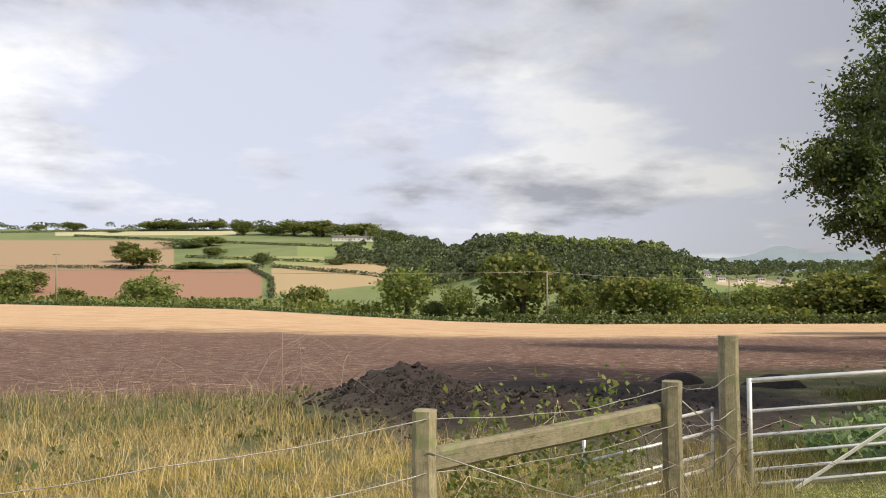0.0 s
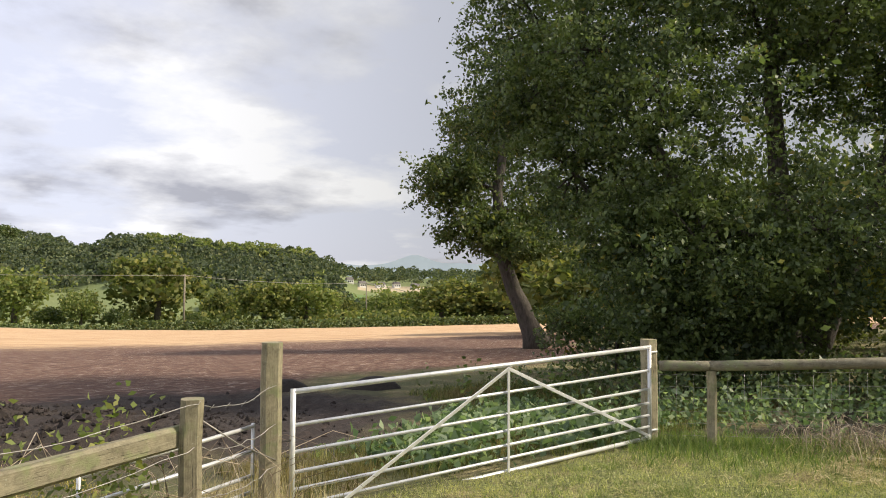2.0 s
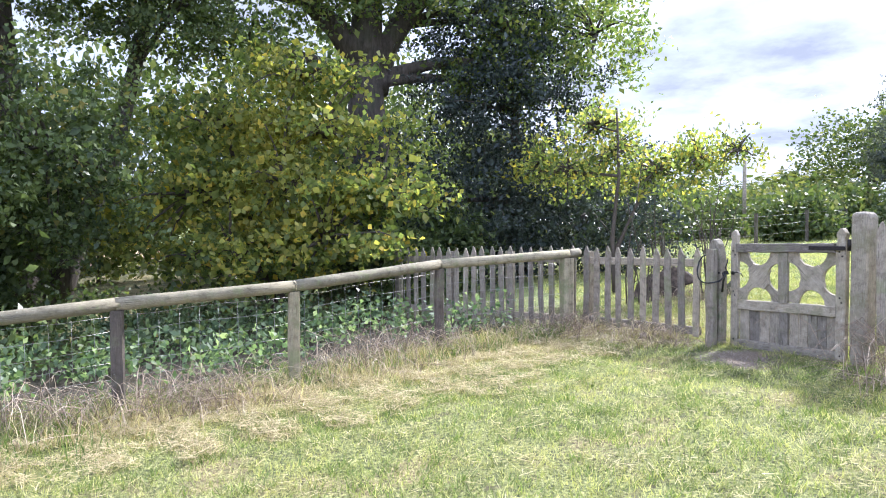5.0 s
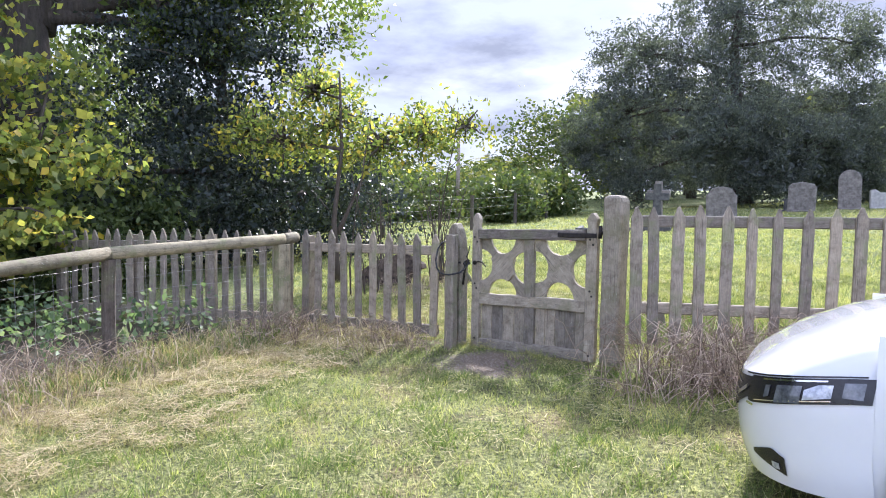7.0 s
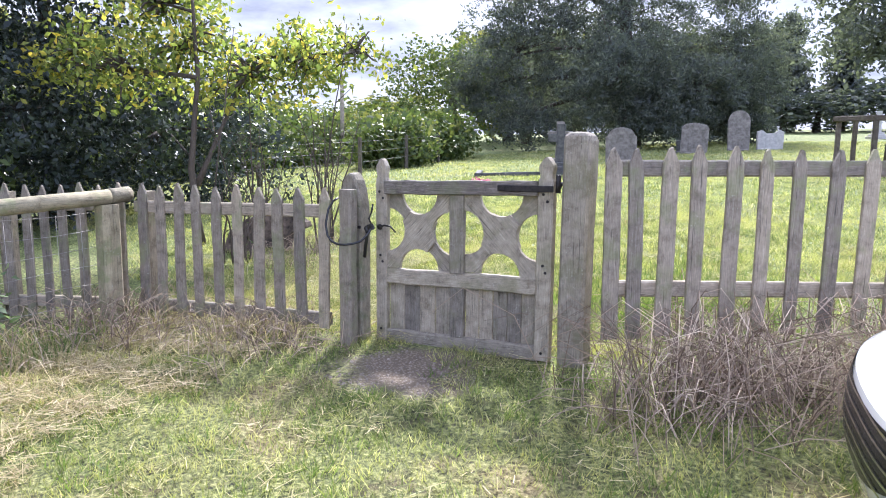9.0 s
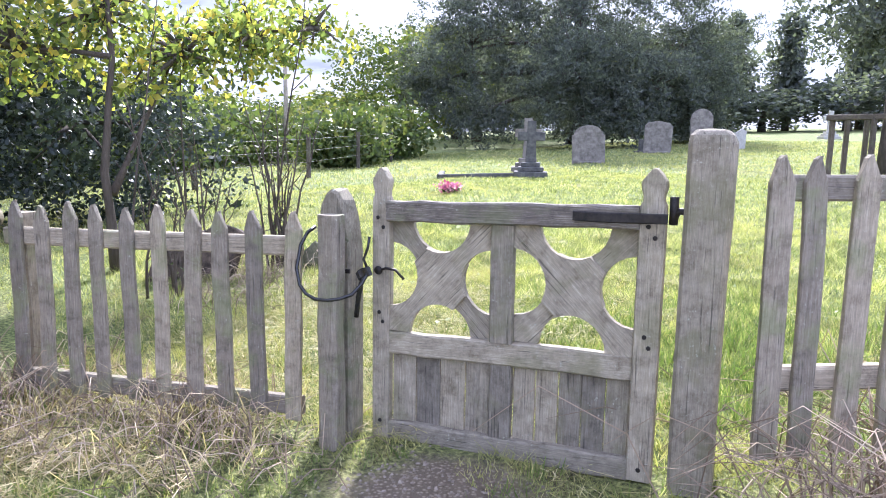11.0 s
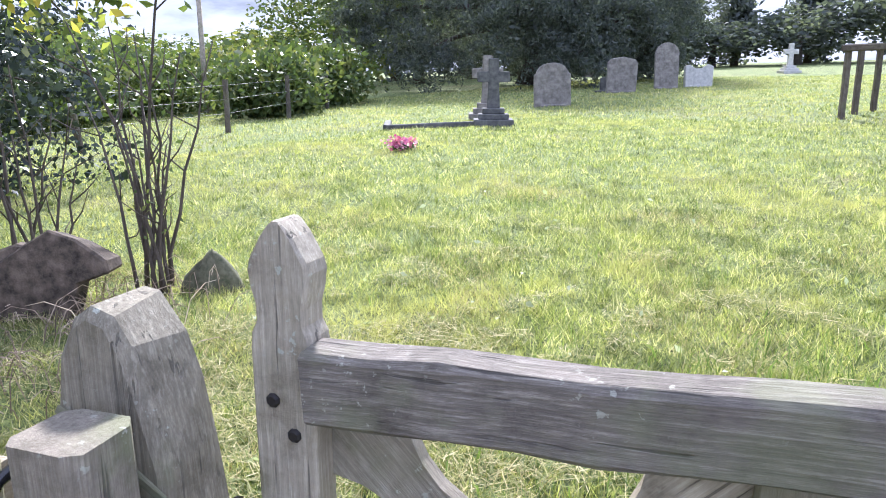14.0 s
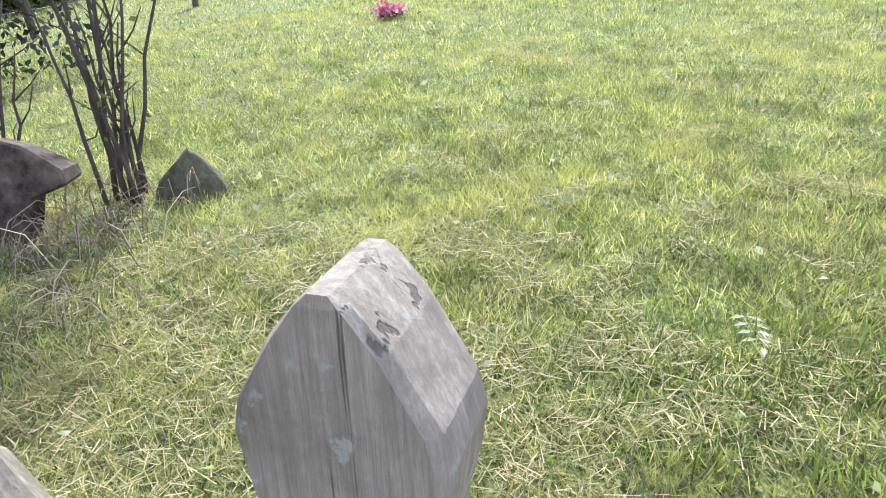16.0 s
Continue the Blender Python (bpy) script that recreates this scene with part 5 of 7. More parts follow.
# ---- picket fences ----
def picket_fence(name, p0, p1, spacing, tops, bottoms, rails, label, width=0.075, seed=0, posts=(), first=()):
    r = np.random.RandomState(seed)
    a, b2 = Vector((*p0, 0)), Vector((*p1, 0))
    L = (b2 - a).length
    d = (b2 - a).normalized()
    out = Vector((d.y, -d.x, 0))
    if out.dot(Vector((6, -0.5, 0)) - a) < 0:
        out = -out
    f = thing(name, G(*p0), label, "fence")
    variants = [board_mesh("picket", 1.0, width, 0.024, WOOD_PICKET, seed=seed + k, point=0.085, ch=0.004, jit=0.004) for k in range(5)]
    places = list(first) or [0.0]
    while places[-1] + spacing < L + 0.01:
        places.append(places[-1] + spacing)
    for place in places:
        t = place / L
        q = a.lerp(b2, t) + out * 0.035
        z0, z1 = bottoms[0] + (bottoms[1] - bottoms[0]) * t + r.uniform(-0.02, 0.02), tops[0] + (tops[1] - tops[0]) * t + r.uniform(-0.012, 0.012)
        q0, q1 = Vector((q.x, q.y, z0)), Vector((q.x, q.y, z1)) + d * r.uniform(-0.02, 0.02)
        m, length = aligned(q0, q1, out)
        part("picket", variants[int(r.randint(5))], f, m @ Matrix.Diagonal((r.uniform(0.9, 1.12), 1, length, 1)))
    for za, zb in rails:
        board("rail", (a.x, a.y, za), (b2.x, b2.y, zb), 0.05, 0.085, WOOD_PICKET, f, face=(0, 0, 1), ch=0.008)
    for t in posts:
        q = a.lerp(b2, t) - out * 0.07
        board("post", (q.x, q.y, ground_at(q.x, q.y) - 0.1), (q.x, q.y, tops[0] + (tops[1] - tops[0]) * t - 0.06), 0.10, 0.10, WOOD_PICKET, f, face=out, ch=0.01)
    return f


picket_fence("picket_fence", (10.99, -2.885), (12.35, -1.965), 0.17, (1.045, 1.02), (0.11, 0.06), ((0.89, 0.85), (0.17, 0.13)), "weathered grey picket fence between the gate and the corner", 0.074, 101, (0.98,), (0.033, 0.203, 0.375))
picket_fence("picket_fence", (9.345, -3.755), (7.0, -7.79), 0.187, (1.335, 1.345), (0.30, 0.42), ((1.22, 1.24), (0.575, 0.52)), "weathered grey picket fence on the hinge side of the gate", 0.08, 103, (0.8,), (0.005, 0.132, 0.295, 0.46, 0.646, 0.825, 1.004, 1.204, 1.395))
picket_fence("picket_fence", (12.42, -1.88), (14.62, 0.37), 0.158, (1.02, 0.93), (-0.03, -0.10), ((0.86, 0.76), (0.12, 0.04)), "long weathered picket fence running back to the trees", 0.075, 107, (0.33, 0.66, 1.0))

# ---- churchyard gate ----
GA, GD, GN = Vector((10.735, -3.155, 0)), Vector((-0.8908, -0.4545, 0)), Vector((-0.4545, 0.8908, 0))


def gp(s, z, out=0.0):
    q = GA + GD * s + GN * out
    return (q.x, q.y, z)


def gate_leaf():
    g = thing("churchyard_gate", G(10.24, -3.4), "weathered oak churchyard gate with curved cross braces, closed", "gate")

    def sway(s):
        return 0.035 * s / 1.1

    def stile(s, w, z0, z1, hd, out):
        """Upright with a waisted, gabled finial."""
        hw = w / 2
        prof = [(z0, 1, 1), (0.5, 1, 1), (z1 - 0.150, 1.02, 1), (z1 - 0.132, 0.98, 0.98), (z1 - 0.118, 0.80, 0.96), (z1 - 0.098, 0.80, 0.97), (z1 - 0.078, 0.93, 1), (z1 - 0.058, 1.0, 1.0), (z1 - 0.045, 0.92, 1), (z1 - 0.018, 0.52, 1), (z1 - 0.004, 0.22, 0.98), (z1, 0.10, 0.92)]
        ch = 0.005
        ring = [(-hw + ch, -hd), (hw - ch, -hd), (hw, -hd + ch), (hw, hd - ch), (hw - ch, hd), (-hw + ch, hd), (-hw, hd - ch), (-hw, -hd + ch)]
        v = [(x * kx, y * ky, z - z0) for z, kx, ky in prof for x, y in ring]
        f = [(i * 8 + j, i * 8 + (j + 1) % 8, i * 8 + 8 + (j + 1) % 8, i * 8 + 8 + j) for i in range(len(prof) - 1) for j in range(8)]
        f += [tuple(range(7, -1, -1)), tuple(range(len(prof) * 8 - 8, len(prof) * 8))]
        m, _ = aligned(gp(s, z0, out), gp(s, z1, out), GN)
        st = part("stile", mesh_of("stile", v, f, WOOD_GATE), g, m)
        for ds, z in ((-0.012, z1 - 0.21), (0.014, z1 - 0.25), (-0.005, z1 - 0.62), (0.012, z1 - 0.66), (0.0, 0.13)):
            peg(s + ds, z, out + hd + 0.002, st)

    def peg(s, z, out, parent):
        m, _ = aligned(gp(s, z, out - 0.006), gp(s, z, out + 0.006))
        v, f = tube_data([(0, 0, 0), (0, 0, 0.006), (0, 0, 0.009)], [0.009, 0.009, 0.006], 8)
        part("peg", mesh_of("peg", v, f, IRON), parent, m, "dark iron peg head")

    def cross_rail(s0, s1, z0, z1, depth, out, name="rail", mat=WOOD_GATE):
        board(name, gp(s0, z0 + sway(s0), out), gp(s1, z0 + sway(s1), out), depth, z1 - z0, mat, g, face=(0, 0, 1), ch=0.007, segs=14, jit=0.0035)

    stile(-0.006, 0.08, 0.045, 1.237, 0.0245, 0.011)
    stile(1.112, 0.092, 0.085, 1.268, 0.03, 0.004)
    cross_rail(0.036, 1.068, 1.056, 1.142, 0.06, 0.03, "top_rail", WOOD_TOP)
    cross_rail(0.032, 1.066, 0.436 + 0.049, 0.534 + 0.049, 0.05, 0.004, "middle_rail")
    cross_rail(0.032, 1.066, 0.035 + 0.049, 0.127 + 0.049, 0.05, 0.004, "bottom_rail")
    board("mullion", gp(0.543, 0.55, 0.012), gp(0.543, 1.03, 0.016), 0.094, 0.046, WOOD_GATE, g, face=GN, ch=0.005)
    board("mullion", gp(0.543, 0.12, 0.002), gp(0.543, 0.46, 0.002), 0.092, 0.044, WOOD_GATE, g, face=GN, ch=0.005)
    # boards of the lower panel
    for s0, s1, n in ((0.036, 0.495, 4), (0.592, 1.062, 5)):
        w = (s1 - s0) / n
        for k in range(n):
            s = s0 + w * (k + 0.5)
            board("panel_board", gp(s, 0.11 + sway(s), -0.012), gp(s, 0.45 + sway(s), -0.012), w - 0.004, 0.016, WOOD_GATE, g, face=GN, ch=0.003, jit=0.0015)

    def arc(cx, cz, r, a0, a1, n=9):
        return [(cx + r * math.cos(radians(a)), cz + r * math.sin(radians(a))) for a in np.linspace(a0, a1, n)]

    def brace(s0, s1, z0, z1, flip, out, thick):
        """A cross brace, one curved board from corner to corner."""
        w, h = s1 - s0, z1 - z0
        r = 0.136
        pts = [(0, 0), (w / 2 - r, 0)] + arc(w / 2, 0, r, 176, 62) + arc(w, h / 2, r, 208, 94) + [(w, h / 2 + r), (w, h), (w / 2 + r, h)] + arc(w / 2, h, r, -4, -118) + arc(0, h / 2, r, 28, -86) + [(0, h / 2 - r)]
        ang = math.atan2(h, w)
        if flip:
            pts = [(w - x, z) for x, z in pts][::-1]
            ang = math.pi - ang
        # local z runs along the board, so the grain follows it
        ca, sa = math.cos(ang), math.sin(ang)
        bm = bmesh.new()
        loops = []
        for dy in (-thick / 2, thick / 2):
            loops.append([bm.verts.new(((x - w / 2) * sa - (z - h / 2) * ca, dy, (x - w / 2) * ca + (z - h / 2) * sa)) for x, z in pts])
        bm.faces.new(loops[0])
        bm.faces.new(loops[1][::-1])
        for i in range(len(pts)):
            j = (i + 1) % len(pts)
            bm.faces.new((loops[0][i], loops[1][i], loops[1][j], loops[0][j]))
        bmesh.ops.recalc_face_normals(bm, faces=bm.faces)
        me = bpy.data.meshes.new("brace")
        bm.to_mesh(me)
        bm.free()
        me.materials.append(WOOD_GATE)
        c = gp((s0 + s1) / 2, (z0 + z1) / 2 + sway((s0 + s1) / 2), out)
        zdir = GD * ca + Vector((0, 0, 1)) * sa
        xdir = GD * sa - Vector((0, 0, 1)) * ca
        m = Matrix((xdir, zdir.cross(xdir), zdir)).transposed().to_4x4()
        m.translation = c
        part("brace", me, g, m)

    for s0, s1, first in ((0.03, 0.500, False), (0.586, 1.068, True)):
        brace(s0, s1, 0.533, 1.022, first, 0.010, 0.026)
        brace(s0, s1, 0.533, 1.022, not first, -0.014, 0.022)
    # iron strap hinge, latch ring
    board("strap_hinge", gp(0.83, 1.085, 0.065), gp(1.17, 1.095, 0.065), 0.01, 0.036, IRON, g, face=(0, 0, 1), ch=0.003, label="black iron strap hinge")
    tube("hinge_pin", [gp(1.185, 1.07, 0.03), gp(1.185, 1.17, 0.03)], 0.016, IRON, g, 8)
    tube("latch_ring", [gp(-0.01, 0.80, 0.035), gp(0.03, 0.815, 0.05), gp(0.075, 0.81, 0.05), gp(0.115, 0.775, 0.05)], 0.006, IRON, g, 6)
    tube("latch_boss", [gp(-0.015, 0.80, 0.03), gp(-0.015, 0.80, 0.045)], [0.022, 0.016], IRON, g, 10)


gate_leaf()
hinge_post = thing("gatepost", Vector(gp(1.30, 0.05)), "tall square weathered gatepost with a rounded top", "gatepost")
board("shaft", gp(1.30, -0.1), gp(1.30, 1.41), 0.155, 0.155, WOOD_GATE, hinge_post, face=GN, dome=0.05, ch=0.015, jit=0.004, segs=7)
tube("hinge_iron", [gp(1.24, 1.12, 0.05), gp(1.20, 1.12, 0.03), gp(1.185, 1.09, 0.03)], 0.014, IRON, hinge_post, 8)
latch_post = thing("gatepost", Vector(gp(-0.17, 0.05)), "weathered latch post with a wide rounded mossy top", "gatepost")
m = Matrix((GD, Vector((0, 0, 1)).cross(GD), Vector((0, 0, 1)))).transposed().to_4x4()
LATCH_AT = (m.copy(), gp(-0.184, -0.026, 0.067))
side_post = thing("fence_post", Vector(gp(-0.148, 0.05, 0.20)), "square grey end post with a worn flat top", "post")
board("shaft", gp(-0.148, -0.1, 0.20), gp(-0.148, 1.045, 0.20), 0.092, 0.09, WOOD_PICKET, side_post, face=GN, ch=0.014, jit=0.004, segs=6)
strap = thing("gate_loop", Vector(gp(-0.25, 0.75, 0.1)), "black cable loop round the gateposts", "loop")
ring = [gp(-0.25, 0.985, 0.16), gp(-0.262, 0.965, 0.20), gp(-0.27, 0.914, 0.24), gp(-0.273, 0.821, 0.265), gp(-0.252, 0.755, 0.275), gp(-0.22, 0.72, 0.277), gp(-0.176, 0.702, 0.275), gp(-0.12, 0.702, 0.272), gp(-0.07, 0.711, 0.26), gp(-0.035, 0.725, 0.22), gp(-0.018, 0.763, 0.17), gp(0.0, 0.815, 0.14)]
tube("cable", ring, 0.0075, BLACK, strap, 8)
tube("tail", [gp(-0.015, 0.80, 0.14), gp(-0.035, 0.76, 0.145), gp(-0.05, 0.70, 0.142), gp(-0.062, 0.612, 0.14)], 0.011, BLACK, strap, 8)
tube("tail", [gp(-0.01, 0.82, 0.135), gp(-0.03, 0.86, 0.135), gp(-0.012, 0.91, 0.13), gp(-0.008, 0.955, 0.125)], 0.006, BLACK, strap, 6)
board("buckle", gp(-0.05, 0.79, 0.14), gp(0.0, 0.815, 0.14), 0.03, 0.04, BLACK, strap, face=(0, 0, 1), ch=0.006)


# ---- churchyard ----
def outline_slab(name, pts, thick, mat, parent, m, worn=0.004, seed=0):
    """A slab from its outline in x and z, thickness along y."""
    r = np.random.RandomState(seed)
    bm = bmesh.new()
    loops = []
    for dy in (-thick / 2, thick / 2):
        loops.append([bm.verts.new((x + r.uniform(-worn, worn), dy, z + r.uniform(-worn, worn))) for x, z in pts])
    bm.faces.new(loops[0]); bm.faces.new(loops[1][::-1])
    for i in range(len(pts)):
        j = (i + 1) % len(pts)
        bm.faces.new((loops[0][i], loops[1][i], loops[1][j], loops[0][j]))
    bmesh.ops.recalc_face_normals(bm, faces=bm.faces)
    bmesh.ops.bevel(bm, geom=[e for e in bm.edges if e.calc_face_angle(0) > 1.0], offset=0.012, segments=1, affect="EDGES")
    me = bpy.data.meshes.new(name)
    bm.to_mesh(me)
    bm.free()
    me.materials.append(mat)
    return part(name, me, parent, m)


arch = [(-0.088, -0.1), (0.088, -0.1), (0.088, 0.96), (0.082, 1.03), (0.066, 1.09), (0.042, 1.135), (0.012, 1.165), (-0.02, 1.168), (-0.05, 1.15), (-0.075, 1.10), (-0.086, 1.03)]
m = LATCH_AT[0]
m.translation = LATCH_AT[1]
outline_slab("shaft", [(x * 0.93, z - 0.05 * max(0.0, x / 0.088) ** 2) for x, z in arch], 0.105, WOOD_MOSSY, latch_post, m, 0.006, 9)


board("staple", gp(-0.125, 0.80, 0.123), gp(-0.105, 0.80, 0.123), 0.012, 0.018, IRON, latch_post, face=(0, 0, 1), ch=0.002, jit=0.0005, label="dark iron staple")
board("lichen_ledge", gp(-0.25, 1.02, 0.122), gp(-0.11, 0.93, 0.122), 0.006, 0.012, WOOD_MOSSY, latch_post, face=(0, 0, 1), ch=0.002, label="weathered splinter edge")


def half_round(w, h, shoulder, n=13):
    return [(-w / 2, -0.15), (w / 2, -0.15), (w / 2, h - shoulder)] + [(w / 2 * math.cos(a), h - shoulder + shoulder * math.sin(a)) for a in np.linspace(0.12, math.pi - 0.12, n)] + [(-w / 2, h - shoulder)]


FACE = math.degrees(math.atan2(0.747, 0.665))


def headstone(x, y, pts, thick, label, mat=None, lean=0.0, seed=0):
    t = thing("headstone", G(x, y), label, "headstone", "old headstones")
    outline_slab("stone", pts, thick, mat or STONE, t, pose(x, y, ground_at(x, y), lean, lean * 0.7, FACE - 3), seed=seed)
    board("plinth", top_of(x - 0.3 * 0.665, y - 0.3 * 0.747, 0.0), top_of(x + 0.3 * 0.665, y + 0.3 * 0.747, 0.0), 0.10, 0.22, mat or STONE, t, face=(0.747, -0.665, 0), ch=0.02)


headstone(20.85, -16.25, [(-0.42, -0.15), (0.42, -0.15), (0.42, 0.72), (0.36, 0.75), (0.36, 0.80)] + [(0.33 * math.cos(a), 0.80 + 0.17 * math.sin(a)) for a in np.linspace(0.1, 3.04, 13)] + [(-0.36, 0.80), (-0.36, 0.75), (-0.42, 0.72)], 0.13, "shouldered grey headstone with worn lettering", lean=2, seed=1)
headstone(22.6, -21.6, [(-0.43, -0.15), (0.43, -0.15), (0.43, 0.85), (0.34, 0.95), (0.0, 1.02), (-0.34, 0.95), (-0.43, 0.85)], 0.14, "broad weathered headstone with a shallow pointed top", lean=-2, seed=2)
headstone(22.37, -23.7, half_round(0.72, 1.38, 0.36), 0.13, "tall round-topped dark headstone", lean=1, seed=3)
headstone(21.95, -24.9, [(-0.42, -0.15), (0.42, -0.15), (0.44, 0.62), (0.30, 0.66), (0.12, 0.55), (-0.12, 0.56), (-0.3, 0.68), (-0.44, 0.6)], 0.2, "low pale scrolled headstone patched with lichen", STONE_PALE, 0, 4)
headstone(23.35, -21.9, [(-0.16, -0.15), (0.16, -0.15), (0.16, 0.42), (-0.16, 0.45)], 0.12, "small dark headstone beside a broad one", STONE_DARK, 0, 5)
headstone(33.2, -34.5, half_round(0.6, 0.8, 0.3), 0.13, "distant grey headstone under the yew", None, 0, 6)
headstone(31.0, -35.5, half_round(0.7, 0.6, 0.2), 0.13, "distant grey headstone under the yew", None, 0, 7)


def cross_grave(x, y, label, mat, s=1.0, steps=True):
    c = thing("stone_cross", G(x, y), label, "grave cross")
    m = pose(x, y, ground_at(x, y), 0, 0, FACE - 3)
    w, a0, a1, top, arm = 0.09 * s, 0.72 * s, 0.90 * s, 1.12 * s, 0.28 * s
    z0 = 0.28 * s
    outline_slab("cross", [(-w * 1.25, z0), (w * 1.25, z0), (w, a0), (arm, a0), (arm, a1), (w, a1), (w, top), (-w, top), (-w, a1), (-arm, a1), (-arm, a0), (-w, a0)], 0.13 * s, mat, c, m, 0.002)
    if steps:
        for hw, zz0, zz1 in ((0.34, -0.12, 0.10), (0.26, 0.10, 0.19), (0.19, 0.19, 0.285)):
            outline_slab("step", [(-hw * s, zz0 * s), (hw * s, zz0 * s), (hw * s, zz1 * s), (-hw * s, zz1 * s)], hw * 2 * s, mat, c, m, 0.002)
    return c


cross_grave(18.9, -12.2, "dark stone cross on a stepped base", STONE_DARK, 1.0)
cross_grave(19.93, -13.13, "grey stone cross standing behind another", STONE, 1.05)
cross_grave(23.5, -35.5, "distant pale stone cross on the rise", STONE_PALE, 1.1)
kerb = thing("grave_kerb", G(19.2, -11.6), "low mossy stone kerb round a grave", "grave kerb")
for a, b2 in (((18.75, -12.1), (20.0, -10.7)), ((20.0, -10.7), (20.8, -11.4)), ((18.75, -12.1), (19.5, -12.8))):
    board("kerbstone", top_of(*a, 0.03), top_of(*b2, 0.03), 0.12, 0.12, STONE_DARK, kerb, face=(0, 0, 1), ch=0.015)
rf = np.random.RandomState(33)
flowers = thing("flower_wreath", G(17.45, -8.9), "pink and white flower bunch lying on the grass", "flowers")
p = rf.normal(size=(260, 3)) * (0.085, 0.085, 0.035) + (17.45, -8.9, ground_at(17.45, -8.9) + 0.10)
part("petals", array_mesh("petals", leaf_quads(p, 0.05, rf, 0.9), 4, PETAL), flowers)
p = rf.normal(size=(110, 3)) * (0.10, 0.10, 0.025) + (17.5, -9.0, ground_at(17.45, -8.9) + 0.05)
part("foliage", array_mesh("foliage", leaf_quads(p, 0.07, rf, 0.5), 4, LEAF_ALDER), flowers)
# guard of posts and rails round the young tree
cage = thing("tree_guard", G(*CAGE), "weathered wooden post-and-rail tree guard", "tree guard")
for dx, dy in ((-0.7, -0.7), (0.7, -0.7), (0.7, 0.7), (-0.7, 0.7), (0, 0.75), (0.75, 0)):
    x, y = CAGE[0] + dx, CAGE[1] + dy
    board("post", top_of(x, y, -0.1), top_of(x, y, 1.10), 0.085, 0.085, WOOD_DARK, cage, face=(0.7, 0.7, 0), ch=0.015)
for z in (1.05,):
    for a, b2 in (((-0.75, -0.75), (0.75, -0.75)), ((0.75, -0.75), (0.75, 0.75)), ((0.75, 0.75), (-0.75, 0.75)), ((-0.75, 0.75), (-0.75, -0.75))):
        board("rail", top_of(CAGE[0] + a[0], CAGE[1] + a[1], z), top_of(CAGE[0] + b2[0], CAGE[1] + b2[1], z), 0.09, 0.10, WOOD_DARK, cage, face=(0, 0, 1), ch=0.015)


def lump(name, x, y, rad, hgt, mat, label, seed, cat, squash=1.0):
    """A rugged mound of stone or wood, broken by ridges."""
    r = np.random.RandomState(seed)
    v, f = [], []
    rings = ((1.0, -0.15), (1.0, 0.08), (0.95, 0.25), (0.84, 0.42), (0.70, 0.60), (0.52, 0.76), (0.34, 0.9), (0.14, 1.0))
    n = 30
    ph = r.uniform(0, 6.28, 4)
    for k, h in rings:
        for a in np.linspace(0, 6.283, n, False):
            q = rad * k * (1 + 0.20 * math.sin(a * 2 + ph[0]) + 0.10 * math.sin(a * 5 + ph[1] + h * 2) + 0.06 * math.sin(a * 11 + ph[2]) + r.uniform(-0.05, 0.05))
            v.append((math.cos(a) * q, math.sin(a) * q * squash, hgt * h * (1 + 0.18 * math.sin(a + ph[3])) + r.uniform(-0.03, 0.03) * hgt))
    for i in range(len(rings) - 1):
        for k in range(n):
            f.append((i * n + k, i * n + (k + 1) % n, i * n + n + (k + 1) % n, i * n + n + k))
    f.append(tuple(range(len(rings) * n - n, len(rings) * n)))
    ob = adopt(new(name, mesh_of(name, v, f, mat, True)), None, Matrix.Translation(G(x, y)) @ pose(0, 0, 0, 0, 0, 40))
    return tagged(ob, label, cat)


stump = thing("tree_stump", G(14.25, -3.85), "old dark split tree stump rotting in the grass", "stump")
for k, (px, py, ax, thick, pts) in enumerate((
    (14.18, -3.78, 0.0, 0.16, [(-0.50, -0.1), (0.05, -0.1), (0.12, 0.16), (0.27, 0.22), (0.26, 0.27), (0.12, 0.34), (0.0, 0.38), (-0.10, 0.33), (-0.22, 0.26), (-0.40, 0.16)]),
    (14.30, -3.70, 12.0, 0.12, [(-0.46, -0.1), (0.02, -0.1), (0.05, 0.12), (0.20, 0.17), (0.20, 0.23), (0.05, 0.31), (-0.06, 0.33), (-0.20, 0.27), (-0.36, 0.18)]),
    (14.08, -3.84, -14.0, 0.10, [(-0.40, -0.1), (-0.04, -0.1), (0.0, 0.06), (-0.04, 0.16), (-0.14, 0.22), (-0.28, 0.17), (-0.36, 0.06)]))):
    outline_slab("split_wood" if k else "trunk_base", [(x * 1.2, z * 1.25) for x, z in pts], thick, ROTTEN, stump, pose(px, py, ground_at(px, py), -8, 0, -135 + ax), 0.014, 60 + k)
lump("mossy_stone", 14.0, -4.58, 0.15, 0.21, plain("mossy_stone", (0.05, 0.055, 0.025), (0.14, 0.13, 0.08), 22.0, 0.95, 0.0, 0.01), "small mossy stump of stone in the grass", 5, "stone")
lump("broken_post", 10.34, -4.86, 0.06, 0.25, WOOD_PICKET, "short broken grey post in the churchyard grass", 7, "post", 0.7)


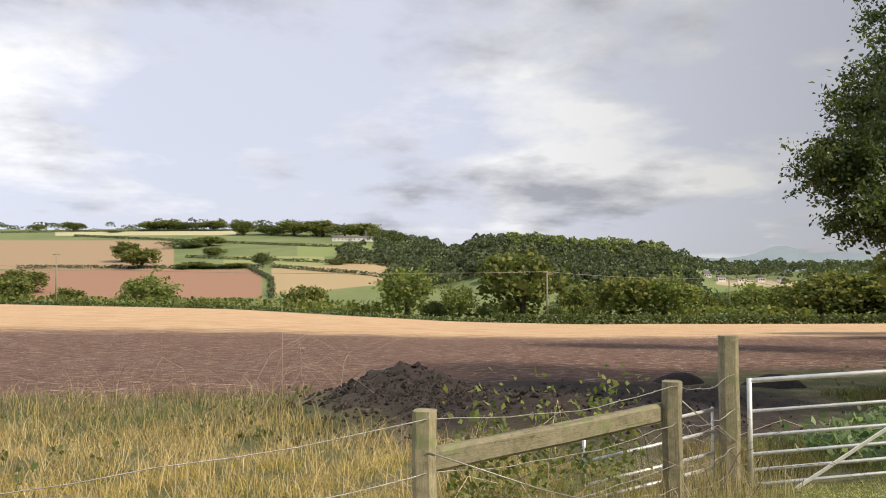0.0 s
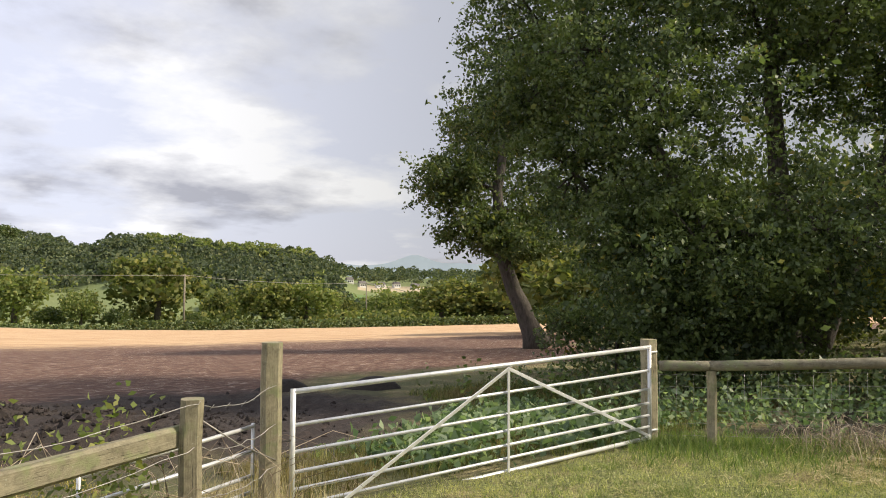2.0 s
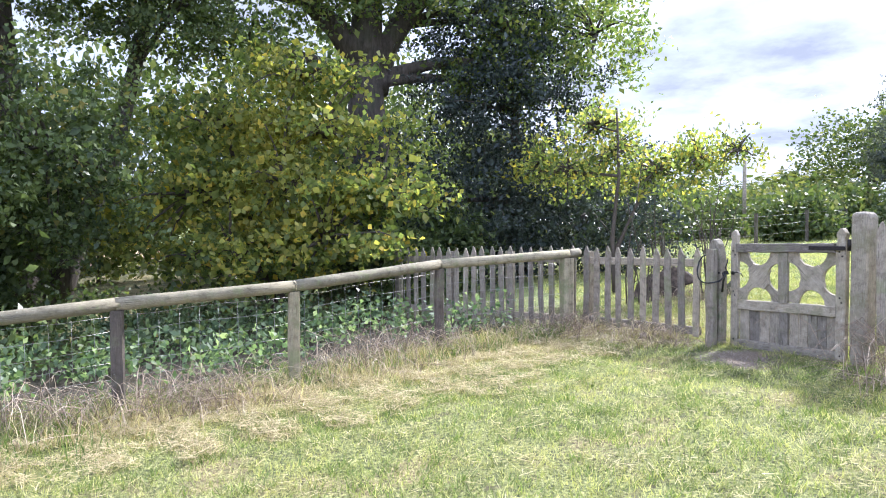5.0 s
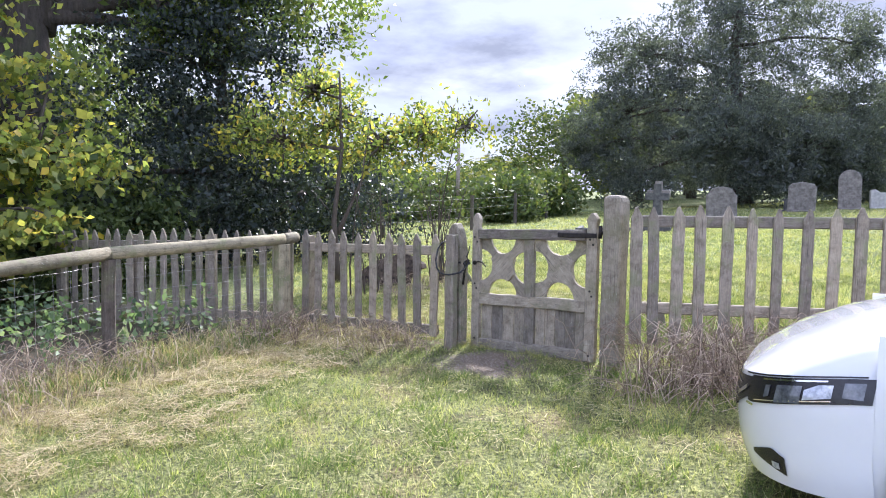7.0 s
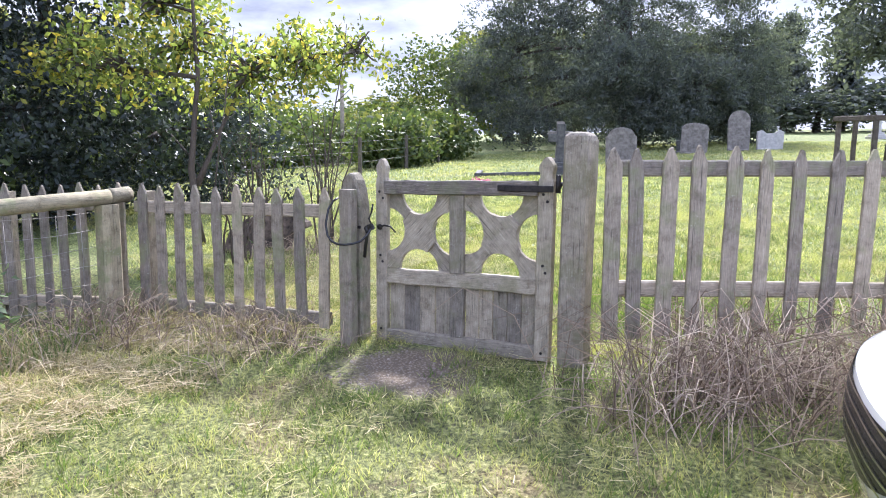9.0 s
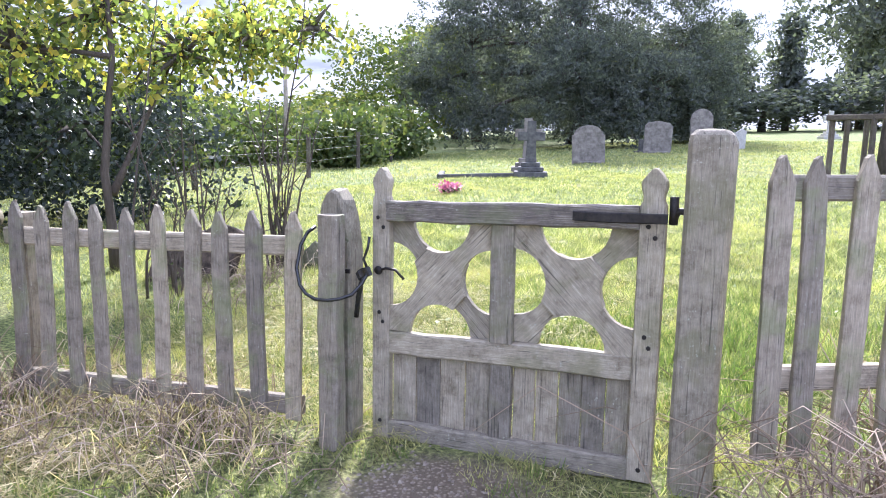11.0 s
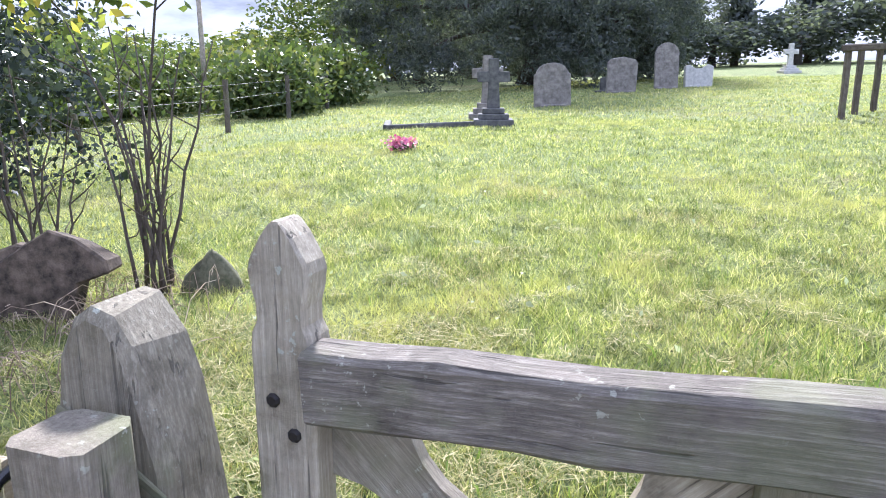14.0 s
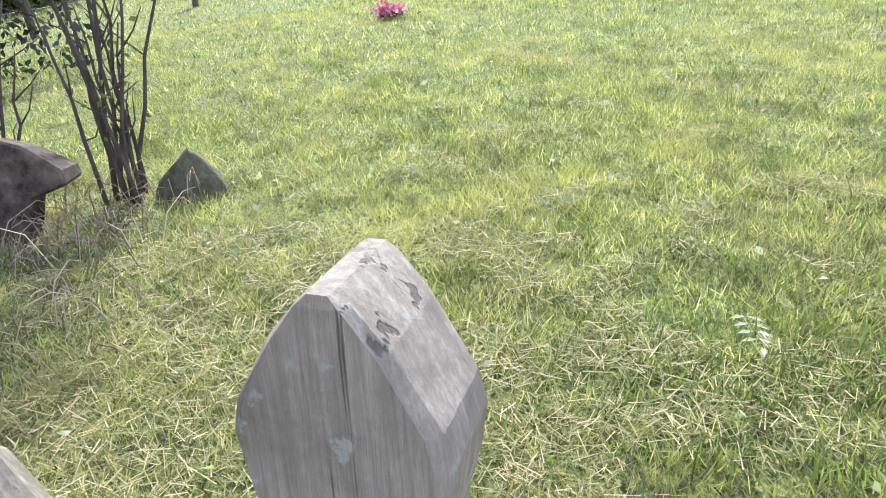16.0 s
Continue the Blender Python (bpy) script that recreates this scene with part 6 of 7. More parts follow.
def sapling(x, y, stems, seed, label, leaves=30):
    r = np.random.RandomState(seed)
    t = thing("sapling", G(x, y), label, "sapling", "bare saplings")
    tips = []
    for k in range(stems):
        a, h = r.uniform(0, 6.28), r.uniform(0.7, 1.7) if k else 2.4
        dx, dy = math.cos(a) * h * r.uniform(0.08, 0.3), math.sin(a) * h * r.uniform(0.08, 0.3)
        bx, by = r.normal() * 0.09, r.normal() * 0.09
        pts = [(x + bx + dx * t2 ** 1.4 + r.normal() * 0.012, y + by + dy * t2 ** 1.4 + r.normal() * 0.012, ground_at(x, y) - 0.03 + h * t2) for t2 in np.linspace(0, 1, 7)]
        s = tube("stem", pts, [0.014 - 0.0017 * i for i in range(7)], TWIG, t, 6)
        for i in (2, 3, 4, 5):
            q = np.array(pts[i])
            e = q + np.array([r.normal() * 0.12, r.normal() * 0.12, r.uniform(0.08, 0.28)])
            tube("twig", [tuple(q), tuple((q + e) / 2 + r.normal(size=3) * 0.015), tuple(e)], [0.005, 0.004, 0.002], TWIG, s, 5)
            tips += [e, q]
    c = np.array(tips)[r.randint(len(tips), size=leaves * 3)] + r.normal(size=(leaves * 3, 3)) * 0.035
    part("leaves", array_mesh("leaves", leaf_quads(c, 0.035, r, 0.6), 4, LEAF_OAK), t)


sapling(14.2, -4.3, 13, 3, "clump of nearly bare sapling stems by the stump")
sapling(15.0, -3.9, 8, 4, "clump of nearly bare sapling stems")
sapling(13.9, -3.2, 6, 6, "thin bare sapling stems behind the picket fence")

# fallen compound leaf and single leaves on the grass
LEAF_PALE = leaf("pale_underside", ((0.0, (0.36, 0.40, 0.28)), (1.0, (0.50, 0.52, 0.40))), 0.3, 0.6)
spray = thing("fallen_ash_leaf", G(11.29, -4.96), "pale fallen ash leaf with paired leaflets", "leaf")
o = Vector((11.29, -4.96, ground_at(11.29, -4.96) + 0.055))
tube("stalk", [o + GD * -0.02 + GN * -0.10, o, o + GD * 0.02 + GN * 0.10], 0.0015, TWIG, spray, 4)
for k in range(9):
    t = -0.09 + 0.045 * (k // 2)
    side = (1 if k % 2 else -1) if k < 8 else 0
    c = o + GN * t + GD * (0.2 * t)
    d = (GD * side * 0.9 + GN * 0.5).normalized() if side else GN
    w = d.cross(Vector((0, 0, 1))).normalized()
    part("leaflet", mesh_of("leaflet", [c, c + d * 0.028 + w * 0.010 + Vector((0, 0, 0.004)), c + d * 0.058, c + d * 0.028 - w * 0.010 + Vector((0, 0, 0.004))], [(0, 1, 2, 3)], LEAF_PALE), spray)
rl = np.random.RandomState(66)
pl = scatter(10.0, 15.0, -8.0, -3.4, 90, rl, yard_keep)
c = np.stack([pl[:, 0], pl[:, 1], surface(pl[:, 0], pl[:, 1]) + 0.045], 1)
tagged(new("fallen_leaves", array_mesh("fallen_leaves", leaf_quads(c, 0.05, rl, 0.55), 4, LEAF_PALE)), "scattered pale fallen leaves on the grass", "leaves", kind="stuff")

# fence posts and wires at the churchyard's far side
yard_fence = thing("boundary_fence", G(22.5, -9.2), "leaning posts with wire along the churchyard's far side", "fence")
posts = [(21.8, -6.3), (22.6, -9.1), (24.6, -11.6), (26.6, -14.0)]
for k, (x, y) in enumerate(posts):
    board("post", top_of(x, y, -0.1), (x - (0.12 if k == 0 else 0.0), y + (0.12 if k == 0 else 0.0), ground_at(x, y) + 0.95), 0.09, 0.09, WOOD_DARK, yard_fence, face=(0.7, -0.7, 0), ch=0.02)
for z in (0.35, 0.6, 0.85):
    tube("wire", [top_of(x, y, z) for x, y in [(20.5, -3.0)] + posts], 0.004, WIRE, yard_fence, 4)


def bush(name, x, y, lobes, size, per, spread, mat, label, seed, cat="bush"):
    return tree(name, G(x, y), [([(0, 0, 0), (0.02, 0.03, 0.6), (0, 0, 1.2)], 0.05, 0.02)], lobes, size, per, spread, mat, label, cat, seed, 20, TWIG, dense=16)


for k, (x, y, s, hgt, mt) in enumerate(((27.5, -6.5, 2.4, 1.3, LEAF_OAK), (30.5, -10.0, 2.4, 1.15, LEAF_OAK), (30.5, -14.5, 2.2, 0.9, LEAF_OAK), (24.5, -2.5, 2.6, 1.8, LEAF_OAK), (26.2, -12.2, 0.9, 0.8, LEAF_OAK), (28.5, -15.2, 1.1, 1.0, LEAF_OAK), (35.0, -16.0, 3.0, 1.35, LEAF_FAR), (38.0, -10.0, 3.4, 1.7, LEAF_OAK), (24.0, 3.5, 3.0, 3.2, LEAF_FAR), (26.0, 9.5, 2.6, 2.4, LEAF_FAR))):
    bush("hedge_bush", x, y, [(0, 0, hgt * 0.55, s, s, hgt * 0.6, 70), (s * 0.3, -s * 0.5, hgt * 0.95, s * 0.7, s * 0.7, hgt * 0.5, 45), (-s * 0.3, s * 0.6, hgt * 0.7, s * 0.7, s * 0.8, hgt * 0.5, 45)], 0.15, 40, 0.36, mt, "overgrown hedge bush at the churchyard boundary", 200 + k)
pole = thing("telegraph_pole", G(29.5, -12.0), "thin grey telegraph pole behind the hedge", "pole")
tube("shaft", [top_of(29.5, -12.0, -0.2), top_of(29.5, -12.0, 3.0)], [0.08, 0.065], WOOD_PICKET, pole, 10)
for x, y in ((37.0, -50.0), (41.0, -53.0), (34.0, -52.0), (45.0, -50.0), (30, -54)):
    tree("cypress_tree", G(x, y), [([(0, 0, 0), (0, 0, 3.0), (0, 0, 6.0)], 0.2, 0.04)], [(0, 0, 2.2, 1.6, 1.6, 2.2, 70), (0, 0, 4.6, 1.3, 1.3, 2.2, 60), (0, 0, 6.8, 0.8, 0.8, 1.6, 30)], 0.3, 22, 0.4, LEAF_YEW, "dark upright cypress at the top of the churchyard", seed=int(x), twigs=10)


# ---- far country ----
def far_tree_meshes(seed, w, h, size, n, mat):
    rng = np.random.RandomState(seed)
    lobes = [(0, 0, h * 0.58, w * 0.5, w * 0.5, h * 0.40, n // 2)]
    for _ in range(5):
        a = rng.uniform(0, 6.28)
        lobes.append((math.cos(a) * w * 0.27, math.sin(a) * w * 0.27, h * rng.uniform(0.35, 0.78), w * 0.26, w * 0.26, h * 0.2, n // 10))
    c = clump_points(lobes, rng)
    p = np.repeat(c, 14, 0) + rng.normal(size=(len(c) * 14, 3)) * w * 0.05
    crown = array_mesh("crown", leaf_quads(p, size, rng, 0.75), 4, mat)
    v, f = tube_data([(0, 0, -0.3), (0.05, 0, h * 0.25), (0, 0.1, h * 0.6)], [w * 0.045, w * 0.035, w * 0.015], 8, 0.1, seed)
    return crown, mesh_of("trunk", v, f, BARK, True)


KINDS = {"oak": [far_tree_meshes(301 + k, 10, 9.5, 0.72, 200, LEAF_FAR) for k in range(3)], "lime": [far_tree_meshes(311 + k, 10, 10, 0.66, 180, LEAF_LIME) for k in range(2)], "yew": [far_tree_meshes(331 + k, 10, 9.5, 0.55, 170, LEAF_YEW) for k in range(2)], "near": [far_tree_meshes(341 + k, 10, 9.5, 0.27, 330, LEAF_OAK) for k in range(3)], "thorn": [far_tree_meshes(321, 10, 7, 0.66, 160, LEAF_OAK)]}


def far_tree(px, Y, w, h, kind, k, label, dz=0.0):
    """px: bearing; w and h: metres."""
    base = spot(px, Y, dz)
    t = thing("tree", base, label, "tree", "far hedgerow trees")
    crown, trunk = KINDS[kind][k % len(KINDS[kind])]
    m = Matrix.Translation(base) @ pose(0, 0, 0, 0, 0, k * 77) @ Matrix.Diagonal((w / 10, w / 10, h / 10, 1))
    part("crown", crown, t, m)
    part("trunk", trunk, t, m)


def bearing(x):
    return (x - 784) / 1300


# trees just beyond the field: picture bearing, distance, width, height
for k, (x, Y, w, h, kind) in enumerate((
    (20, 150, 9, 8, "oak"), (125, 160, 7, 6.5, "oak"), (262, 150, 11, 8.5, "lime"), (190, 150, 5, 2.5, "thorn"), (370, 150, 7, 3.5, "oak"), (450, 155, 8, 3, "thorn"), (540, 150, 9, 7, "oak"), (585, 140, 5, 3, "thorn"), (615, 140, 4, 3, "thorn"),
    (720, 125, 9.5, 8.6, "lime"), (812, 120, 5.5, 6, "lime"), (770, 122, 5, 4, "thorn"), (868, 118, 4, 4, "thorn"), (925, 122, 14, 12.2, "oak"), (1025, 160, 9, 9, "oak"), (1100, 125, 10, 8.6, "oak"), (1175, 125, 10, 8.6, "lime"), (1245, 150, 8, 7, "oak"), (1335, 150, 11, 8.6, "lime"), (1400, 140, 8, 7, "oak"), (1450, 110, 12, 8, "oak"), (1520, 110, 12, 8, "oak"), (1600, 105, 12, 8, "oak"), (1680, 105, 12, 9, "oak"), (1760, 100, 12, 9, "thorn"), (985, 118, 4, 3, "thorn"), (650, 135, 6, 2.5, "thorn"),
    (-60, 150, 10, 9, "oak"), (-130, 150, 10, 8, "oak"))):
    far_tree(bearing(x), Y, w, h, kind, k, "broad hedgerow tree beyond the field" if h > 5 else "low hedgerow bush beyond the field", -0.3)
# trees on the hillside fields
for k, (x, Y, w, h) in enumerate(((250, 545, 30, 17), (225, 590, 22, 18), (465, 560, 17, 15), (130, 1000, 30, 14), (380, 640, 18, 9), (325, 720, 40, 12), (370, 740, 30, 12), (340, 545, 26, 6), (380, 545, 26, 5), (420, 545, 22, 5), (430, 900, 30, 20), (480, 900, 45, 19), (520, 880, 40, 20), (570, 860, 42, 22), (610, 850, 36, 22), (640, 830, 40, 20), (300, 1000, 40, 16), (340, 1000, 40, 17), (380, 1000, 40, 15), (275, 1000, 40, 14), (200, 960, 20, 6), (65, 1000, 14, 10), (595, 560, 14, 6), (690, 800, 30, 22), (660, 800, 12, 16), (35, 420, 28, 15), (-20, 430, 30, 15))):
    far_tree(bearing(x), Y, w, h, ("oak", "oak", "thorn")[k % 3], k, "tree on the far hillside among the fields", -1.0)

# trees standing behind the churchyard and the copse
for k, (x, y, w, h, kind) in enumerate(((31, -4, 6, 3.0, "near"), (35, -7, 7, 2.8, "near"), (39, -12, 7, 2.7, "near"), (42, -17, 7, 3.0, "near"), (25.5, 6, 8, 9, "near"), (27.5, 1.5, 7, 8.5, "near"), (24.5, 12, 7, 8, "near"), (45, -22, 8, 3.4, "oak"), (33, 1, 7, 7, "near"), (36, 7, 8, 8, "near"), (33, 13, 7, 6, "thorn"), (50, -14, 9, 4.2, "oak"), (48, -4, 9, 8, "oak"), (40, 20, 9, 8, "oak"), (36, 27, 8, 6, "oak"), (42, 34, 9, 8, "oak"), (48, -34, 9, 8, "oak"), (24, -52, 8, 5, "yew"), (29, -50, 7, 4, "yew"), (34, -49, 7, 3.2, "yew"), (40, -45, 8, 6, "yew"), (43, -40, 9, 8, "yew"), (19, -54, 9, 9, "yew"), (40, -29, 8, 7, "yew"), (42, -35, 8, 8, "yew"), (36, -21, 7, 6, "near"), (52, -44, 9, 9, "oak"), (40, -42, 8, 7, "oak"), (22, -60, 10, 9, "oak"), (10, -62, 10, 9, "lime"), (-6, -58, 10, 9, "oak"), (-20, -50, 10, 9, "oak"))):
    base = G(x, y, -0.2)
    t = thing("tree", base, "leafy tree standing behind the churchyard boundary", "tree", "boundary trees")
    crown, trunk = KINDS[kind][k % len(KINDS[kind])]
    m = Matrix.Translation(base) @ pose(0, 0, 0, 0, 0, k * 61) @ Matrix.Diagonal((w / 10, w / 10, h / 10, 1))
    part("crown", crown, t, m)
    part("trunk", trunk, t, m)

# hedges between the far fields, and along the near field's edge
rh = np.random.RandomState(77)


def hedge(name, ends, hgt, wide, per_m, size, mat, label):
    pts = []
    for (xa, Ya), (xb, Yb) in zip(ends[:-1], ends[1:]):
        a, b2 = spot(bearing(xa), Ya), spot(bearing(xb), Yb)
        n = int((b2 - a).length * per_m)
        t = rh.uniform(0, 1, n)
        x, y = a.x + (b2.x - a.x) * t, a.y + (b2.y - a.y) * t
        pts.append(np.stack([x + rh.normal(size=n) * wide, y + rh.normal(size=n) * wide, height(x, y) + rh.uniform(-0.1, 1.0, n) * hgt], 1))
    return tagged(new(name, array_mesh(name, leaf_quads(np.concatenate(pts), size, rh, 0.8), 4, mat)), label, "hedge", kind="stuff")


hedge("field_hedge", ((870, 101), (1000, 101), (1250, 100), (1500, 96), (1900, 90)), 1.25, 0.35, 110, 0.34, LEAF_OAK, "clipped hedge along the far edge of the ploughed field")
hedge("low_hedge", ((-200, 101), (0, 101), (300, 101), (600, 102), (870, 101)), 0.55, 0.4, 60, 0.3, LEAF_OAK, "low ragged hedge along the far edge of the field")
hedge("valley_scrub", ((-150, 135), (200, 140), (500, 135), (700, 128), (1000, 125), (1250, 128), (1700, 118)), 2.2, 3.0, 26, 0.8, LEAF_FAR, "scrub and bushes in the valley beyond the field")
for ends in (((30, 545), (150, 545), (330, 540), (465, 540)), ((440, 540), (480, 470), (480, 395)), ((480, 545), (700, 480)), ((130, 890), (330, 800), (640, 700)), ((330, 620), (660, 560)), ((0, 960), (250, 985), (420, 985))):
    hedge("hill_hedge", ends, 2.6, 0.9, 9, 1.3, LEAF_WOOD, "dark hedgerow between fields on the far hill")


def woodland(name, cells, label, seed, mat, per=66):
    """Far woods: many small crowns, each a cluster of leafy patches."""
    r = np.random.RandomState(seed)
    out = []
    for x0, x1, Y0, Y1, n, w, h in cells:
        for _ in range(n):
            px, Y = bearing(r.uniform(x0, x1)), r.uniform(Y0, Y1)
            b2 = spot(px, Y)
            ww, hh = w * r.uniform(0.6, 1.4), h * r.uniform(0.6, 1.45)
            d = r.normal(size=(per, 3)); d /= np.linalg.norm(d, axis=1)[:, None]
            d[:, 2] = np.abs(d[:, 2]) * 1.0 - 0.15
            out.append(np.array(b2) + d * r.uniform(0.8, 1.05, per)[:, None] * (ww * 0.5, ww * 0.5, hh * 0.5) + (0, 0, hh * 0.5))
    return tagged(new(name, array_mesh(name, leaf_quads(np.concatenate(out), 2.2, r, 0.85), 4, mat)), label, "woodland", kind="stuff")


woodland("woodland", ((690, 900, 440, 640, 170, 11, 8), (600, 720, 560, 700, 60, 10, 6), (860, 1230, 420, 600, 420, 11, 9.5), (660, 780, 600, 900, 90, 12, 9), (1000, 1250, 330, 440, 70, 9, 7)), "dark mixed woodland covering the far hill", 401, LEAF_WOOD)
# the crest takes a paler leaf colour to paint sunlight on the same woods
woodland("woodland", ((900, 1180, 560, 640, 160, 11, 10),), "treetops on the wooded hill, sunlight put into their paler green", 402, LEAF_LIME)
woodland("woodland", ((1200, 1700, 620, 900, 260, 13, 11), (1250, 1500, 330, 420, 30, 11, 8)), "woods across the valley", 403, LEAF_WOOD)
woodland("woodland", ((-300, 250, 1050, 1150, 60, 20, 10), (250, 640, 1000, 1100, 60, 20, 12)), "line of trees along the hilltop", 404, LEAF_WOOD)

# far hills, their blue standing in for distance haze
bm = bmesh.new()
prev = None
for k, t in enumerate(np.linspace(-0.1, 1.1, 90)):
    x, y = 3900 * AHEAD[0] + t * 3900 * SIDE[0], 3900 * AHEAD[1] + t * 3900 * SIDE[1]
    top = 92 + 62 * math.exp(-((t - 0.455) / 0.035) ** 2) + 30 * math.exp(-((t - 0.60) / 0.10) ** 2) + 5 * math.sin(t * 41) + 3 * math.sin(t * 97)
    row = [bm.verts.new((x, y, -60)), bm.verts.new((x, y, top)), bm.verts.new((x + 300 * AHEAD[0], y + 300 * AHEAD[1], -60))]
    if prev:
        bm.faces.new((prev[0], row[0], row[1], prev[1]))
        bm.faces.new((prev[1], row[1], row[2], prev[2]))
    prev = row
me = bpy.data.meshes.new("backdrop")
bm.to_mesh(me); bm.free()
me.materials.append(HAZE_BLUE)
tagged(new("backdrop", me), "mountain ridge on the horizon, haze put into its pale blue", "hills", kind="structure")


def house(px, Y, w, d, h, label):
    b2 = spot(px, Y)
    t = thing("house", b2, label, "house", "far white houses")
    m = Matrix.Translation(b2) @ pose(0, 0, 0, 0, 0, -15)
    v = [(sx * w / 2, sy * d / 2, z) for z in (-1, h) for sx, sy in ((-1, -1), (1, -1), (1, 1), (-1, 1))]
    part("wall", mesh_of("wall", v, [(0, 1, 5, 4), (1, 2, 6, 5), (2, 3, 7, 6), (3, 0, 4, 7), (4, 5, 6, 7)], WALLS), t, m)
    v = [(-w * 0.53, -d * 0.56, h), (w * 0.53, -d * 0.56, h), (w * 0.53, d * 0.56, h), (-w * 0.53, d * 0.56, h), (-w * 0.5, 0, h + d * 0.38), (w * 0.5, 0, h + d * 0.38)]
    part("roof", mesh_of("roof", v, [(0, 1, 5, 4), (2, 3, 4, 5), (1, 2, 5), (3, 0, 4), (3, 2, 1, 0)], SLATE), t, m)
    for k in range(3):
        x = (-0.3 + 0.3 * k) * w
        part("window", mesh_of("window", [(x - 0.6, -d / 2 - 0.05, h * 0.35), (x + 0.6, -d / 2 - 0.05, h * 0.35), (x + 0.6, -d / 2 - 0.05, h * 0.75), (x - 0.6, -d / 2 - 0.05, h * 0.75)], [(0, 1, 2, 3)], GLASS), t, m)


for x, Y, w in ((600, 790, 14), (618, 790, 10), (636, 788, 16), (655, 785, 9), (1275, 600, 6), (1312, 612, 8), (1345, 620, 6), (1250, 620, 6), (1385, 600, 7)):
    house(bearing(x), Y, w, 6, 3.2, "small white house among trees on the far hill")

# power line
poles = []
for x, Y, hgt in ((968, 104, 7.3), (1290, 132, 7.6), (1480, 170, 8.0), (100, 118, 8.2), (-420, 110, 8.0)):
    b2 = spot(bearing(x), Y)
    t = thing("utility_pole", b2, "wooden utility pole carrying a power line", "pole", "utility poles")
    tube("shaft", [b2 - Vector((0, 0, 0.3)), b2 + Vector((0, 0, hgt))], [0.15, 0.11], WOOD_PICKET, t, 8)
    tube("crossarm", [b2 + Vector((-0.6 * SIDE[0], -0.6 * SIDE[1], hgt - 0.25)), b2 + Vector((0.6 * SIDE[0], 0.6 * SIDE[1], hgt - 0.25))], 0.06, WOOD_PICKET, t, 6)
    poles.append((x, b2 + Vector((0, 0, hgt - 0.15))))
poles.sort(key=lambda q: q[0])
cables = thing("power_line", poles[0][1], "thin sagging power cables between poles", "cable")
poles = [q for q in poles if q[0] != 100]
for o in (-0.35, 0.35):
    for (xa, a), (xb, b2) in zip(poles[:-1], poles[1:]):
        tube("cable", [a.lerp(b2, t) - Vector((0, 0, (a - b2).length * 0.012 * 4 * t * (1 - t))) + Vector((AHEAD[0] * o, AHEAD[1] * o, 0)) for t in np.linspace(0, 1, 14)], 0.03, WIRE, cables, 4)


# ---- parked car ----
CAR = Matrix((Vector((0.81, 0.586, 0)), Vector((-0.586, 0.81, 0)), Vector((0, 0, 1)))).transposed().to_4x4() @ Matrix.Scale(0.90, 4)
CAR.translation = (7.67, -3.09, 0.045)


def plan(a):
    """Half plan of the nose: a from 0 (middle of the front) to 90 (flank)."""
    c, s = max(math.cos(radians(a)), 0.0), math.sin(radians(a))
    return -0.62 + 0.62 * c ** 0.72, 0.88 * s ** 0.66


def skin(a, z, out=0.0):
    """A point of the front skin at plan angle a and height z."""
    x, y = plan(a)
    back = 0.05 * ((z - 0.45) / 0.25) ** 2 if z > 0.45 else 0.07 * ((0.45 - z) / 0.25) ** 2
    k = 1 - 0.035 * max(0.0, (z - 0.55) / 0.2) ** 2 - 0.04 * max(0.0, (0.35 - z) / 0.2) ** 2
    e = 1 + out / 0.8
    return (-0.62 + (x + 0.62) * e - back * (1 - a / 140), y * k * e, z)


def lip(a):
    """Height of the bonnet's edge."""
    return 0.612 + 0.148 * (a / 90.0) ** 1.1


def car_patch(name, a0, a1, lo, hi, mat, parent, out, na=14, nz=5, mirror=True, label=""):
    for sgn in ((1, -1) if mirror else (1,)):
        v, f = [], []
        for i in range(na + 1):
            a = a0 + (a1 - a0) * i / na
            for j in range(nz + 1):
                x, y, z = skin(a, lo(a) + (hi(a) - lo(a)) * j / nz, out)
                v.append((x, y * sgn, z))
        for i in range(na):
            for j in range(nz):
                q = (i * (nz + 1) + j, (i + 1) * (nz + 1) + j, (i + 1) * (nz + 1) + j + 1, i * (nz + 1) + j + 1)
                f.append(q if sgn > 0 else q[::-1])
        part(name, mesh_of(name, v, f, mat, True), parent, CAR, label)


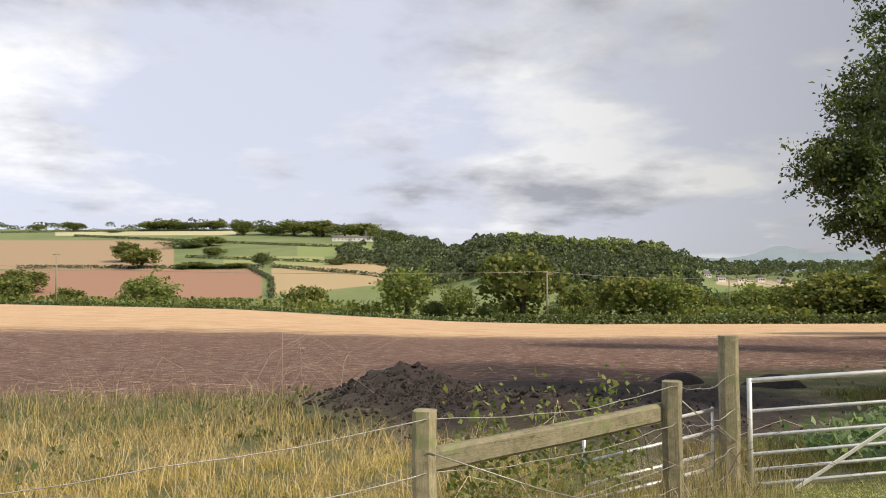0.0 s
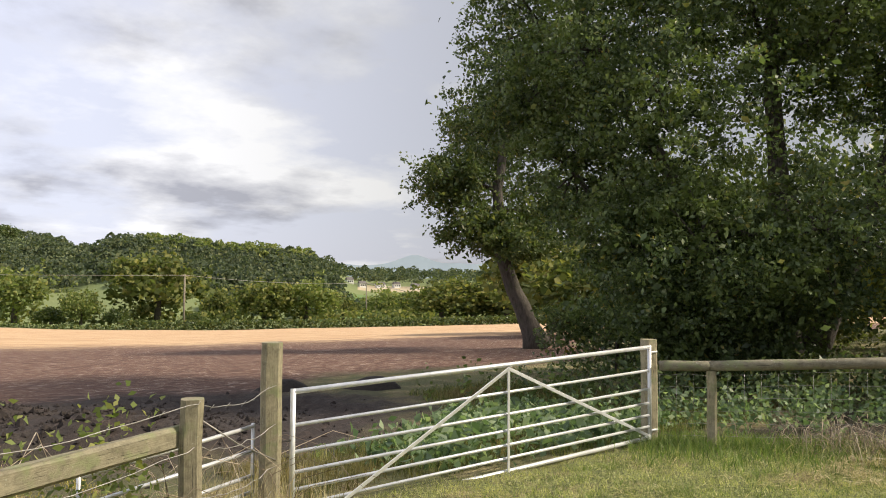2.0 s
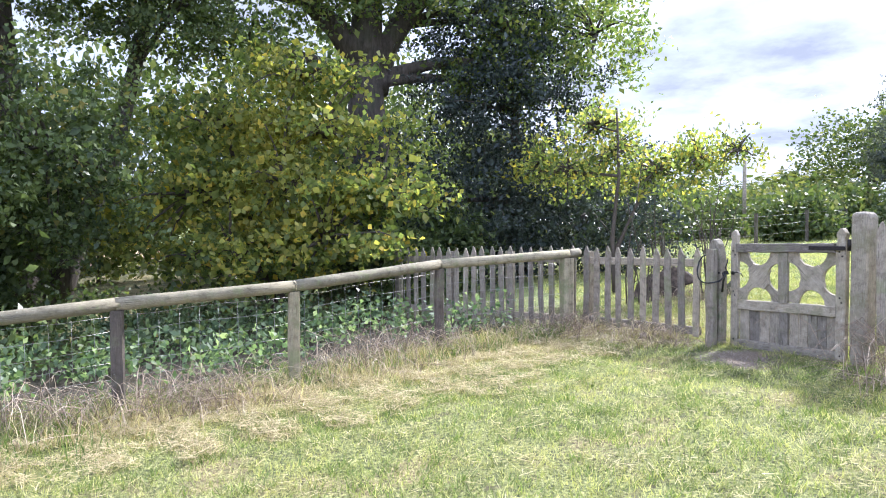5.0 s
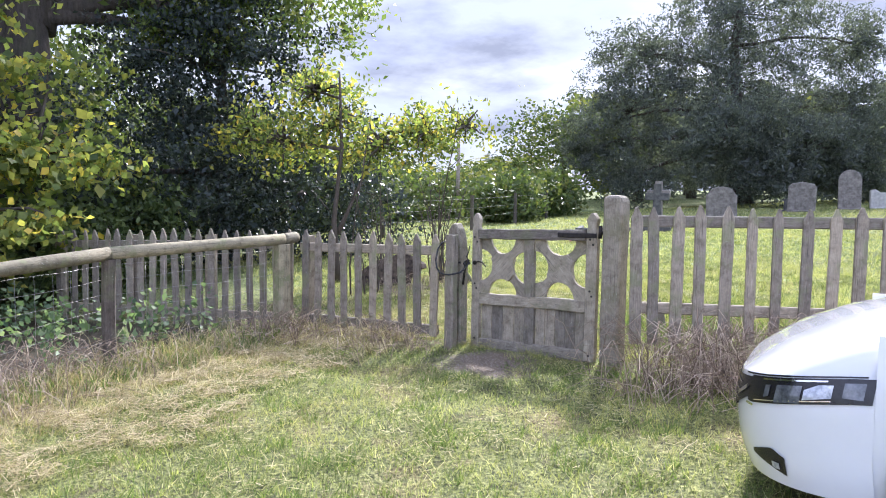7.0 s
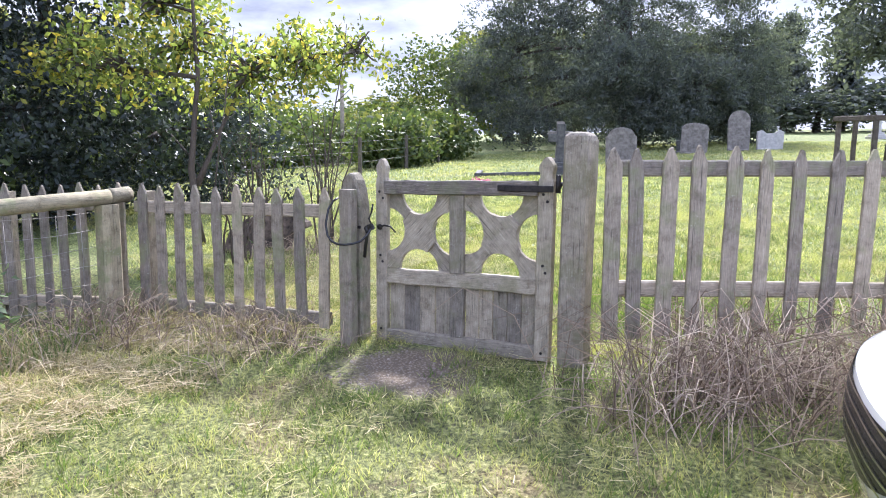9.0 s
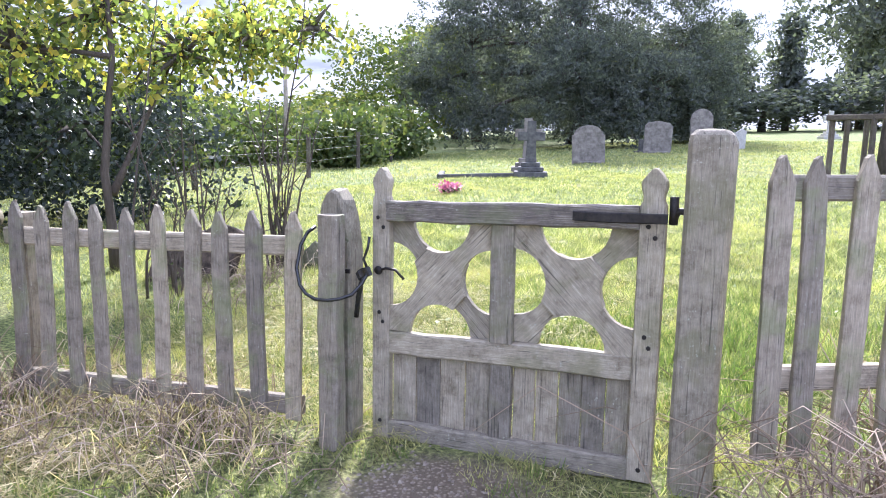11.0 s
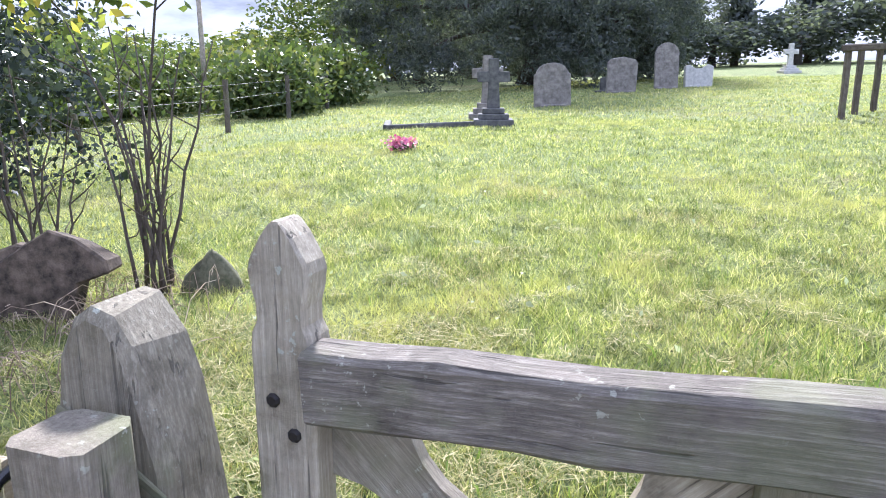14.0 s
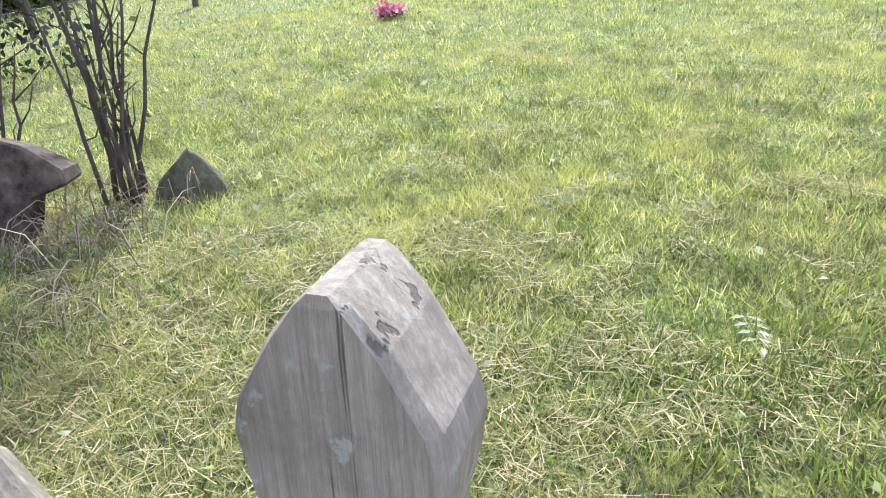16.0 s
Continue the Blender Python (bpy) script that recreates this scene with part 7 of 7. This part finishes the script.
def build_car():
    car = thing("car", CAR.translation, "white hatchback car parked on the grass, black grille", "car")
    # front skin, one sheet from flank to flank and from sill to bonnet edge
    angles = list(np.linspace(-90, 90, 61))
    v, f = [], []
    nz = 10
    for a in angles:
        for j in range(nz + 1):
            z = 0.20 + (lip(abs(a)) - 0.20) * j / nz
            x, y, zz = skin(abs(a), z)
            v.append((x, y * (1 if a >= 0 else -1), zz))
    for i in range(len(angles) - 1):
        for j in range(nz):
            f.append((i * (nz + 1) + j, (i + 1) * (nz + 1) + j, (i + 1) * (nz + 1) + j + 1, i * (nz + 1) + j + 1))
    part("bumper", mesh_of("bumper", v, f, PAINT, True), car, CAR)
    # bonnet: rows from the edge back to the windscreen
    rows = []
    for t in (0.0, 0.03, 0.08, 0.2, 0.4, 0.6, 0.8, 1.0):
        row = []
        for a in angles:
            x, y, z = skin(abs(a), lip(abs(a)), 0.0)
            y *= 1 if a >= 0 else -1
            ex = -1.25 + 0.12 * (1 - (y / 0.86) ** 2)
            row.append((x + (ex - x) * t, y * (1 - 0.10 * t), z + (0.985 - z) * (1 - (1 - t) ** 2.3) + 0.03 * (1 - (y / 0.9) ** 2) * min(1, t * 5)))
        rows.append(row)
    v = [q for row in rows for q in row]
    n = len(angles)
    f = [(i * n + k, i * n + k + 1, (i + 1) * n + k + 1, (i + 1) * n + k) for i in range(len(rows) - 1) for k in range(n - 1)]
    part("bonnet", mesh_of("bonnet", v, f, PAINT, True), car, CAR)
    # flanks and tail
    for sgn in (1, -1):
        prof = [(0.20, 0.83), (0.30, 0.865), (0.45, 0.88), (0.62, 0.88), (0.78, 0.865), (0.93, 0.83)]
        xs = [-0.62, -1.0, -1.6, -2.4, -3.2, -3.8, -4.1, -4.3, -4.42]
        pinch = [1, 1, 1, 1, 1, 0.985, 0.94, 0.84, 0.6]
        v = [(x, y * k * sgn, z) for x, k in zip(xs, pinch) for z, y in prof]
        f = [(i * 6 + j, i * 6 + j + 1, i * 6 + 7 + j, i * 6 + 6 + j) for i in range(len(xs) - 1) for j in range(5)]
        part("side_panel", mesh_of("side_panel", v, f if sgn < 0 else [q[::-1] for q in f], PAINT, True), car, CAR)
    v = [(-4.42, y, z) for z, y in ((0.20, 0.5), (0.93, 0.5), (0.93, -0.5), (0.20, -0.5))]
    part("tailgate", mesh_of("tailgate", v, [(0, 1, 2, 3)], PAINT), car, CAR)
    # cabin: glass band with roof above
    lowr = [(-1.2, 0.77), (-1.9, 0.80), (-3.3, 0.80), (-4.2, 0.66)]
    topr = [(-1.95, 0.58), (-2.3, 0.62), (-3.3, 0.61), (-3.85, 0.52)]
    v = [(x, y, 0.945) for x, y in lowr] + [(x, -y, 0.945) for x, y in lowr[::-1]] + [(x, y, 1.46) for x, y in topr] + [(x, -y, 1.46) for x, y in topr[::-1]]
    part("windows", mesh_of("windows", v, [(i, (i + 1) % 8, 8 + (i + 1) % 8, 8 + i) for i in range(8)], GLASS), car, CAR)
    v = [(x, y * 1.02, 1.455) for x, y in topr] + [(x, -y * 1.02, 1.455) for x, y in topr[::-1]] + [(x * 0.99 - 0.02, y * 0.85, 1.52) for x, y in topr] + [(x * 0.99 - 0.02, -y * 0.85, 1.52) for x, y in topr[::-1]]
    part("roof", mesh_of("roof", v, [(i, (i + 1) % 8, 8 + (i + 1) % 8, 8 + i) for i in range(8)] + [tuple(range(8, 16))], PAINT, True), car, CAR)
    v = [(-0.9, y, 0.9) for y in (0.8, -0.8)] + [(-4.2, y, 0.9) for y in (-0.78, 0.78)]
    part("deck", mesh_of("deck", v, [(0, 1, 2, 3)], BLACK), car, CAR)
    v = [(-0.3, y, 0.21) for y in (0.6, -0.6)] + [(-4.3, y, 0.21) for y in (-0.6, 0.6)]
    part("floor_pan", mesh_of("floor_pan", v, [(0, 1, 2, 3)], BLACK), car, CAR)
    # wheels
    for x in (-1.02, -3.55):
        for sgn in (1, -1):
            w = adopt(new("wheel"), car, CAR @ pose(x, sgn * 0.79, 0.32, 90, 0, 0))
            prof = [(0.20, -0.10), (0.29, -0.11), (0.32, -0.08), (0.32, 0.08), (0.29, 0.11), (0.20, 0.10)]
            v = [(r * math.cos(a), r * math.sin(a), z) for a in np.linspace(0, 6.283, 28, False) for r, z in prof]
            f = [(i * 6 + j, i * 6 + j + 1, ((i + 1) % 28) * 6 + j + 1, ((i + 1) % 28) * 6 + j) for i in range(28) for j in range(5)]
            part("tyre", mesh_of("tyre", v, f, RUBBER, True), w, world_of(w))
            v, f = join([tube_data([(0, 0, -0.09), (0, 0, 0.09)], [0.2, 0.2], 24)] + [tube_data([(0, 0, -sgn * 0.095), (0.19 * math.cos(a), 0.19 * math.sin(a), -sgn * 0.10)], [0.03, 0.022], 6) for a in np.linspace(0, 6.283, 5, False)])
            part("rim", mesh_of("rim", v, f, GALV, False), w, world_of(w))
            part("arch", mesh_of("arch", *tube_data([(x, sgn * 0.80, 0.33), (x, sgn * 0.884, 0.33)], [0.345, 0.345], 28), BLACK), car, CAR)
    # lamps, grille, slots and trim
    car_patch("headlamp", 38, 89.5, lambda a: 0.535 + 0.0022 * max(0, a - 42), lambda a: lip(a) - 0.012, BLACK, car, 0.006, label="black swept headlamp unit")
    car_patch("lamp_reflector", 70, 80, lambda a: 0.616 + 0.0030 * (a - 70), lambda a: lip(a) - 0.040 - 0.0045 * max(0, 75 - a), LENS, car, 0.010, label="bright headlamp lens")
    car_patch("lamp_bezel", 57, 69, lambda a: 0.575 + 0.002 * (a - 57), lambda a: lip(a) - 0.045, DARK_LENS, car, 0.010, label="dark glass of the headlamp")
    car_patch("lamp_reflector", 50.5, 53.5, lambda a: 0.582 + 0.004 * (a - 50), lambda a: lip(a) - 0.048, DARK_LENS, car, 0.011, label="dark inner headlamp lens")
    car_patch("lamp_edge", 44, 80, lambda a: 0.547 + 0.0022 * max(0, a - 42), lambda a: 0.552 + 0.0022 * max(0, a - 42), CHROME, car, 0.010, nz=1, label="thin bright lower lamp edge")
    car_patch("lamp_strip", 48, 78, lambda a: lip(a) - 0.026, lambda a: lip(a) - 0.019, CHROME, car, 0.012, nz=2, label="thin bright strip")
    car_patch("side_reflector", 83, 88, lambda a: 0.655, lambda a: lip(a) - 0.03, DARK_LENS, car, 0.010, label="grey indicator lens")
    car_patch("grille", 0, 38, lambda a: 0.36 + 0.0050 * a, lambda a: lip(a) - 0.02, BLACK, car, 0.006, label="black front grille")
    car_patch("grille_trim", 25, 36, lambda a: 0.37 + 0.0060 * (a - 0), lambda a: 0.385 + 0.0062 * a, CHROME, car, 0.014, nz=2, label="chrome grille trim")
    for k in range(5):
        car_patch("grille_bar", 0, 27, lambda a: 0.42 + 0.042 * k, lambda a: 0.428 + 0.042 * k, CHROME, car, 0.012, nz=1, label="thin chrome grille bar")
    car_patch("lower_lamp", 38, 44, lambda a: 0.522, lambda a: 0.534, CHROME, car, 0.012, nz=1, label="thin chrome edge")
    car_patch("fog_slot", 44, 64, lambda a: 0.305 - 0.0026 * (a - 44), lambda a: 0.325 + 0.0030 * min(a - 44, 12) - 0.0045 * max(0, a - 58), BLACK, car, 0.006, label="black lower bumper slot")
    car_patch("fog_lamp", 57, 61, lambda a: 0.275, lambda a: 0.305, LENS, car, 0.011, label="small fog lamp")
    # bonnet shut line
    for sgn in (1, -1):
        line = []
        for t in np.linspace(0.0, 1, 14):
            a = 63 + 7 * t
            x, y, z = skin(a, lip(a))
            line.append(CAR @ Vector((x + (-1.2 - x) * t, (y * (1 - 0.10 * t) - 0.015 - 0.05 * min(1, t * 4)) * sgn, z + (0.985 - z) * (1 - (1 - t) ** 2.3) + 0.03 * (1 - ((y - 0.06) / 0.9) ** 2) * min(1, t * 5) + 0.001)))
        tube("shut_line", line, 0.0035, BLACK, car, 5)
    car_patch("lip_gap", 30, 88, lambda a: lip(a) - 0.009, lambda a: lip(a) - 0.002, BLACK, car, 0.004, nz=1, label="dark gap under the bonnet edge")


build_car()
